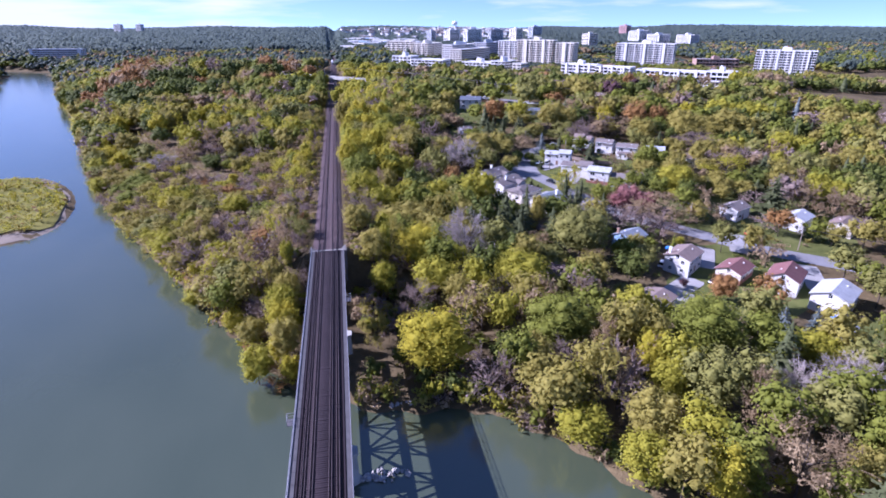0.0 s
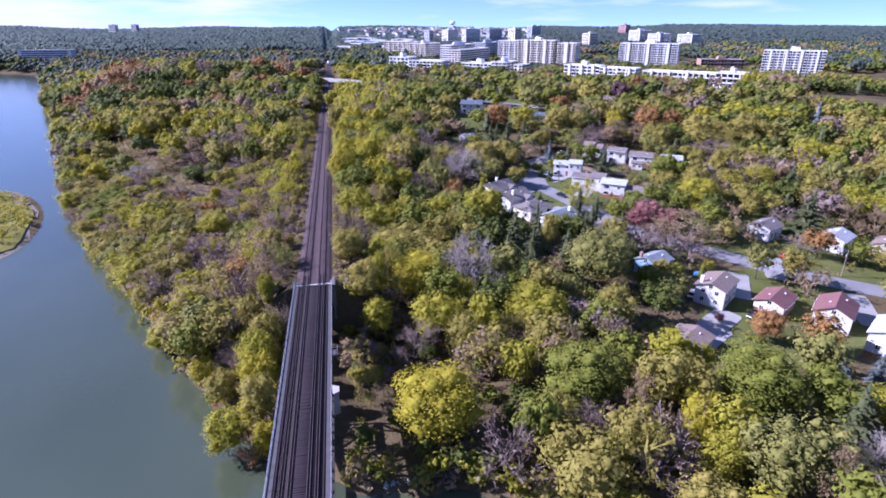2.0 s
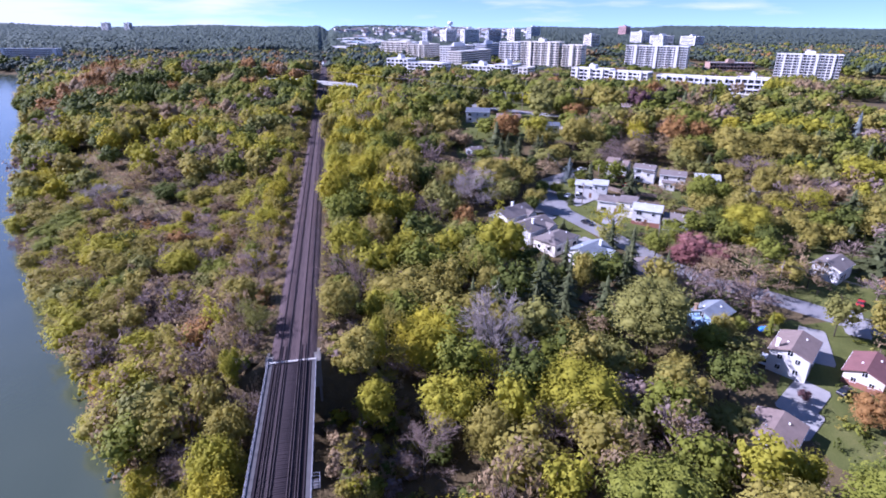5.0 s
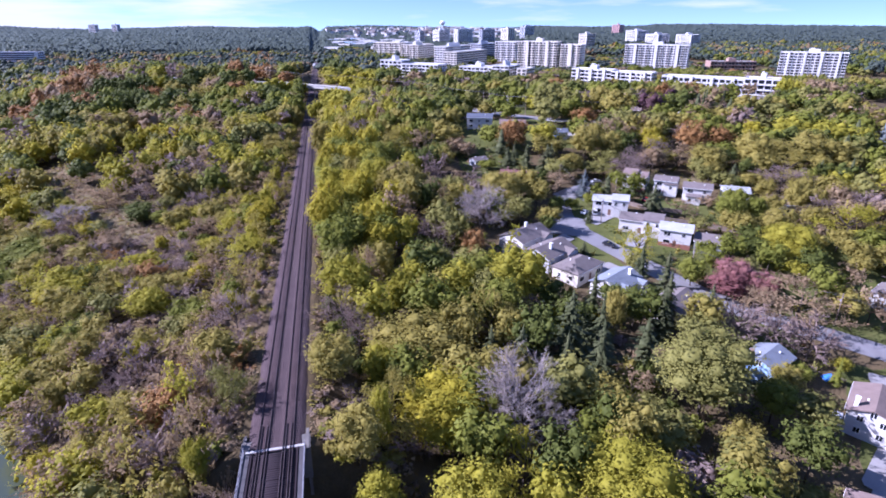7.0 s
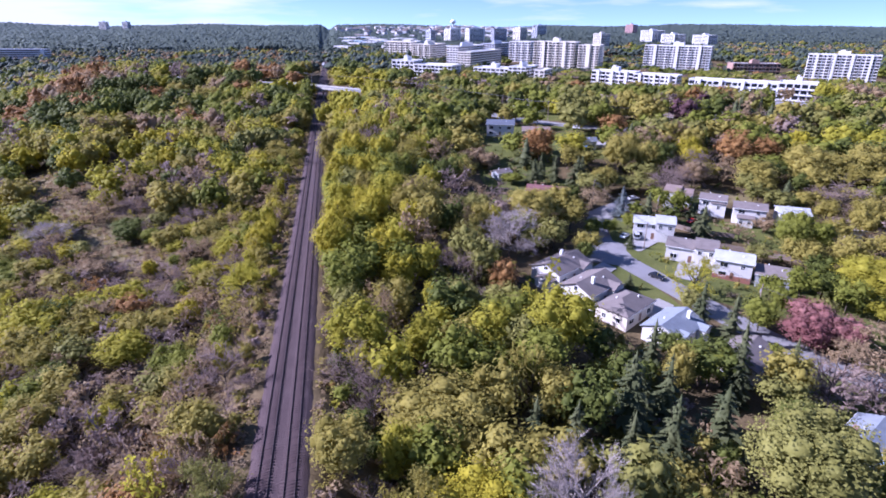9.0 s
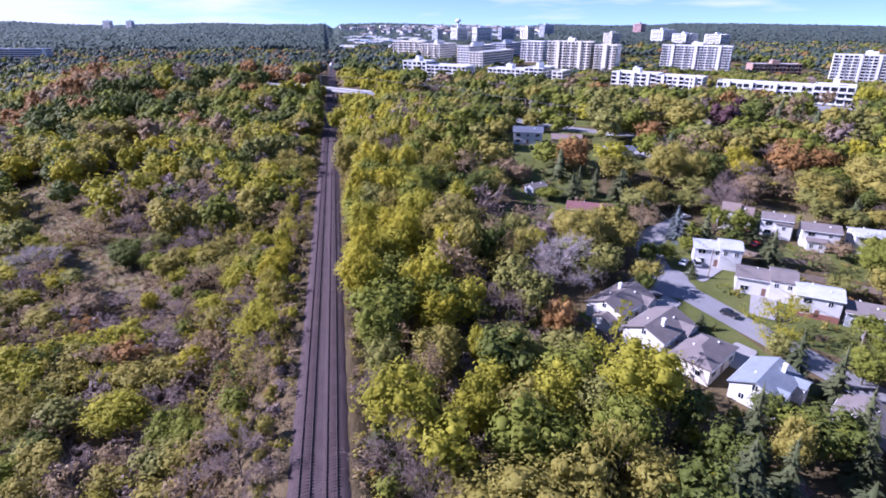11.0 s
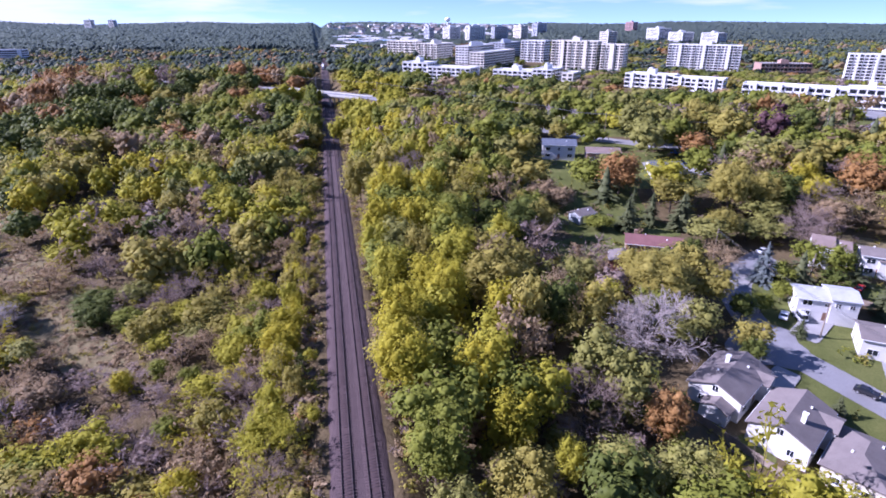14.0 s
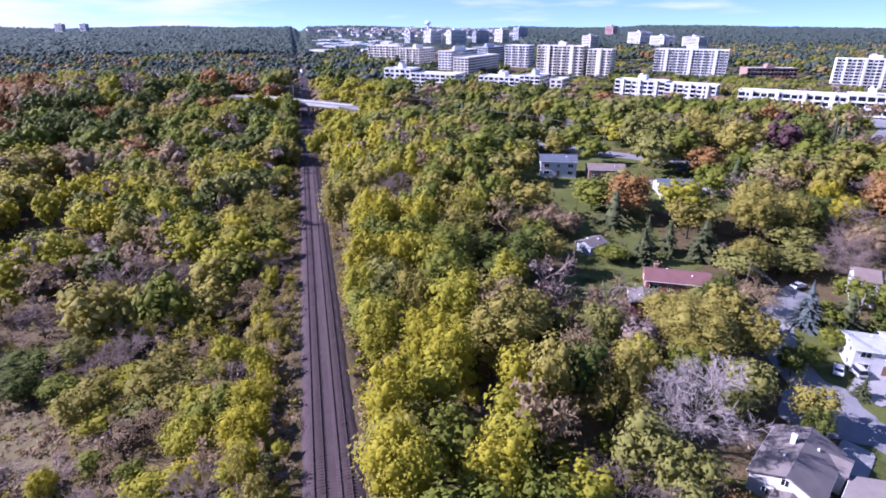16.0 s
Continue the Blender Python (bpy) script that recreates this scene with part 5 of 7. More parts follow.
# ---- overpass, poles and wires ----
def overpass():
    top = tagged(new("road_overpass"), "pale concrete road overpass across the railway cutting", "bridge")
    a, b = Vector((-34, 640, 0)), Vector((31, 570, 0))
    c, ang, L = (a + b) / 2, math.degrees(math.atan2(b.y - a.y, b.x - a.x)), (b - a).length
    top.matrix_world = pose(c.x, c.y, 8.3, 0, 0, ang)
    bm = bmesh.new()
    box(bm, -L / 2, L / 2, -6.2, 6.2, -0.9, -0.1)
    for y in (-4.5, -1.5, 1.5, 4.5):
        box(bm, -L / 2, L / 2, y - 0.3, y + 0.3, -1.9, -0.9)
    part("deck", bm, CONCRETE, top)
    bm = bmesh.new()
    box(bm, -L / 2, L / 2, -4.6, 4.6, -0.1, 0.02)
    part("roadway", bm, ASPHALT, top, "pale asphalt roadway")
    for s in (-1, 1):
        bm = bmesh.new()
        box(bm, -L / 2, L / 2, s * 6.0 - 0.17, s * 6.0 + 0.17, -0.95, 0.75)
        part("parapet", bm, CONCRETE, top)
        bm = bmesh.new()
        beam(bm, (-L / 2, s * 6.0, 1.25), (L / 2, s * 6.0, 1.25), 0.09)
        for k in range(24):
            x = -L / 2 + L * (k + 0.5) / 24
            beam(bm, (x, s * 6.0, 0.7), (x, s * 6.0, 1.25), 0.08)
        part("railing", bm, GALV, top)
    for x in (-15, 15):
        bm = bmesh.new()
        for y in (-4.5, 0, 4.5):
            box(bm, x - 0.45, x + 0.45, y - 0.45, y + 0.45, -11, -1.9)
        box(bm, x - 0.6, x + 0.6, -6, 6, -2.7, -1.9)
        part("pier", bm, CONCRETE, top)
    for s in (-1, 1):
        bm = bmesh.new()
        box(bm, s * L / 2 - 1.2, s * L / 2 + 1.2, -6.3, 6.3, -6, -0.9)
        part("abutment", bm, CONCRETE, top)


overpass()


def pole(x, y, h, arm=True, lamp=False, z=None):
    top = tagged(new("street_lamp" if lamp else "utility_pole"), "tall grey street lamp with a curved arm" if lamp else "weathered wooden utility pole with a crossarm", "street lamp" if lamp else "utility pole", "poles along the roads")
    top.matrix_world = pose(x, y, ground_z(x, y) if z is None else z, 0, 0, 40)
    bm = bmesh.new()
    tube(bm, [(0, 0, -0.5), (0, 0, h * 0.5), (0, 0, h)], [0.17, 0.14, 0.10], 8)
    part("mast", bm, GALV if lamp else WOOD, top)
    bm = bmesh.new()
    if lamp:
        tube(bm, [(0, 0, h - 0.1), (0.4, 0, h + 0.7), (1.2, 0, h + 1.0), (2.2, 0, h + 0.95)], [0.08, 0.07, 0.06, 0.05], 6)
        part("arm", bm, GALV, top)
        bm = bmesh.new()
        box(bm, 2.1, 2.9, -0.16, 0.16, h + 0.84, h + 1.0)
        part("lamp_head", bm, GALV, top)
    else:
        box(bm, -1.2, 1.2, -0.06, 0.06, h - 0.9, h - 0.74)
        part("crossarm", bm, WOOD, top)
        bm = bmesh.new()
        tube(bm, [(0.25, 0.15, h - 2.4), (0.25, 0.15, h - 1.5)], [0.22, 0.22], 8)
        part("transformer", bm, GALV, top)
    return Vector((x, y, (ground_z(x, y) if z is None else z) + h - 0.75))


def wires(ends, n=3, gap=0.9, sag=1.2, label="sagging black overhead wires between poles"):
    top = tagged(new("overhead_wires"), label, "wires")
    for k in range(n):
        cu = bpy.data.curves.new("wire", "CURVE")
        cu.dimensions, cu.bevel_depth, cu.bevel_resolution = "3D", 0.035, 0
        pts = []
        for a, b in zip(ends, ends[1:]):
            side = (b - a).cross(Vector((0, 0, 1))).normalized() * gap * (k - (n - 1) / 2)
            for j in range(9):
                t = j / 8
                p = a.lerp(b, t) + side
                p.z -= sag * 4 * t * (1 - t)
                pts.append(p)
        sp = cu.splines.new("POLY")
        sp.points.add(len(pts) - 1)
        for q, p in zip(sp.points, pts):
            q.co = (*p, 1)
        cu.materials.append(WIRE)
        ob = new("wire", cu)
        ob.parent = top


line = [pole(-95, 720, 13), pole(-35, 655, 13), pole(40, 588, 13), pole(83, 505, 12), pole(116, 445, 12), pole(134, 413, 12), pole(155, 392, 12), pole(190, 379, 12), pole(235, 384, 12)]
wires(line, 4, 0.7, 1.0)
pole(-4, 622, 9.0, lamp=True, z=8.2)
line = [pole(102, 285, 9), pole(101.5, 247, 9), pole(110.5, 208, 9), pole(131.5, 178, 9), pole(157, 152, 9), pole(186, 133, 9)]
wires(line, 2, 0.6, 0.7)
pole(118, 268, 8.5)


# ---- cars ----
def car_model(paint, label, van=False):
    top = tagged(new("car"), label, "car", "parked cars")
    h = 1.9 if van else 1.45
    side = [(-2.15, 0.35), (-2.2, 0.75), (-2.05, 0.95), (-1.55 if not van else -2.1, 1.0), (1.0, 0.98), (1.95, 0.85), (2.15, 0.6), (2.15, 0.35)]
    bm = bmesh.new()
    solid(bm, [(x, -0.88, z) for x, z in side], [(x, 0.88, z) for x, z in side])
    part("body", bm, paint, top)
    cab = [(-1.75 if not van else -2.1, 0.96), (-1.2 if not van else -2.0, h), (0.15 if not van else 0.6, h), (1.0 if not van else 1.35, 0.96)]
    bm = bmesh.new()
    solid(bm, [(x, -0.78 if z < 1 else -0.66, z) for x, z in cab], [(x, 0.78 if z < 1 else 0.66, z) for x, z in cab])
    part("cabin_glass", bm, GLASS, top)
    bm = bmesh.new()
    box(bm, cab[1][0], cab[2][0], -0.67, 0.67, h - 0.04, h + 0.03)
    part("roof", bm, paint, top)
    for x in (-1.35, 1.35):
        for y in (-0.86, 0.86):
            bm = bmesh.new()
            tube(bm, [(x, y - 0.11, 0.33), (x, y + 0.11, 0.33)], [0.33, 0.33], 12)
            wheel = part("wheel", bm, RUBBER, top)
            bm = bmesh.new()
            tube(bm, [(x, y - 0.12, 0.33), (x, y + 0.12, 0.33)], [0.19, 0.19], 10)
            part("rim", bm, GALV, wheel)
    for y in (-0.62, 0.62):
        bm = bmesh.new()
        box(bm, 2.12, 2.18, y - 0.18, y + 0.18, 0.6, 0.74)
        part("headlight", bm, LAMP_LENS, top)
    return top


CARS = {}
for kind, x, y, yaw, van in (("white", 99.5, 255.5, 40, False), ("silver", 102.8, 254.3, 70, True), ("red", 128.5, 262.5, 30, False), ("black", 95.6, 229.6, -60, False), ("blue", 147.5, 373.5, 5, False), ("white", 140.0, 385.5, -40, False),
                             ("blue", 143.5, 361.0, 20, False), ("red", 148.5, 166.5, 35, False), ("black", 113.5, 136.5, 20, False), ("white", 118.0, 430.0, -58, False), ("white", 302.0, 470.0, 40, False), ("silver", 309.0, 462.0, 40, False), ("black", 316.0, 455.0, 40, False),
                             ("white", 103.5, 149.5, 40, True), ("blue", 136.0, 222.0, 40, False), ("silver", 118.5, 285.0, 10, False), ("black", 94.5, 295.0, 60, False)):
    m = pose(x, y, ground_z(x, y) + 0.17, 0, 0, yaw)
    if (kind, van) in CARS:
        copy_thing(CARS[kind, van], m)
    else:
        CARS[kind, van] = car_model(PAINTS[kind], f"{kind} {'van' if van else 'car'} parked by the road", van)
        CARS[kind, van].matrix_world = m


def train():
    top = tagged(new("train_car"), "white passenger train car on the track beyond the overpass", "train")
    y = 930.0
    top.matrix_world = pose(track_x(y) + TRACKS[0], y, 0.1, 0, 0, 90 - TRACK_YAW)
    for k in range(2):
        bm = bmesh.new()
        o = k * 26.0
        ring = [(-1.5, 1.0), (1.5, 1.0), (1.5, 3.4), (1.0, 4.1), (-1.0, 4.1), (-1.5, 3.4)]
        solid(bm, [(o - 12.5, a, b) for a, b in ring], [(o + 12.5, a, b) for a, b in ring])
        part("carriage", bm, PAINTS["white"], top)
        bm = bmesh.new()
        box(bm, o - 11.5, o + 11.5, -1.54, 1.54, 2.1, 2.9)
        part("window_strip", bm, GLASS, top)
        for s in (-8.5, 8.5):
            bm = bmesh.new()
            box(bm, o + s - 1.6, o + s + 1.6, -1.2, 1.2, -0.02, 1.0)
            part("bogie", bm, STEEL, top)


train()


# ---- yards: fences, pool, tarpaulin ----
def fence(points, h=1.6):
    top = tagged(new("fence"), "weathered grey board fence along a garden", "fence")
    for (ax, ay), (bx, by) in zip(points, points[1:]):
        n = max(1, int(math.hypot(bx - ax, by - ay) / 2.4))
        for k in range(n):
            p, q = (ax + (bx - ax) * k / n, ay + (by - ay) * k / n), (ax + (bx - ax) * (k + 1) / n, ay + (by - ay) * (k + 1) / n)
            bm = bmesh.new()
            z = ground_z(*p)
            beam(bm, (p[0], p[1], z - 0.3), (p[0], p[1], z + h + 0.15), 0.12)
            part("post", bm, WOOD, top)
            bm = bmesh.new()
            beam(bm, (p[0], p[1], z + h / 2), (q[0], q[1], ground_z(*q) + h / 2), 0.05, h)
            part("board_panel", bm, WOOD, top)


fence([(58, 232), (62, 222), (67, 211)])
fence([(58, 232), (52, 240)])
fence([(124, 245), (136, 237), (146, 229)])
fence([(118, 262), (124, 255), (135, 249)])
for x, y, s in ((79.0, 217.0, 1.3), (134.5, 112.5, 2.0), (113.0, 161.0, 1.6)):
    bm = bmesh.new()
    z = ground_z(x, y)
    solid(bm, [(x - s, y - s * 0.6, z), (x + s, y - s * 0.7, z), (x + s * 0.9, y + s * 0.6, z), (x - s * 0.8, y + s * 0.7, z)], [(x - s * 0.7, y - s * 0.3, z + 0.7), (x + s * 0.6, y - s * 0.4, z + 0.8), (x + s * 0.5, y + s * 0.3, z + 0.75), (x - s * 0.5, y + s * 0.4, z + 0.6)])
    tagged(new("tarpaulin", mesh_of("tarpaulin", bm, TARP)), "bright blue tarpaulin over a heap in a yard", "tarpaulin")


# ---- trees: those that stand out ----
T = tree
T("spruce", 88, 186, 16, 3.8, "conifer")
T("spruce", 97, 182, 14, 3.6, "conifer")
T("olive", -13.6, 117, 14, 4.2)
T("yellow", -14.6, 123.5, 14.5, 4.4)
T("lime", -15.5, 131, 14.5, 4.8)
T("olive", -14.4, 139, 14, 4.4)
T("twig", -13, 145, 13, 4.2, "sparse")
T("lime", -20, 112, 13, 4.4)
T("yellow", 20.1, 107.6, 17, 9.2)
T("lime", 50.5, 136.1, 17, 9.6)
T("green", 51.1, 110.6, 17, 9.2)
T("olive", 41.8, 102.1, 13, 4.3)
T("twig", 48.6, 100.3, 12, 4.6, "sparse")
T("lime", 45.5, 89.9, 12, 4.9)
T("lime", 43.5, 79.2, 10, 5.8)
T("yellow", 65.8, 92.7, 17, 4.1)
T("brown", 58.4, 100.7, 15, 3.3, "sparse")
T("green", 83.2, 100, 18, 9.6)
T("willow", 72.8, 82.7, 17, 7.6)
T("lime", 65.1, 85.2, 13, 4.4)
T("olive", 56.9, 76.9, 13, 6)
T("lime", 50.5, 67.5, 12, 5.5)
T("yellow", 58.9, 60, 15, 4.9)
T("brown", 74.2, 59.5, 15, 7.7, "sparse")
T("brown", 78.2, 74.9, 15, 3.7, "sparse")
T("lime", 83.3, 74.1, 10, 2.4)
T("pale_twig", 90.7, 78.6, 13, 4.1, "sparse")
T("pale_twig", 102.7, 77, 13, 6.5, "sparse")
T("lime", 106.1, 90.5, 12, 6.2)
T("olive", 84.7, 57.3, 12, 4.5)
T("green", 77.1, 55.2, 12, 4)
T("olive", 75.5, 142.9, 12, 4.3)
T("green", 104.4, 162.1, 5, 4.2)
T("lime", 117.6, 162.2, 4, 2.3)
T("green", 112.9, 159, 7, 1.6, "conifer")
T("brown", 123.2, 181.6, 11, 10.4, "sparse")
T("purple", 102.5, 136, 3.5, 1.5)
T("willow", 80.5, 130.7, 6, 5.8)
T("lime", 80.1, 113, 12, 3.7)
T("olive", 71.6, 106, 13, 5.6)
T("olive", 9.4, 149.2, 12, 4.5)
T("olive", 15.4, 157, 14, 5.4, "sparse")
T("yellow", 24.4, 157, 18, 8.5)
T("lime", 24.8, 139.5, 16, 6.3)
T("lime", 11.6, 143, 14, 4.7)
T("lime", 35.1, 143.8, 15, 5.4, "sparse")
T("olive", 30.9, 131.6, 15, 4.7)
T("twig", 42.7, 130.3, 14, 5.4, "sparse")
T("twig", 7.8, 132.7, 11, 3.9, "sparse")
T("olive", 7.9, 120.3, 10, 3.1, "sparse")
T("twig", 19, 131, 13, 5, "sparse")
T("olive", 6.1, 167.9, 12, 5.2)
T("olive", 23.3, 177.8, 17, 10.9)
T("twig", 8.9, 189.8, 13, 5, "sparse")
T("lime", 14.8, 169.7, 13, 3.7)
T("lime", 13.5, 153.4, 15, 2.4)
T("green", 46.4, 191.5, 16, 6.9)
T("lime", 38.6, 201.9, 16, 6.6)
T("lime", 53.9, 199.7, 20, 8.3)
T("olive", 46.5, 182.7, 14, 4.4)
T("pale_twig", 38, 154.2, 22, 7.6, "sparse")
T("spruce", 60.2, 166.9, 18, 5.2, "conifer")
T("spruce", 58.1, 177.4, 19, 5.9, "conifer")
T("spruce", 43.5, 168.7, 18, 4.3, "conifer")
T("spruce", 38.7, 174.1, 15, 4.1, "conifer")
T("olive", 55.7, 152.9, 15, 4.3)
T("willow", 64.1, 154, 10, 3.9)
T("willow", 77.4, 156.7, 21, 9.9)
T("spruce", 83.5, 181, 16, 3.5, "conifer")
T("spruce", 95.8, 198.7, 14, 3.5, "conifer")
T("olive", 72.5, 184, 15, 3.5)
T("green", 100.8, 190.7, 6, 2.6)
T("dark", 68.8, 164, 10, 3)
T("yellow", 19.3, 236.8, 20, 5.8)
T("yellow", 8.8, 254.1, 20, 6)
T("yellow", 7.2, 239, 19, 6.1)
T("yellow", 22.4, 227.3, 17, 5)
T("green", 9.1, 221.2, 17, 5.7)
T("olive", 19.3, 214.7, 17, 5.9)
T("willow", 9.1, 210.5, 14, 3.9)
T("twig", 6.1, 206.6, 8, 2.5, "sparse")
T("lime", 10, 196.3, 18, 6.6)
T("lime", 24.1, 200.3, 15, 5.3)
T("lime", 29.4, 220.3, 12, 2.8)
T("willow", 36.1, 215.1, 14, 5.8)
T("twig", 37.5, 232.4, 13, 7.2, "sparse")
T("lime", 46.7, 237.7, 12, 2.6)
T("olive", 31.3, 269.6, 18, 7.7)
T("yellow", 17.4, 270.6, 19, 6.2)
T("lime", 9.8, 277, 18, 5.5)
T("lime", 8.2, 293.1, 17, 4.7)
T("yellow", 11.3, 306.8, 18, 5.9)
T("yellow", 19.5, 305.3, 18, 5.7)
T("olive", 18.7, 288.3, 17, 4.8)
T("green", 27.4, 294, 17, 7.1)
T("green", 32.7, 308.5, 17, 7.4)
T("yellow", 15.9, 327.8, 21.2, 7.1)
T("olive", 8.5, 351.4, 18.8, 7.4)
T("lime", 27.1, 366.8, 20, 6.9)
T("twig", 26.3, 351.5, 17.5, 7.2, "sparse")
T("olive", 35.9, 345.5, 18.8, 6)
T("yellow", 27.6, 323.6, 20, 6.4)
T("lime", 44.5, 331.5, 16.2, 7.3)
T("green", 58.2, 346.5, 15, 5.5)
T("lime", 5.1, 452.6, 16.2, 5.8)
T("lime", 13.9, 451.7, 15.2, 5.8)
T("lime", 10.0, 458.0, 16.8, 5.8)
T("yellow", 18.9, 446.8, 17.5, 4.8)
T("twig", 24.8, 410.4, 17.5, 8.4, "sparse")
T("lime", 47.1, 381.3, 16.2, 7.1)
T("green", 64.6, 384.5, 18.8, 10.8)
T("willow", 43, 418, 17.5, 7.8)
T("yellow", 35, 450.6, 16.2, 6.5)
T("green", 29.1, 470.8, 16.2, 6.9)
T("lime", 36.6, 513.6, 16.2, 6.8)
T("lime", 46.8, 512.4, 15.2, 6.8)
T("lime", 42.3, 519.8, 16.8, 6.8)
T("lime", 13.9, 521.4, 16.2, 6.8)
T("lime", 24.1, 520.2, 15.2, 6.8)
T("lime", 19.6, 527.6, 16.8, 6.8)
T("dark", 43.1, 308, 14, 5.2)
T("dark", 51.9, 306.2, 14, 6.7)
T("brown", 64.7, 327.0, 9.0, 5.6)
T("brown", 73.1, 326.0, 8.5, 5.6)
T("brown", 69.4, 332.1, 9.4, 5.6)
T("dark", 44.6, 297, 14, 7.2)
T("green", 78, 308.3, 5, 4.9)
T("willow", 139.3, 395.7, 20.0, 9.5)
T("willow", 153.5, 394.1, 18.8, 9.5)
T("willow", 147.2, 404.4, 20.8, 9.5)
T("green", 148, 377.6, 17.5, 9.2)
T("olive", 184.3, 417.6, 17.5, 6.3)
T("olive", 193.7, 416.5, 16.4, 6.3)
T("olive", 189.5, 423.3, 18.2, 6.3)
T("olive", 178.6, 379.6, 18.8, 11)
T("purple", 197, 376.5, 18.8, 8.2)
T("orange", 238.3, 428.7, 17.5, 7.7)
T("dark", 220.5, 383.4, 16.2, 8.6)
T("spruce", 227.3, 374.8, 17, 8.9, "conifer")
T("orange", 148.7, 362.2, 13.8, 8.7)
T("green", 137.9, 344.6, 13.8, 8)
T("dark", 157.4, 353.5, 12.5, 6.8)
T("orange", 99.2, 334.4, 16.2, 8.7)
T("olive", 124.7, 309.7, 18.0, 7.8)
T("olive", 136.3, 308.4, 16.9, 7.8)
T("olive", 131.2, 316.9, 18.7, 7.8)
T("dark", 141.7, 307.7, 17, 8)
T("yellow", 160.7, 311, 13, 6.3)
T("olive", 171.2, 328, 16.2, 6.5)
T("twig", 183, 321.9, 13, 7.6, "sparse")
T("spruce", 86.6, 306.3, 11, 4.6, "conifer")
T("spruce", 104.1, 304.5, 12, 5.3, "conifer")
T("olive", 110.8, 294.4, 11, 6.6)
T("olive", 70.9, 264, 16, 8.7)
T("willow", 54.1, 271.9, 13, 5.3)
T("lime", 56, 260.8, 13, 4.7)
T("pale_twig", 56.5, 244.4, 18, 8.1, "sparse")
T("olive", 45.2, 250, 14, 5.4, "sparse")
T("blue_spruce", 105.8, 270.7, 12, 4.1, "conifer")
T("green", 95.2, 258.1, 6, 3.2)
T("dark", 78.6, 241.3, 8, 2.9)
T("twig", 137.5, 290.3, 13, 7, "sparse")
T("brown", 98.1, 276.8, 9, 5.2, "sparse")
T("olive", 72, 272.9, 13, 7.1)
T("lime", 99, 217.8, 12, 6.1, "sparse")
T("red", 111.6, 193.5, 10.0, 5.7)
T("red", 120.2, 192.5, 9.4, 5.7)
T("red", 116.4, 198.7, 10.4, 5.7)
T("green", 144.2, 235.6, 13.0, 5.6)
T("green", 152.6, 234.6, 12.2, 5.6)
T("green", 148.9, 240.7, 13.5, 5.6)
T("lime", 144.3, 208.5, 14, 8.9)
T("olive", 176.0, 241.2, 12.0, 5.0)
T("olive", 183.6, 240.3, 11.3, 5.0)
T("olive", 180.2, 245.8, 12.5, 5.0)
T("green", 106.5, 202.3, 10, 4.8)
T("spruce", 123.9, 250.8, 12, 4.9, "conifer")
T("olive", 171.2, 285.1, 15, 9.9)
T("olive", 196.4, 289.4, 16.0, 9.1)
T("olive", 210.0, 287.9, 15.0, 9.1)
T("olive", 204.0, 297.7, 16.6, 9.1)
T("olive", 221.4, 285.6, 16.0, 9.2)
T("olive", 235.2, 284.0, 15.0, 9.2)
T("olive", 229.1, 294.0, 16.6, 9.2)
T("twig", 186.7, 260.5, 12, 9.6, "sparse")
T("twig", 152.9, 306.8, 13, 10.2, "sparse")
T("orange", 181.9, 313.7, 16.0, 8.7)
T("orange", 194.9, 312.2, 15.0, 8.7)
T("orange", 189.1, 321.6, 16.6, 8.7)
T("yellow", 167.4, 325.9, 13, 6.1)
T("twig", 132.8, 287.2, 12, 7.9, "sparse")
T("brown", 148.5, 293.3, 12, 6.7)
T("spruce", 96.8, 309.4, 11, 3.9, "conifer")
T("spruce", 107.5, 307.8, 11, 4.6, "conifer")
T("green", 191.6, 318.6, 17.0, 8.9)
T("green", 205.0, 317.1, 16.0, 8.9)
T("green", 199.0, 326.8, 17.7, 8.9)
T("yellow", 223.4, 322.3, 14, 8.6)
T("lime", 238.4, 315.6, 15.0, 8.2)
T("lime", 250.6, 314.3, 14.1, 8.2)
T("lime", 245.2, 323.1, 15.6, 8.2)
T("lime", 253.3, 304.5, 15.0, 9.2)
T("lime", 267.1, 302.9, 14.1, 9.2)
T("lime", 261.0, 312.9, 15.6, 9.2)
T("blue_spruce", 288.5, 306.9, 18, 7.8, "conifer")
T("lime", 329.8, 421.5, 18.8, 7.3)
T("lime", 340.8, 420.3, 17.7, 7.3)
T("lime", 335.9, 428.2, 19.6, 7.3)
T("olive", 459.6, 483.4, 17.5, 7.8)
T("olive", 471.4, 482.1, 16.4, 7.8)
T("olive", 466.1, 490.6, 18.2, 7.8)
T("olive", 298.8, 288.4, 15.0, 10.3)
T("olive", 314.2, 286.7, 14.1, 10.3)
T("olive", 307.4, 297.8, 15.6, 10.3)
T("lime", 225.8, 243.9, 14.0, 8.0)
T("lime", 237.8, 242.5, 13.2, 8.0)
T("lime", 232.5, 251.2, 14.6, 8.0)
T("lime", 175.7, 218.4, 14, 9.8, "sparse")
T("spruce", 189.1, 212.1, 15, 8.6, "conifer")
T("spruce", 169.8, 181.2, 17, 8, "conifer")
T("lime", 194.6, 186.5, 13.0, 6.2)
T("lime", 203.8, 185.4, 12.2, 6.2)
T("lime", 199.7, 192.1, 13.5, 6.2)
T("willow", 209.9, 213.5, 14.0, 5.9)
T("willow", 218.9, 212.5, 13.2, 5.9)
T("willow", 214.9, 219.0, 14.6, 5.9)
T("olive", 238.9, 214.3, 14.0, 6.4)
T("olive", 248.5, 213.3, 13.2, 6.4)
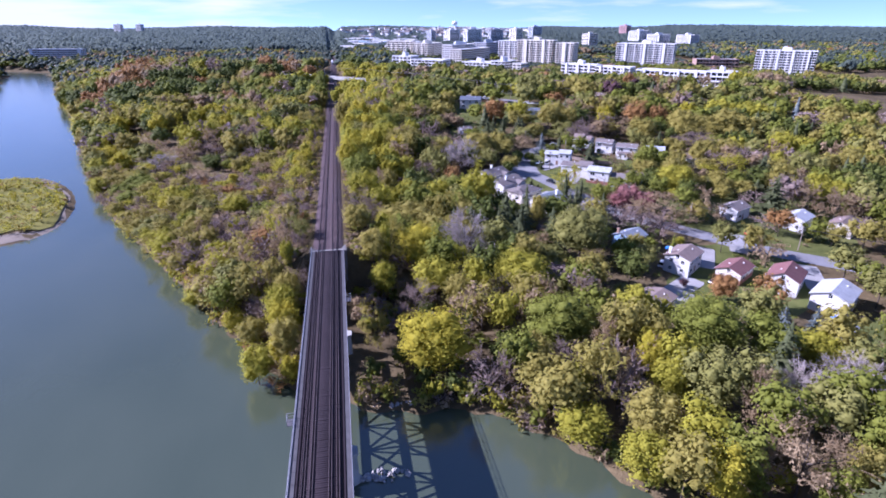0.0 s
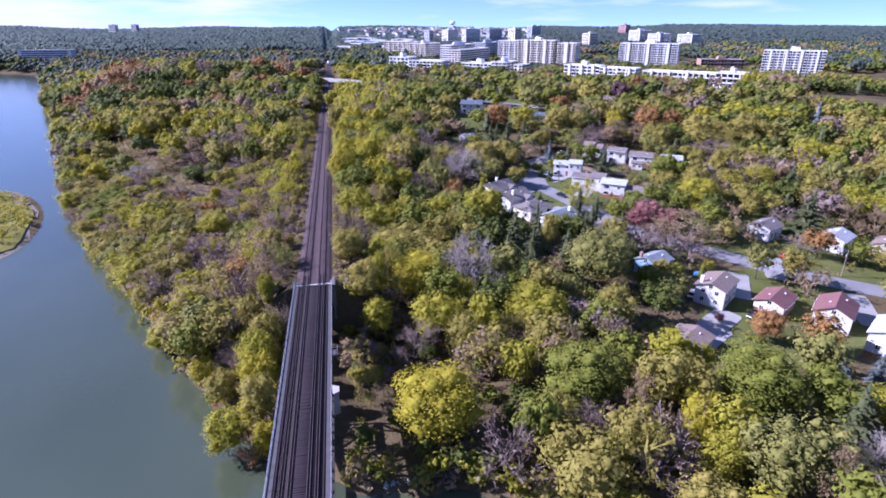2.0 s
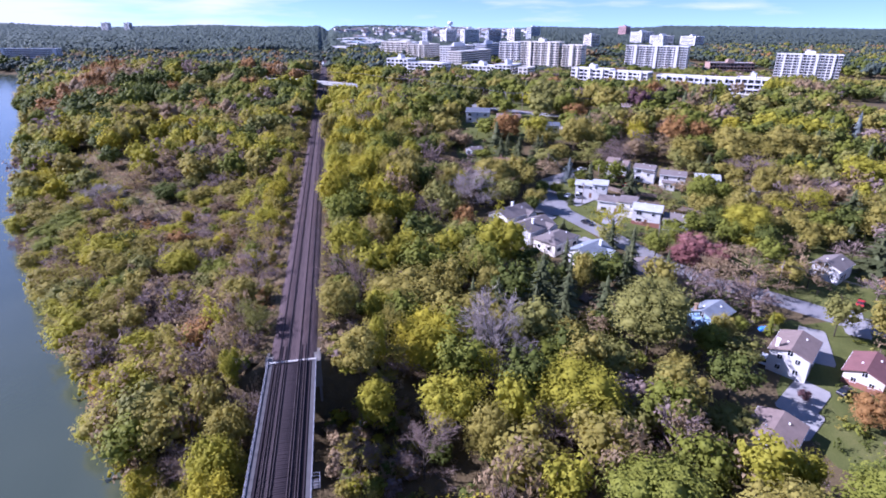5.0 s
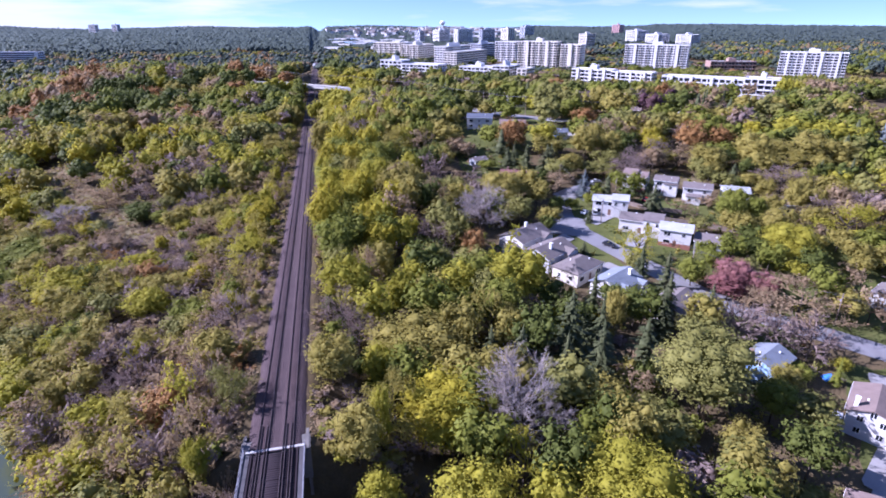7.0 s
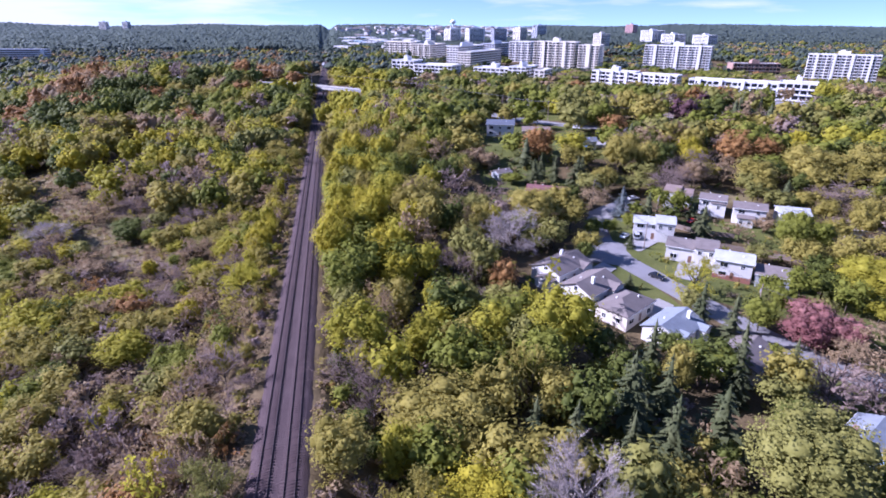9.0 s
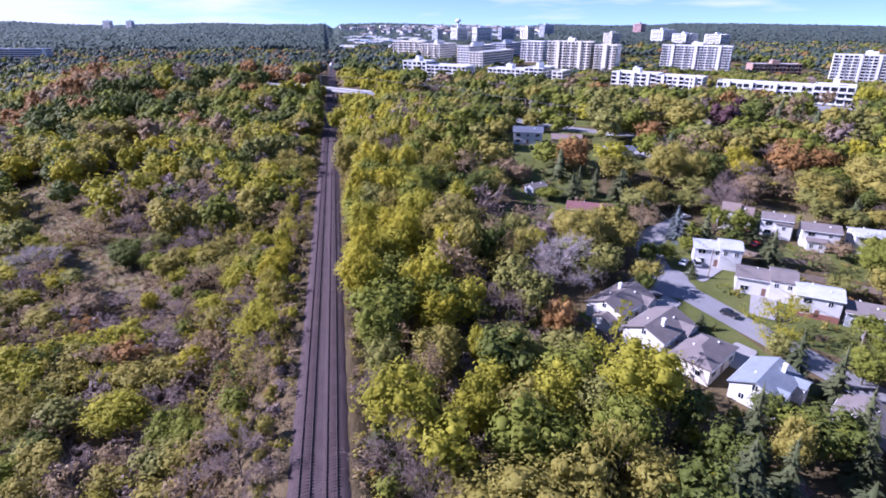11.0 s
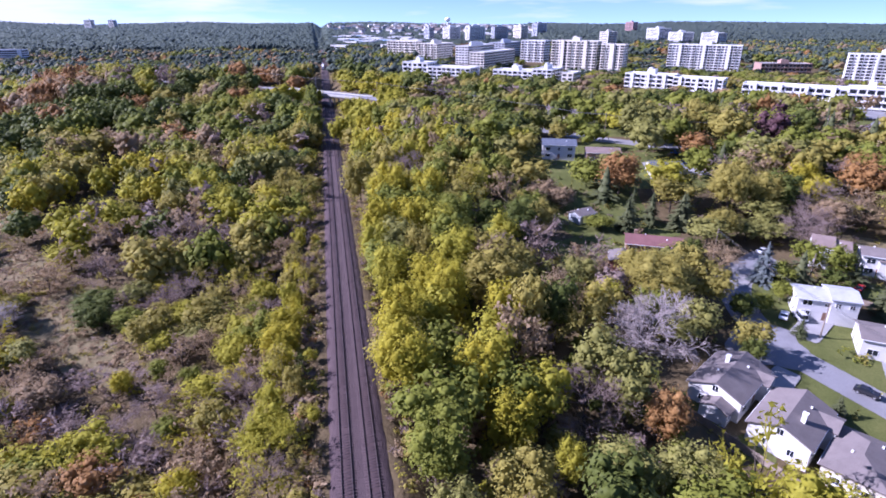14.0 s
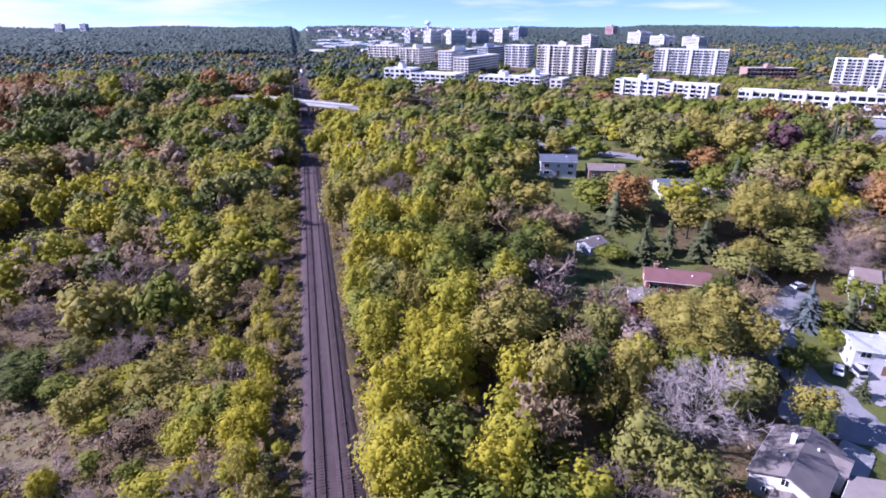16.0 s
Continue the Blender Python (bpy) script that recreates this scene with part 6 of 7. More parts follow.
T("olive", 244.2, 220.2, 14.6, 6.4)
T("olive", 199.7, 273.7, 13, 13.1, "sparse")
T("olive", 284.8, 251.5, 13.0, 6.7)
T("olive", 294.8, 250.4, 12.2, 6.7)
T("olive", 290.4, 257.6, 13.5, 6.7)
T("brown", 359.5, 423.0, 16.2, 9.7)
T("brown", 374.1, 421.4, 15.2, 9.7)
T("brown", 367.6, 431.9, 16.8, 9.7)
T("orange", -176.7, 569.6, 20, 9)
T("orange", -182.0, 608.8, 20.0, 6.8)
T("orange", -171.8, 607.6, 18.8, 6.8)
T("orange", -176.3, 615.0, 20.8, 6.8)
T("orange", -221.7, 685.4, 20.0, 7.4)
T("orange", -210.5, 684.1, 18.8, 7.4)
T("orange", -215.5, 692.2, 20.8, 7.4)
T("orange", -204.3, 702.4, 20.0, 7.7)
T("orange", -192.7, 701.1, 18.8, 7.7)
T("orange", -197.9, 709.5, 20.8, 7.7)
T("lime", -180.3, 712.4, 20.0, 7.8)
T("lime", -168.7, 711.1, 18.8, 7.8)
T("lime", -173.8, 719.6, 20.8, 7.8)
T("green", -157.2, 701.4, 20.0, 7.8)
T("green", -145.5, 700.1, 18.8, 7.8)
T("green", -150.7, 708.6, 20.8, 7.8)
T("dark", -157.9, 531.5, 21.2, 7.6)
T("dark", -146.5, 530.3, 19.9, 7.6)
T("dark", -151.6, 538.5, 22.0, 7.6)
T("dark", -156.0, 588.5, 21.2, 7.8)
T("dark", -144.3, 587.2, 19.9, 7.8)
T("dark", -149.5, 595.6, 22.0, 7.8)
T("dark", -135.8, 509.3, 21.2, 7.6)
T("dark", -124.4, 508.1, 19.9, 7.6)
T("dark", -129.5, 516.3, 22.0, 7.6)
T("dark", -139.3, 596.1, 21.2, 7.7)
T("dark", -127.7, 594.8, 19.9, 7.7)
T("dark", -132.9, 603.2, 22.0, 7.7)
T("dark", -143.8, 489.2, 21.2, 11.2)
T("dark", -125.7, 521.7, 20.0, 7.2)
T("dark", -114.9, 520.5, 18.8, 7.2)
T("dark", -119.7, 528.3, 20.8, 7.2)
T("orange", -118.8, 564.5, 18.8, 9.9)
T("olive", -109.7, 575.5, 17.5, 8)
T("twig", -93.4, 530.4, 16.2, 9.9, "sparse")
T("dark", -105.4, 606.2, 17.5, 6.2)
T("dark", -96.2, 605.1, 16.4, 6.2)
T("dark", -100.3, 611.8, 18.2, 6.2)
T("willow", -103.1, 657.1, 18.8, 7.8)
T("willow", -91.5, 655.8, 17.7, 7.8)
T("willow", -96.6, 664.2, 19.6, 7.8)
T("olive", -82.2, 552.1, 18.8, 7.2)
T("olive", -71.4, 550.9, 17.7, 7.2)
T("olive", -76.2, 558.7, 19.6, 7.2)
T("green", -84, 530.3, 18.8, 9.3)
T("lime", -63.3, 548.9, 17.5, 6.4)
T("lime", -53.7, 547.9, 16.4, 6.4)
T("lime", -58.0, 554.8, 18.2, 6.4)
T("lime", -49.1, 561.9, 17.5, 7.6)
T("lime", -37.7, 560.7, 16.4, 7.6)
T("lime", -42.8, 568.9, 18.2, 7.6)
T("willow", -33.6, 563.4, 16.2, 6.7)
T("willow", -23.6, 562.3, 15.2, 6.7)
T("willow", -28.0, 569.5, 16.8, 6.7)
T("lime", -16.7, 594.0, 13.8, 7.3)
T("lime", -5.7, 592.8, 13.0, 7.3)
T("lime", -10.6, 600.7, 14.4, 7.3)
T("green", -61.7, 485.5, 17.5, 9.4)
T("yellow", -55.6, 486.1, 15, 4.8)
T("willow", -34.1, 483.5, 16.2, 10.2, "sparse")
T("twig", -45.7, 486.1, 16.2, 9, "sparse")
T("green", -83, 455.4, 17.5, 8.4)
T("brown", -77.3, 474.6, 17.5, 7.9)
T("brown", -115.3, 477.2, 15, 9.9, "sparse")
T("brown", -97.7, 460.9, 15, 10.1, "sparse")
T("olive", -122.6, 455, 17.5, 8.6)
T("dark", -130.6, 450.3, 17.5, 8.9)
T("willow", -67.5, 427.8, 17.5, 6.3)
T("green", -59.5, 461.2, 16.2, 7.7)
T("willow", -53.9, 425.2, 15, 7.8, "sparse")
T("twig", -42.6, 426.6, 15, 7.4, "sparse")
T("willow", -29.4, 420.9, 16.2, 8.3, "sparse")
T("yellow", -22.4, 418.4, 15, 6.3)
T("twig", -15.2, 435.3, 15, 8.8, "sparse")
T("yellow", -11.8, 479.3, 18.8, 6)
T("yellow", -104.4, 414.5, 16.2, 8.8)
T("yellow", -99.3, 387.6, 15, 5.5)
T("yellow", -84.6, 403.5, 16.2, 6.0)
T("yellow", -75.6, 402.5, 15.2, 6.0)
T("yellow", -79.6, 409.0, 16.8, 6.0)
T("lime", -87.8, 391.5, 15, 5.7)
T("yellow", -64.3, 376.2, 15, 7)
T("lime", -61, 397.3, 16.2, 7.3)
T("brown", -44.6, 397.8, 15, 6.6, "sparse")
T("yellow", -36.9, 396.1, 15, 6.2)
T("twig", -31.5, 378.8, 13.8, 5.8, "sparse")
T("olive", -18.6, 380.4, 15, 6.3)
T("olive", -25.7, 367.4, 13.8, 7.1)
T("olive", -12.1, 361.2, 13.8, 6.6, "sparse")
T("lime", -38.6, 366.7, 13.8, 5.8)
T("lime", -65.9, 346.2, 13.8, 6.4)
T("lime", -80.7, 351.5, 12.5, 5.4)
T("lime", -78, 328.4, 10, 6.3)
T("twig", -64.5, 316.8, 9, 6.6, "sparse")
T("willow", -78.2, 360.4, 12.5, 5.4)
T("dark", -61.9, 299.7, 7, 6.4)
T("green", -52.2, 290.5, 6, 4.4)
T("willow", -52.8, 301.1, 8, 4.5)
T("twig", -39, 325.9, 15, 8.1, "sparse")
T("olive", -52.8, 327.6, 10, 5.6)
T("twig", -40.3, 295, 11, 5.4, "sparse")
T("olive", -36.1, 305.5, 10, 4.4, "sparse")
T("lime", -20.3, 291.5, 10, 4.7)
T("brown", -25.6, 292.3, 9, 3.6, "sparse")
T("yellow", -13.9, 268.5, 10, 4.6)
T("twig", -13.1, 327.7, 11, 5.9, "sparse")
T("brown", -16, 309.7, 10, 5.9, "sparse")
T("twig", -26.5, 333.8, 13.8, 5, "sparse")
T("lime", -24.7, 266.1, 11, 4.9)
T("yellow", -14.5, 260.7, 11, 4.7)
T("twig", -21.2, 252.8, 10, 5.8, "sparse")
T("lime", -15.6, 235.7, 11, 4.4)
T("twig", -38.4, 255.5, 8, 4.1, "sparse")
T("yellow", -46.6, 264.4, 6, 2.6)
T("green", -33.3, 263.3, 6, 2.7)
T("green", -39.9, 267.4, 6, 2.7)
T("green", -34.7, 248.5, 6, 3)
T("brown", -31.1, 273.7, 8, 3.8, "sparse")
T("olive", -16.3, 179.1, 12, 5)
T("willow", -11.2, 162.1, 8, 3, "sparse")
T("yellow", -21.1, 176.3, 9, 2.5)
T("lime", -30.3, 178.2, 8, 1.7)
T("twig", -36.4, 182, 9, 3.6, "sparse")
T("orange", -25.1, 186.1, 7, 2.2, "sparse")
T("olive", -48.2, 197.1, 11, 5.6)
T("lime", -35.5, 193.3, 10, 3.5)
T("twig", -53.8, 195.8, 9, 3.9, "sparse")
T("olive", -48.6, 185, 10, 4.3)
T("lime", -38.6, 215.9, 11, 6)
T("green", -28.4, 211.2, 10, 5.1)
T("twig", -14, 193.2, 10, 5.2, "sparse")
T("yellow", -66.3, 228.7, 9, 3.7)
T("olive", -55.3, 218.9, 9, 4.1)
T("lime", -14.5, 149.9, 9, 2.3)
T("olive", -31.4, 164.9, 10, 3.5)
T("olive", -36.7, 165.3, 10, 3.5)
T("yellow", -43.5, 166.6, 9, 2.7)
T("twig", -22.3, 160.9, 8, 2.7, "sparse")
T("dark", -60.6, 291.8, 7, 4.8)
T("lime", -267.6, 716.3, 17.5, 7.8)
T("lime", -255.8, 715.0, 16.4, 7.8)
T("lime", -261.1, 723.5, 18.2, 7.8)
T("olive", -235.8, 604.3, 16.2, 7.8)
T("olive", -224.2, 603.0, 15.2, 7.8)
T("olive", -229.3, 611.5, 16.8, 7.8)
T("lime", -182.5, 529.6, 16.2, 6.6)
T("lime", -172.7, 528.5, 15.2, 6.6)
T("lime", -177.0, 535.7, 16.8, 6.6)
T("yellow", -138.1, 433.8, 15, 8.1)
T("dark", -127.8, 422.4, 15.0, 5.9)
T("dark", -119.0, 421.4, 14.1, 5.9)
T("dark", -122.9, 427.8, 15.6, 5.9)
T("yellow", -128.1, 336.8, 12.5, 5.4)
T("yellow", -120.0, 335.9, 11.8, 5.4)
T("yellow", -123.5, 341.8, 13.0, 5.4)
T("green", -94.3, 264.1, 8.0, 6.9)
T("green", -83.9, 262.9, 7.5, 6.9)
T("green", -88.5, 270.4, 8.3, 6.9)
T("lime", -158.0, 403.8, 11.2, 4.7)
T("lime", -151.0, 403.0, 10.5, 4.7)
T("lime", -154.1, 408.1, 11.6, 4.7)
T("olive", -217.3, 536.9, 12.5, 6.8)
T("olive", -207.1, 535.7, 11.8, 6.8)
T("olive", -211.6, 543.1, 13.0, 6.8)
T("olive", -32.1, 175.3, 10, 5)
T("lime", -22.2, 149, 9, 4.3)
T("twig", -21.1, 137.7, 9, 4.5, "sparse")
T("olive", -14.3, 133, 9, 4.4)
T("lime", -38.2, 174.1, 10, 4.9)
T("lime", -42, 154, 8, 3.8)
T("yellow", -28.2, 135.7, 8, 3.4)
T("willow", -12.1, 166.2, 9, 3.8, "sparse")
T("olive", -53.6, 191.8, 10, 5.3)
T("yellow", -15.4, 117.3, 9, 3)
T("green", -23.8, 206, 10, 3.9)
T("lime", -15.8, 201.4, 9, 2.5)
T("yellow", -29.1, 231.4, 9, 4)
T("orange", -21, 224.2, 7, 2.1, "sparse")
T("lime", -59.3, 240, 9, 3.2)
T("dark", -50.6, 211.9, 8, 3.6)
T("lime", -15.3, 229.9, 11, 5.9, "sparse")
T("brown", -60.5, 262.7, 8, 5)
T("willow", -44.9, 232.7, 7, 2.3)
T("orange", -34, 230.5, 7, 1.6)
T("pale_twig", -82.7, 291.1, 10, 7.2, "sparse")
T("olive", -67.1, 258.8, 8, 5.7)
T("twig", -15.4, 225.6, 9, 3.6, "sparse")
T("orange", 108.5, 126, 10, 4.6)
T("brown", 112, 183, 10, 4.6, "sparse")
T("blue_spruce", 115, 110, 7, 2.8, "conifer")
T("blue_spruce", 121, 106, 8, 2.8, "conifer")
T("brown", 182, 178, 14, 5.5, "sparse")
T("brown", 189, 171, 14, 5, "sparse")
T("green", 90, 152, 11, 5)
T("olive", 98, 158, 9, 4)
T("dark", 88, 170, 10, 4.4)
T("spruce", 52, 166, 17, 3.8, "conifer")
T("spruce", 66, 178, 17, 3.8, "conifer")
T("spruce", 70, 190, 16, 3.8, "conifer")
T("spruce", 92, 205, 14, 3.4, "conifer")
T("yellow", 20, 262, 21, 5)
T("orange", 49, 226, 13, 4)
T("twig", 12, 182, 13, 4.6, "sparse")
T("dark", 78, 195, 9, 4)
T("olive", 152, 222, 14, 6.5)
T("willow", 82, 276, 11, 5)
T("dark", 88, 279, 10, 4.6)
T("willow", 45, 214, 13, 5.6)
T("green", 104, 262, 6, 3)
T("spruce", 92, 313, 11, 3, "conifer")
T("purple", 236, 416, 15, 6.5)
T("spruce", 254, 403, 16, 4.4, "conifer")
T("spruce", 262, 397, 17, 4.4, "conifer")
T("spruce", 247, 396, 15, 4, "conifer")
T("green", -86, 250, 8, 6.5)
T("yellow", -116, 316, 10, 5.5)
T("orange", -15.5, 110, 7, 2.8, "sparse")
T("olive", -23, 128, 9, 3.6)
T("yellow", -12.5, 110, 9, 2.6)
T("brown", 15, 205, 17, 4.6, "sparse")
T("brown", 45, 262, 15, 5.5, "sparse")
T("dark", 93, 283, 9, 3.5)
T("spruce", 97.5, 248.5, 5, 2, "conifer")
T("spruce", 85, 226, 5, 1.8, "conifer")
T("dark", 88.5, 256.5, 8, 3.6)
T("willow", 94, 212, 8, 3.2)
T("green", 118, 208, 8, 3.6)


# ---- trees: the woods ----
def near_line(x, y, pts):
    best = np.full(x.shape, 1e9)
    for (ax, ay), (bx, by) in zip(pts, pts[1:]):
        dx, dy = bx - ax, by - ay
        k = np.clip(((x - ax) * dx + (y - ay) * dy) / (dx * dx + dy * dy), 0, 1)
        best = np.minimum(best, np.hypot(x - ax - k * dx, y - ay - k * dy))
    return best


def free(x, y, r):
    """Where a crown of radius r may stand."""
    ok = river_distance(x, y) > 0.3
    ok &= np.abs(x - track_x(y)) > 5.4 + r * 0.55
    ok &= near_line(x, y, STREET) > 5.5 + r * 0.55
    ok &= near_line(x, y, MAIN) > 6.5 + r * 0.4
    ok &= near_line(x, y, MAIN_WEST) > 6.5 + r * 0.4
    for bx, by, br in BLOCK:
        ok &= np.hypot(x - bx, y - by) > br + r * 0.45
    return ok


def in_view(x, y, back=0.0):
    """The wedge of land that lies ahead of the walk."""
    b = np.degrees(np.arctan2(x, y + 25 + back))
    return (b > -37) & (b < np.where(y < 140, 66, 54)) & (y > -10)


def jitter_grid(x0, x1, y0, y1, step, g):
    X, Y = np.meshgrid(np.arange(x0, x1, step), np.arange(y0, y1, step))
    X = X + np.where((np.arange(X.shape[0]) % 2)[:, None] == 1, step / 2, 0)
    x, y = X.ravel() + g.uniform(-0.42, 0.42, X.size) * step, Y.ravel() + g.uniform(-0.42, 0.42, X.size) * step
    k = in_view(x, y)
    return x[k], y[k]


def drift(x, y, s, seed):
    return np.array([noise.noise(Vector((a * s + seed, b * s - seed, seed * 1.7))) for a, b in zip(x, y)])


def choose(g, n, table):
    names = list(table)
    p = np.array([table[k] for k in names], float)
    return np.array(names, object)[g.choice(len(names), n, p=p / p.sum())]


def choose_drift(g, x, y, s, seed, table, loose=0.3):
    """Kinds in drifts: neighbours in the table stand beside each other on the land."""
    u = drift(x, y, s, seed) + 0.5 * drift(x, y, s * 2.7, seed + 3) + g.normal(0, loose, len(x))
    rank = np.argsort(np.argsort(u)) / max(1, len(u))
    names = list(table)
    cum = np.cumsum([table[k] for k in names])
    return np.array(names, object)[np.searchsorted(cum / cum[-1], rank, side="right").clip(0, len(names) - 1)]


def plant(x, y, h, r, kinds, families):
    for t in zip(x.tolist(), y.tolist(), h.tolist(), r.tolist(), kinds, families):
        TREES.append((*t, False))


def clear_of_taken(x, y, r):
    ok = np.ones(x.shape, bool)
    for tx, ty, tr in TAKEN:
        ok &= np.hypot(x - tx, y - ty) > tr * 0.78 + r * 0.35
    return ok


g = np.random.default_rng(3)
# scrub and young trees between river and railway
x, y = jitter_grid(-190, 0, 100, 318, 5.0, g)
side = track_x(y) - x
k = side > 0
x, y, side = x[k], y[k], side[k]
near_track = np.clip(1 - (side - 8) / 32, 0, 1)
d = drift(x, y, 0.03, 2.3)
low = np.clip((y - 150) / 60, 0, 1)
h = 5.4 + 4.2 * g.random(len(x)) + near_track * 2.4 + 2.0 * d + (1 - low) * 5.5
r = 2.4 + h * 0.19 + g.random(len(x)) * 1.3
r = np.minimum(r, np.maximum(1.5, 1.2 + 0.25 * (side - 6)))
top = 2.2 + 1.0 * np.maximum(side - 6.5 - 0.4 * r, 0)
h = np.clip(h, 1.5, np.maximum(1.5, top - terrain(x, y)))
glade = near_line(x, y, [(-48, 262), (-72, 302), (-108, 352), (-128, 388)])
h = np.where(glade < 10, h * 0.55, h)
k = free(x, y, r) & clear_of_taken(x, y, r) & (d > -0.42) & ((glade > 10) | (g.random(len(x)) < 0.45))
x, y, h, r, d, glade = x[k], y[k], h[k], r[k], d[k], glade[k]
kinds = choose_drift(g, x, y, 0.03, 2.3, {"twig": 6.0, "brown": 4.4, "dry": 0.8, "orange": 0.3, "olive": 7.0, "lime": 3.6, "yellow": 1.2, "willow": 1.2, "green": 0.9, "dark": 0.3}, 0.5)
kinds = np.where((glade < 10) & (g.random(len(x)) < 0.7), choose(g, len(x), {"twig": 3, "brown": 3, "dry": 2}), kinds)
fam = np.where(np.isin(kinds.astype(str), ["twig", "brown", "dry"]) | (g.random(len(x)) < 0.35), "sparse", "round")
plant(x, y, h, r, kinds, fam)
# taller clumped trees where the scrub turns to wood
x, y = jitter_grid(-260, 0, 312, 440, 8.4, g)
side = track_x(y) - x
k = side > 0
x, y, side = x[k], y[k], side[k]
d = drift(x, y, 0.02, 3.3)
h = 11.5 + 4.5 * g.random(len(x)) + 2.5 * d + np.clip((y - 330) / 80, 0, 1) * 4
h = np.clip(h, 2.5, np.maximum(2.5, 2.0 + 0.62 * np.maximum(side - 6, 0) - terrain(x, y)))
r = 3.8 + h * 0.18 + 1.6 * g.random(len(x))
glade = near_line(x, y, [(-72, 302), (-108, 352), (-128, 388)])
k = free(x, y, r) & clear_of_taken(x, y, r) & (d > -0.46) & ((glade > 9) | (g.random(len(x)) < 0.3))
x, y, h, r = x[k], y[k], h[k], r[k]
kinds = choose_drift(g, x, y, 0.022, 2.9, {"twig": 2.0, "brown": 1.6, "olive": 4.6, "lime": 3.8, "yellow": 1.2, "green": 3.0, "willow": 1.6, "dark": 1.6}, 0.4)
plant(x, y, h, r, kinds, np.where(np.isin(kinds.astype(str), ["twig", "brown"]), "sparse", "clump"))
# underbrush in the scrub
x, y = jitter_grid(-150, 60, 70, 400, 4.7, g)
h = 1.2 + 1.8 * g.random(len(x))
r = 1.1 + 0.7 * g.random(len(x))
for mx, my, ma, mb, myaw in MEADOWS:
    u, v = x - mx, y - my
    ca, sa = math.cos(radians(myaw)), math.sin(radians(myaw))
    h = np.where(((u * ca + v * sa) / ma) ** 2 + ((v * ca - u * sa) / mb) ** 2 < 1, 0.3, h)
k = (h > 0.5) & (np.abs(track_x(y) - x) > 5.2 + r * 0.5) & ((y > 150) | (np.abs(track_x(y) - x) < 45)) & (x < 50) & (river_distance(x, y) > 0.8) & (near_line(x, y, [(-129, 236), (-163, 308)]) > 29) & (g.random(len(x)) < 0.86)
x, y, h, r = x[k], y[k], h[k], r[k]
plant(x, y, h, r, choose_drift(g, x, y, 0.04, 6.6, {"dry": 3.0, "brown": 2.6, "olive": 4.0, "lime": 2.0, "orange": 0.25, "twig": 2.2}, 0.5), np.full(len(x), "bush", object))
# verges close to the rails
y = g.uniform(152, 640, 1300)
off = np.where(g.random(1300) < 0.5, -1, 1) * (5.3 + 3.0 * g.random(1300) ** 1.3)
x = track_x(y) + off
h = 0.6 + 1.1 * g.random(1300)
plant(x, y, h, 0.9 + 0.8 * g.random(1300), np.where(off < 0, choose(g, 1300, {"brown": 5, "orange": 0.7, "dry": 2, "olive": 3.4, "lime": 0.8, "twig": 2}), choose(g, 1300, {"dry": 2, "brown": 3, "olive": 5, "lime": 1.5, "orange": 0.3, "twig": 2})), np.full(1300, "bush", object))
y = g.uniform(154, 640, 330)
off = -(7.0 + 2.6 * g.random(330))
x = track_x(y) + off
h = np.clip(0.8 + 3.4 * g.random(330) ** 1.4 - 1.2 * np.clip(8.2 + off, 0, 1), 0.8, 4.2)
plant(x, y, h, 1.0 + 0.8 * g.random(330), choose(g, 330, {"brown": 4, "orange": 1, "twig": 3, "olive": 3, "dry": 1}), np.full(330, "shrub", object))
# tussocks of dry grass in the clearings
for mx, my, ma, mb, myaw in MEADOWS:
    u, v = g.uniform(-1, 1, 80), g.uniform(-1, 1, 80)
    k = u * u + v * v < 1
    u, v = u[k] * ma, v[k] * mb
    ca, sa = math.cos(radians(myaw)), math.sin(radians(myaw))
    x, y = mx + u * ca - v * sa, my + u * sa + v * ca
    plant(x, y, 0.22 + 0.35 * g.random(len(x)) ** 2, 0.9 + 1.2 * g.random(len(x)), choose(g, len(x), {"dry": 6, "brown": 0.6}), np.full(len(x), "bush", object))
    u, v = g.uniform(-1, 1, 36), g.uniform(-1, 1, 36)
    k = u * u + v * v < 1
    u, v = u[k] * ma, v[k] * mb
    x, y = mx + u * ca - v * sa, my + u * sa + v * ca
    plant(x, y, 0.5 + 0.9 * g.random(len(x)), 0.8 + 0.7 * g.random(len(x)), choose(g, len(x), {"dry": 5, "brown": 3, "twig": 2, "olive": 1}), np.full(len(x), "bush", object))
s = g.random(1100)
x, y = np.interp(s, [0, 0.3, 0.75, 1], [-48, -72, -108, -128]), np.interp(s, [0, 0.3, 0.75, 1], [262, 302, 352, 388])
x, y = x + g.uniform(-15, 15, 1100), y + g.uniform(-6, 6, 1100)
plant(x, y, 0.5 + 0.9 * g.random(1100) ** 1.5, 0.8 + 0.9 * g.random(1100), choose_drift(g, x, y, 0.07, 9.4, {"dry": 4, "brown": 3, "twig": 2.4, "olive": 3}, 0.6), np.full(1100, "bush", object))
# understorey of the tall wood
x, y = jitter_grid(3, 74, 44, 330, 5.2, g)
off = x - track_x(y)
h = 3.0 + 4.0 * g.random(len(x))
r = 1.9 + 1.2 * g.random(len(x))
k = (off > 6.0 + r) & (river_distance(x, y) > 0.6) & ((x < 54) | (y < 200)) & (near_line(x, y, STREET) > 7)
for bx, by, br in HOUSES:
    k &= np.hypot(x - bx, y - by) > br + 1.5 + r
x, y, h, r = x[k], y[k], h[k], r[k]
kinds = choose_drift(g, x, y, 0.05, 12.2, {"twig": 2, "brown": 2, "olive": 4, "lime": 1.6, "willow": 1.4, "green": 3, "dark": 2}, 0.4)
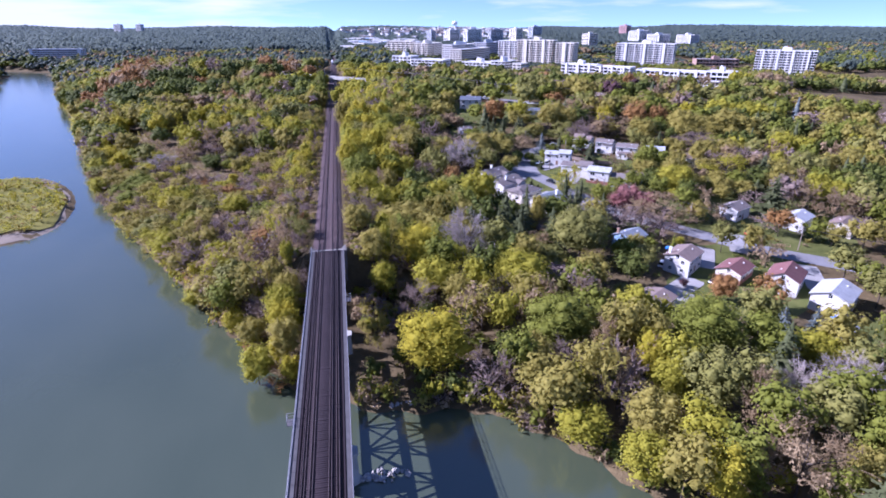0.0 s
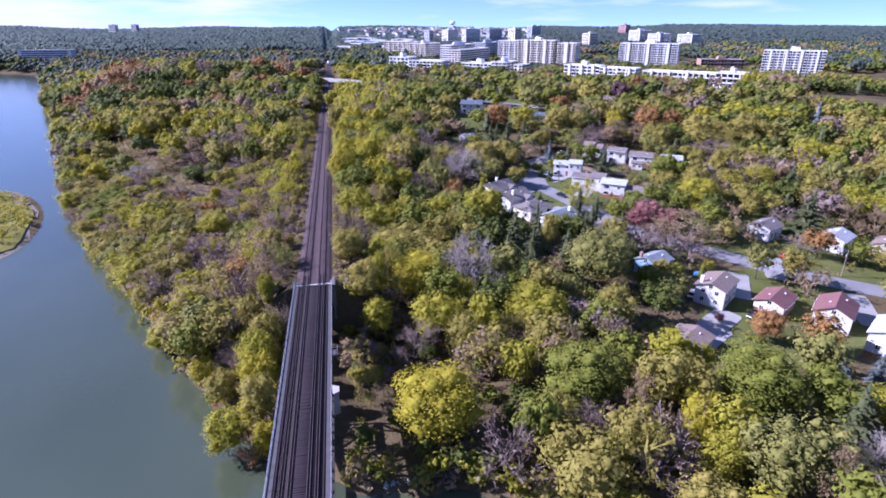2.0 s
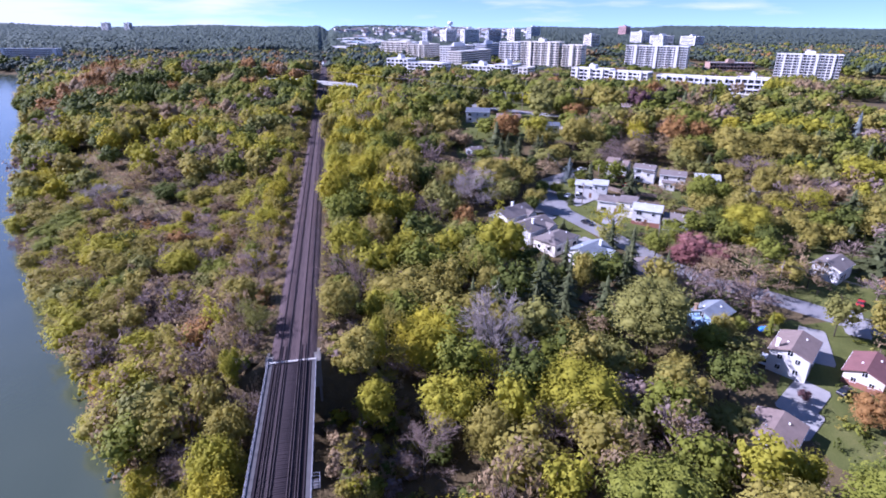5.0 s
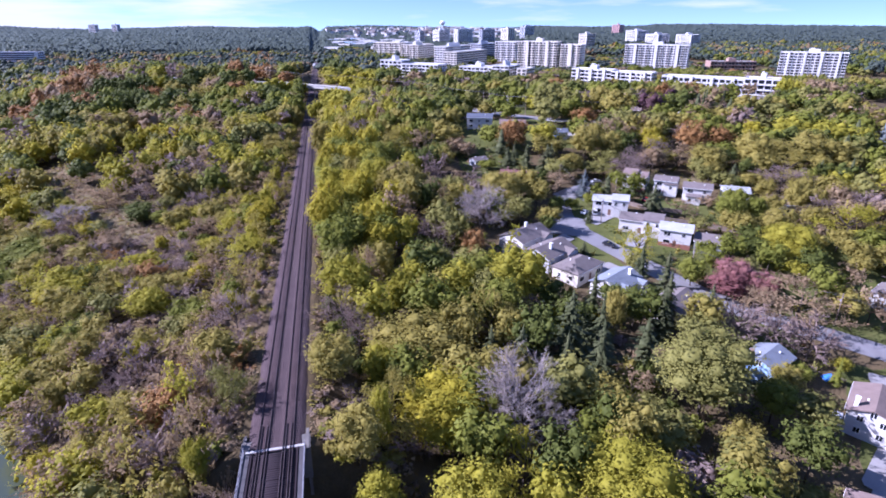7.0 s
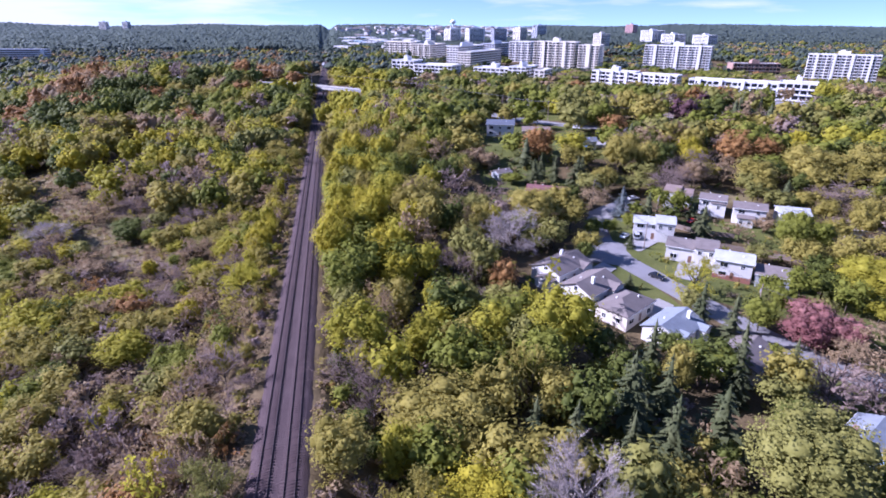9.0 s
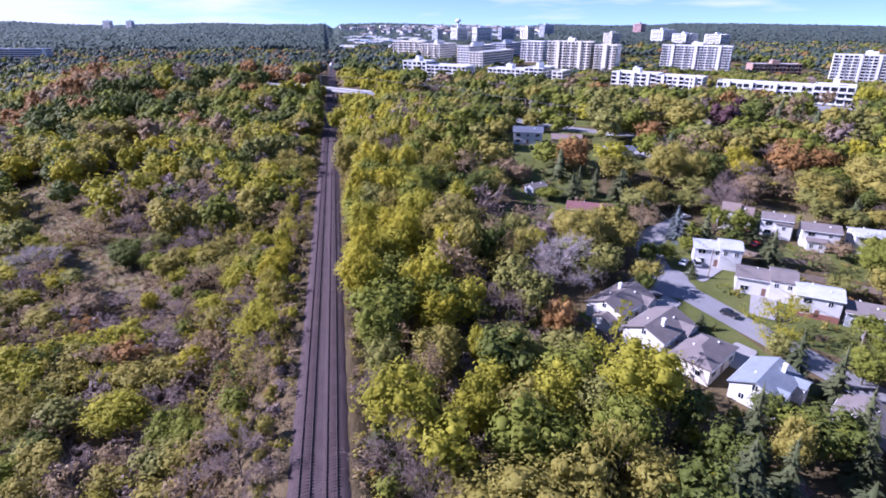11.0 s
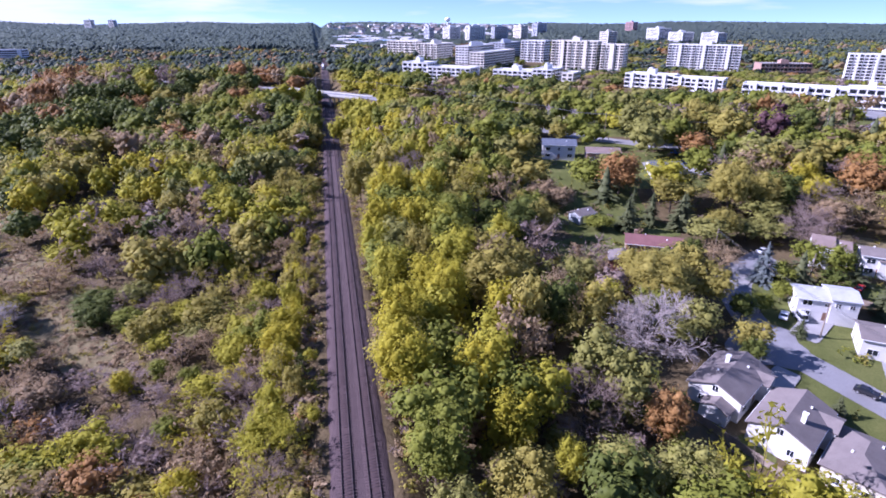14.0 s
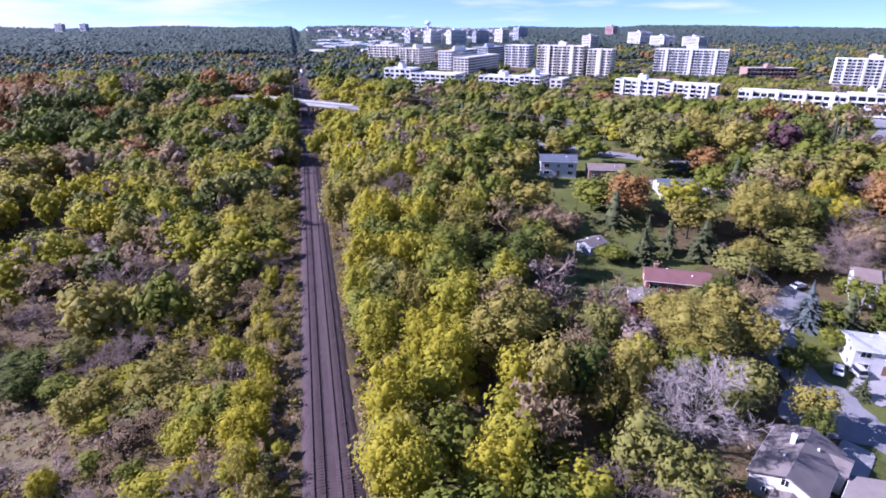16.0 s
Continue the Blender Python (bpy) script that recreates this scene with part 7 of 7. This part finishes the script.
# thinned near the bridge; darker leaf kinds there stand in for deep shade
under = (y < 165) & (x < 62)
stay = ~under | (g.random(len(x)) < 0.6)
x, y, h, r, kinds, under = x[stay], y[stay], h[stay], r[stay], kinds[stay], under[stay]
kinds = np.where(under, choose(g, len(x), {"twig": 4, "dark": 3, "green": 2, "brown": 1}), kinds)
plant(x, y, h, r, kinds, np.where(np.isin(kinds.astype(str), ["twig", "brown"]) & under, "sparse", "shrub"))
# shrubs on the slopes round the abutment
x, y = g.uniform(-24, 18, 260), g.uniform(128, 160, 260)
off = np.abs(x - track_x(y))
k = (off > np.where(y > 150, 7.0, 8.0)) | ((off > 6.2) & (y < 150))
x, y, off = x[k], y[k], off[k]
h = np.clip(1.5 + 3.0 * g.random(len(x)), 1.0, np.maximum(1.2, (off - 6) * 0.9 + np.where(y < 149, 3.0, 0.5)))
plant(x, y, h, 1.4 + 0.9 * g.random(len(x)), choose(g, len(x), {"olive": 4, "lime": 2, "brown": 3, "twig": 2, "dry": 1, "green": 1}), np.full(len(x), "shrub", object))
# thicket that hangs over the river bank
P = np.array([p for p in NEAR_BANK if 20 < p[1] < 700], float)
seg = np.hypot(*np.diff(P, axis=0).T)
at = np.concatenate([[0], np.cumsum(seg)])
s = g.uniform(0, at[-1], 900)
x, y = np.interp(s, at, P[:, 0]), np.interp(s, at, P[:, 1])
x, y = x + g.uniform(-3, 6, 900) * np.where(x > -12, 0.55, 0.9), y + g.uniform(-1, 5, 900)
k = (river_distance(x, y) > -0.6) & (river_distance(x, y) < 6.5) & (np.abs(x - track_x(y)) > 6)
x, y = x[k], y[k]
h = np.where(x > 0, 2.5 + 3.5 * g.random(len(x)), 1.6 + 3.0 * g.random(len(x)))
plant(x, y, h, 1.3 + 0.28 * h, np.where(x > 0, choose(g, len(x), {"olive": 3, "green": 3, "willow": 2, "lime": 2, "brown": 1}), choose(g, len(x), {"lime": 4, "olive": 4, "yellow": 1.4, "brown": 1, "orange": 0.3})), np.full(len(x), "bush", object))
# bushes on the river isle
cx, cy, a, b = ISLE
x, y = jitter_grid(-215, -100, 215, 345, 3.1, g)
k = (np.hypot(x - cx, y - cy) < 72) & (river_distance(x, y) > 3.4)
x, y = x[k], y[k]
h = 1.3 + 1.1 * g.random(len(x)) + 2.0 * g.random(len(x)) * (drift(x, y, 0.06, 5.5) > 0.05)
plant(x, y, h, 1.5 + 0.8 * g.random(len(x)), choose_drift(g, x, y, 0.05, 7.7, {"orange": 0.8, "brown": 0.8, "olive": 4, "lime": 5, "yellow": 4, "green": 2}, 0.5), np.full(len(x), "bush", object))
# tall wood east of the railway, down to the river
x, y = jitter_grid(2, 72, 60, 430, 8.2, g)
off = x - track_x(y)
wood = (off > 7) & ((x < 56) | (y < 128))
x, y, off = x[wood], y[wood], off[wood]
d = drift(x, y, 0.035, 7.1)
h = 15.0 + 4 * g.random(len(x)) + 3 * d - 3.5 * np.clip(1 - (off - 7) / 9, 0, 1)
r = 4.6 + 2.4 * g.random(len(x))
k = free(x, y, r) & clear_of_taken(x, y, r) & ((y > 170) | (g.random(len(x)) < 0.7))
x, y, h, r, d, off = x[k], y[k], h[k], r[k], d[k], off[k]
sunny = (off < 32) & (y > 165)
kinds = np.where(sunny, choose_drift(g, x, y, 0.03, 5.2, {"brown": 0.5, "yellow": 2.4, "lime": 6.0, "olive": 2.4, "willow": 1, "green": 2.4}), choose_drift(g, x, y, 0.03, 8.2, {"twig": 1.8, "brown": 2.0, "yellow": 0.6, "lime": 2.2, "olive": 5.0, "willow": 1.8, "green": 3.6, "dark": 1.6}))
fam = np.where(np.isin(kinds.astype(str), ["twig", "brown"]) | (g.random(len(x)) < 0.08), "sparse", "round")
plant(x, y, h, r, kinds, fam)
# trees of the neighbourhood
x, y = jitter_grid(56, 330, 4, 430, 8.0, g)
d = drift(x, y, 0.028, 4.4)
yard = (x > np.where(y > 236, 84, 60)) & (x < 180) & (y > 196) & (y < 300)
h = np.where(yard, 6.0 + 5.5 * g.random(len(x)), 9.5 + 6 * g.random(len(x)) + 3 * d) + 5 * np.clip((115 - y) / 20, 0, 1)
r = 2.8 + h * 0.17 + g.random(len(x)) * 1.3
grown = (y > 285) & (x > 62)
r = np.where(grown, r * 1.5, r)
h = np.where(grown, h * 1.12, h)
k = free(x, y, r) & clear_of_taken(x, y, r) & ((x > 56) & (y > 128) | (x > 72)) & (g.random(len(x)) < np.where(yard, 0.95, np.where(grown, 0.66, 0.98)))
x, y, h, r, d = x[k], y[k], h[k], r[k], d[k]
kinds = choose_drift(g, x, y, 0.03, 3.7, {"twig": 1.6, "brown": 2.0, "orange": 0.2, "lime": 0.6, "olive": 4.6, "willow": 3.4, "green": 4.8, "dark": 2.6, "spruce": 1.6}, 0.25)
fam = np.where(np.isin(kinds.astype(str), ["spruce", "blue_spruce"]), "conifer", np.where(np.isin(kinds.astype(str), ["twig", "brown"]) & (g.random(len(x)) < 0.75), "sparse", "round"))
plant(x, y, h, r, kinds, fam)
# shrubs and hedges in the gardens
x, y = g.uniform(54, 215, 1500), g.uniform(96, 375, 1500)
h = 1.0 + 2.2 * g.random(1500) ** 1.6
r = 0.9 + 1.1 * g.random(1500)
k = (near_line(x, y, STREET) > 5.2 + r) & (near_line(x, y, MAIN) > 6.5 + r) & (river_distance(x, y) > 2)
for bx, by, br in HOUSES:
    k &= np.hypot(x - bx, y - by) > br + r * 0.3
x, y, h, r = x[k], y[k], h[k], r[k]
plant(x, y, h, r, choose(g, len(x), {"green": 3, "dark": 3, "olive": 3.4, "brown": 2, "twig": 2, "willow": 1, "orange": 0.2}), np.full(len(x), "bush", object))
# older wood further along
x, y = jitter_grid(-420, 620, 436, 720, 13.6, g)
thin = (x > track_x(y)) | (g.random(len(x)) < 0.85)
x, y = x[thin], y[thin]
d = drift(x, y, 0.018, 9.9)
h = 12 + 6 * g.random(len(x)) + 4 * d
r = 6.2 + 3.2 * g.random(len(x))
west = x < track_x(y)
r = np.where(west, r * 1.25, r * 1.1)
h = h + np.where(west, 3.5, np.where(x > 60, -2.0, -1.0))
span = near_line(x, y, [(-110, 705), (-34, 640), (31, 570), (60, 520)])
h = np.where((span < 34) & (x > -16), h * np.clip(span / 34, 0.35, 1), h)
h = np.where((x > 180) & (y > 510), h * 0.6, h)
k = free(x, y, r) & clear_of_taken(x, y, r) & (river_distance(x, y) > 3) & (span > 8 + 0.5 * r) & ~((span < 24) & (y < 607 - 1.06 * x) & (x > -16) & (x < 45))
x, y, h, r, d, west = x[k], y[k], h[k], r[k], d[k], west[k]
kw = choose_drift(g, x, y, 0.012, 9.3, {"orange": 1.0, "brown": 1.2, "dark": 5.0, "green": 3.6, "olive": 3.4, "lime": 1.4, "twig": 0.8}, 0.30)
ke = np.where(x < 60, choose_drift(g, x, y, 0.02, 4.9, {"yellow": 1.4, "lime": 5, "olive": 4, "willow": 1, "green": 3}), choose_drift(g, x, y, 0.02, 1.9, {"twig": 1.4, "brown": 1.2, "orange": 0.1, "lime": 0.3, "olive": 3.0, "willow": 3.6, "green": 5, "dark": 5, "spruce": 1.6}))
# stands of one kind on the slope west of the railway
for sx, sy, sr, table in ((-198, 640, 44, {"orange": 5, "brown": 3, "olive": 1}), (-148, 566, 36, {"dark": 6, "green": 1}), (-238, 664, 40, {"lime": 4, "olive": 3, "green": 2}), (-92, 600, 22, {"lime": 3, "olive": 3, "brown": 2})):
    kw = np.where((np.hypot(x - sx, y - sy) < sr) & (g.random(len(x)) < 0.85), choose(g, len(x), table), kw)
kinds = np.where(west, kw, ke)
fam = np.where(np.isin(kinds.astype(str), ["spruce"]), "conifer", np.where(np.isin(kinds.astype(str), ["twig"]), "sparse", "old"))
plant(x, y, h, r, kinds, fam)
# a dark edge of trees west of the rails before the road bridge
y = np.arange(448, 600, 8.5) + g.uniform(-2, 2, 18)
x = track_x(y) - 10.5 - 2.0 * g.random(18)
plant(x, y, 15 + 4 * g.random(18), 4.6 + 1.0 * g.random(18), choose(g, 18, {"dark": 4, "green": 3, "olive": 2, "brown": 1}), np.full(18, "clump", object))
# woods to the horizon
for y0, y1, step, r0, h0 in ((700, 1000, 16.5, 9.6, 15.0), (1000, 1450, 19, 12.0, 13.0)):
    x, y = jitter_grid(-0.85 * y1, 1.75 * y1, y0, y1, step, g)
    d = drift(x, y, 0.006, 1.1 + step)
    h = h0 * (0.75 + 0.5 * g.random(len(x))) + 2.5 * d
    r = r0 * (0.75 + 0.5 * g.random(len(x)))
    town = (x / y > 0.0) & (x / y < 0.36) & (y > 1150)
    flats = (x > 120) & (x < 700) & (y < 1150)
    h = np.where(town, h * 0.62, np.where(flats, h * 0.42, h))
    k = free(x, y, r * 0.5) & (g.random(len(x)) < np.where(town, 0.5, np.where(flats, 0.45, 1.0)))
    x, y, h, r, d = x[k], y[k], h[k], r[k], d[k]
    # the bluish kind carries painted distance haze and prevails in these woods
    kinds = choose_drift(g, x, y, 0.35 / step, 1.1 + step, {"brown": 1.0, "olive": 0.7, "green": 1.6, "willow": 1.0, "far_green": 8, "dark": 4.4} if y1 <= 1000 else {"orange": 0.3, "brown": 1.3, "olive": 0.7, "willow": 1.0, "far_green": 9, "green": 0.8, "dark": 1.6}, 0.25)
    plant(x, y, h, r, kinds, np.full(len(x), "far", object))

WORDS = {"yellow": "bright yellow autumn", "lime": "yellow-green autumn", "olive": "olive-green", "green": "full green", "dark": "dark green", "orange": "orange-brown autumn", "red": "dusky red autumn", "brown": "brown half-bare", "willow": "pale grey-green",
         "purple": "dark purple-leaved", "spruce": "dark green spruce", "blue_spruce": "blue-grey spruce", "twig": "bare grey-brown", "pale_twig": "bare pale-grey", "dry": "dry brown"}
stuff = []
chosen_trees = sorted((t for t in TREES if t[6]), key=lambda t: t[1] + 0.35 * abs(t[0]))
singles = chosen_trees[:300]
# the farther ones stand in the wood as a whole
for x, y, h, r, kind, fam, chosen in chosen_trees[300:]:
    stuff.append((x, y, h, r, kind, "clump" if fam == "round" else fam, False))
stuff += [t for t in TREES if not t[6]]

cache = {}


pick = random.Random(8)
for x, y, h, r, kind, fam, chosen in singles:
    far = y > 330 or x > 150
    lib = {"round": "single_far" if far else "single_big" if r > 8.4 else "single", "sparse": "bare_pale" if kind == "pale_twig" else "bare_single" if kind == "twig" else "sparse_single", "conifer": "conifer_single"}[fam]
    v = pick.randrange(len(SHAPES[lib]))
    if (lib, v, kind) not in cache:
        V, F, M = SHAPES[lib][v]
        cache[lib, v, kind] = raw_mesh("crown", V, F, [LEAF[kind]])
    w = pick.randrange(len(BOUGHS))
    if ("limb", w) not in cache:
        cache["limb", w] = raw_mesh("trunk", *BOUGHS[w], [BARK])
    word = WORDS[kind] + (" tree" if "spruce" not in kind else " tree with drooping boughs")
    top = tagged(new("tree"), word + (" with a thin twiggy crown" if fam == "sparse" else " with a dense rounded crown" if fam == "round" else " with a narrow crown" if "spruce" not in kind else ""), "tree", "trees of the wood")
    top.matrix_world = pose(x, y, ground_z(x, y) - 0.2, 0, 0, pick.uniform(0, 360)) @ Matrix.Diagonal((r, r, h, 1))
    placed("trunk", cache["limb", w], top, Matrix.Diagonal((1.0, 1.0, 1.0, 1)) if fam != "conifer" else Matrix.Diagonal((0.5, 0.5, 1.1, 1)))
    placed("crown", cache[lib, v, kind], top, Matrix.Identity(4))


def stuff_object(name, items, libs, limbs, label, category):
    """Many trees as one mesh."""
    Vs, Fs, Ms, o = [], [], [], 0
    g2 = np.random.default_rng(len(items))
    groups = {}
    for it in items:
        lib = libs[it[5]]
        if it[5] == "bush" and it[4] == "twig":
            lib = "bare_bush"
        if lib == "sparse_near" and "twig" in it[4]:
            lib = "bare_near"
        groups.setdefault((lib, int(g2.integers(0, len(SHAPES[lib])))), []).append(it)
    for (lib, v), its in groups.items():
        V, F, M = SHAPES[lib][v]
        A = np.array([(i[0], i[1], i[2], i[3]) for i in its])
        Z = terrain(A[:, 0], A[:, 1]) - 0.2
        sp = np.array([SPECIES.index(i[4]) for i in its])
        n = len(its)
        a = g2.uniform(0, 2 * math.pi, n)
        c, s = np.cos(a)[:, None], np.sin(a)[:, None]
        def lay(V, F, idx):
            nonlocal o
            X = (V[None, :, 0] * c - V[None, :, 1] * s) * A[:, 3:4] + A[:, 0:1]
            Y = (V[None, :, 0] * s + V[None, :, 1] * c) * A[:, 3:4] + A[:, 1:2]
            W = V[None, :, 2] * A[:, 2:3] + Z[:, None]
            Vs.append(np.stack([X, Y, W], 2).reshape(-1, 3))
            Fs.append((F[None] + (np.arange(n) * len(V))[:, None, None]).reshape(-1, 3) + o)
            Ms.append(np.repeat(idx, len(F)))
            o += n * len(V)
        lay(V, F, sp)
        if limbs and lib.split("_")[0] != "conifer":
            lay(*FEW_BOUGHS[v % len(FEW_BOUGHS)], np.full(n, len(SPECIES)))
    me = raw_mesh(name, np.concatenate(Vs), np.concatenate(Fs), [LEAF[k] for k in SPECIES] + [BARK], np.concatenate(Ms))
    me.polygons.foreach_set("use_smooth", np.ones(len(me.polygons), bool))
    return tagged(new(name, me), label, category, kind="stuff")


NEAR_LIB = {"round": "near", "sparse": "sparse_near", "conifer": "conifer_near", "bush": "mid", "old": "old", "shrub": "mid", "clump": "clump"}
MID_LIB = {"round": "mid", "sparse": "sparse_mid", "conifer": "conifer_mid", "bush": "mid", "old": "old", "shrub": "mid", "clump": "clump"}
west = [t for t in stuff if t[1] < 330 and t[0] < track_x(t[1]) and t[5] != "bush"]
east = [t for t in stuff if t[1] < 330 and 200 > t[0] >= track_x(t[1]) and t[5] != "bush"]
brush = [t for t in stuff if t[5] == "bush"]
mid = [t for t in stuff if (t[1] >= 330 or t[0] >= 200) and t[5] in ("round", "sparse", "conifer", "old", "clump")]
SHAPES["brush"] = [crown_round(rng, 3, 0, 30, 0.20, 0.0, 0.7, core=0.5, loose=0.5) for _ in range(2)] + [crown_bare(rng, (5, 3, 2), 30, 0.17, 0.022, 0.5) for _ in range(3)]
stuff_object("scrub_wood", west, NEAR_LIB, True, "autumn scrub of olive, yellow and bare grey young trees", "woods")
stuff_object("mixed_wood", east, NEAR_LIB, True, "mixed autumn trees in green, olive and yellow", "woods")
stuff_object("underbrush", brush, {"bush": "brush"}, False, "low brown and olive underbrush", "bushes")
stuff_object("older_wood", mid, MID_LIB, False, "dense autumn wood of dark green, orange and olive crowns", "woods")
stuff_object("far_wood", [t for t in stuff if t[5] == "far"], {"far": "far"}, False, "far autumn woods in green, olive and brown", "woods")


def horizon_wood():
    """The closed canopy of the woods beyond, treetop by treetop, as far as the hills reach."""
    g3 = np.random.default_rng(21)
    ang = np.radians(np.linspace(-40, 56, 1000))
    dist = 1.0 / np.linspace(1 / 1430, 1 / 4880, 110)
    D, A = np.meshgrid(dist, ang, indexing="ij")
    Y = D * (1 + g3.uniform(-0.006, 0.006, D.shape))
    X = Y * np.tan(A + g3.uniform(-0.0007, 0.0007, D.shape))
    low = drift(X[::10, ::10].ravel(), Y[::10, ::10].ravel(), 0.006, 4.1).reshape(X[::10, ::10].shape)
    low = np.repeat(np.repeat(low, 10, 0), 10, 1)[:D.shape[0], :D.shape[1]]
    town = (X / Y > 0.0) & (X / Y < 0.36)
    H = (12.5 + 4.0 * low) * np.where(town, 0.32, 1.0) + g3.normal(0, 1, D.shape) * (1.0 + D / 2600)
    H[0] = -1.0
    H[-1] = -1.0
    Z = terrain(X.ravel(), Y.ravel()) + H.ravel()
    ny, nx = D.shape
    i = (np.arange(ny - 1)[:, None] * nx + np.arange(nx - 1)[None, :]).ravel()
    F = np.concatenate([np.stack([i, i + 1, i + nx + 1], 1), np.stack([i, i + nx + 1, i + nx], 1)])
    # leaf colour with the distance haze mixed in
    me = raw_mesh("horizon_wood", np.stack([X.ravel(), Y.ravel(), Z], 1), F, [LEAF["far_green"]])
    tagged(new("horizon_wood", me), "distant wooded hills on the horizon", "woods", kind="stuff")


horizon_wood()
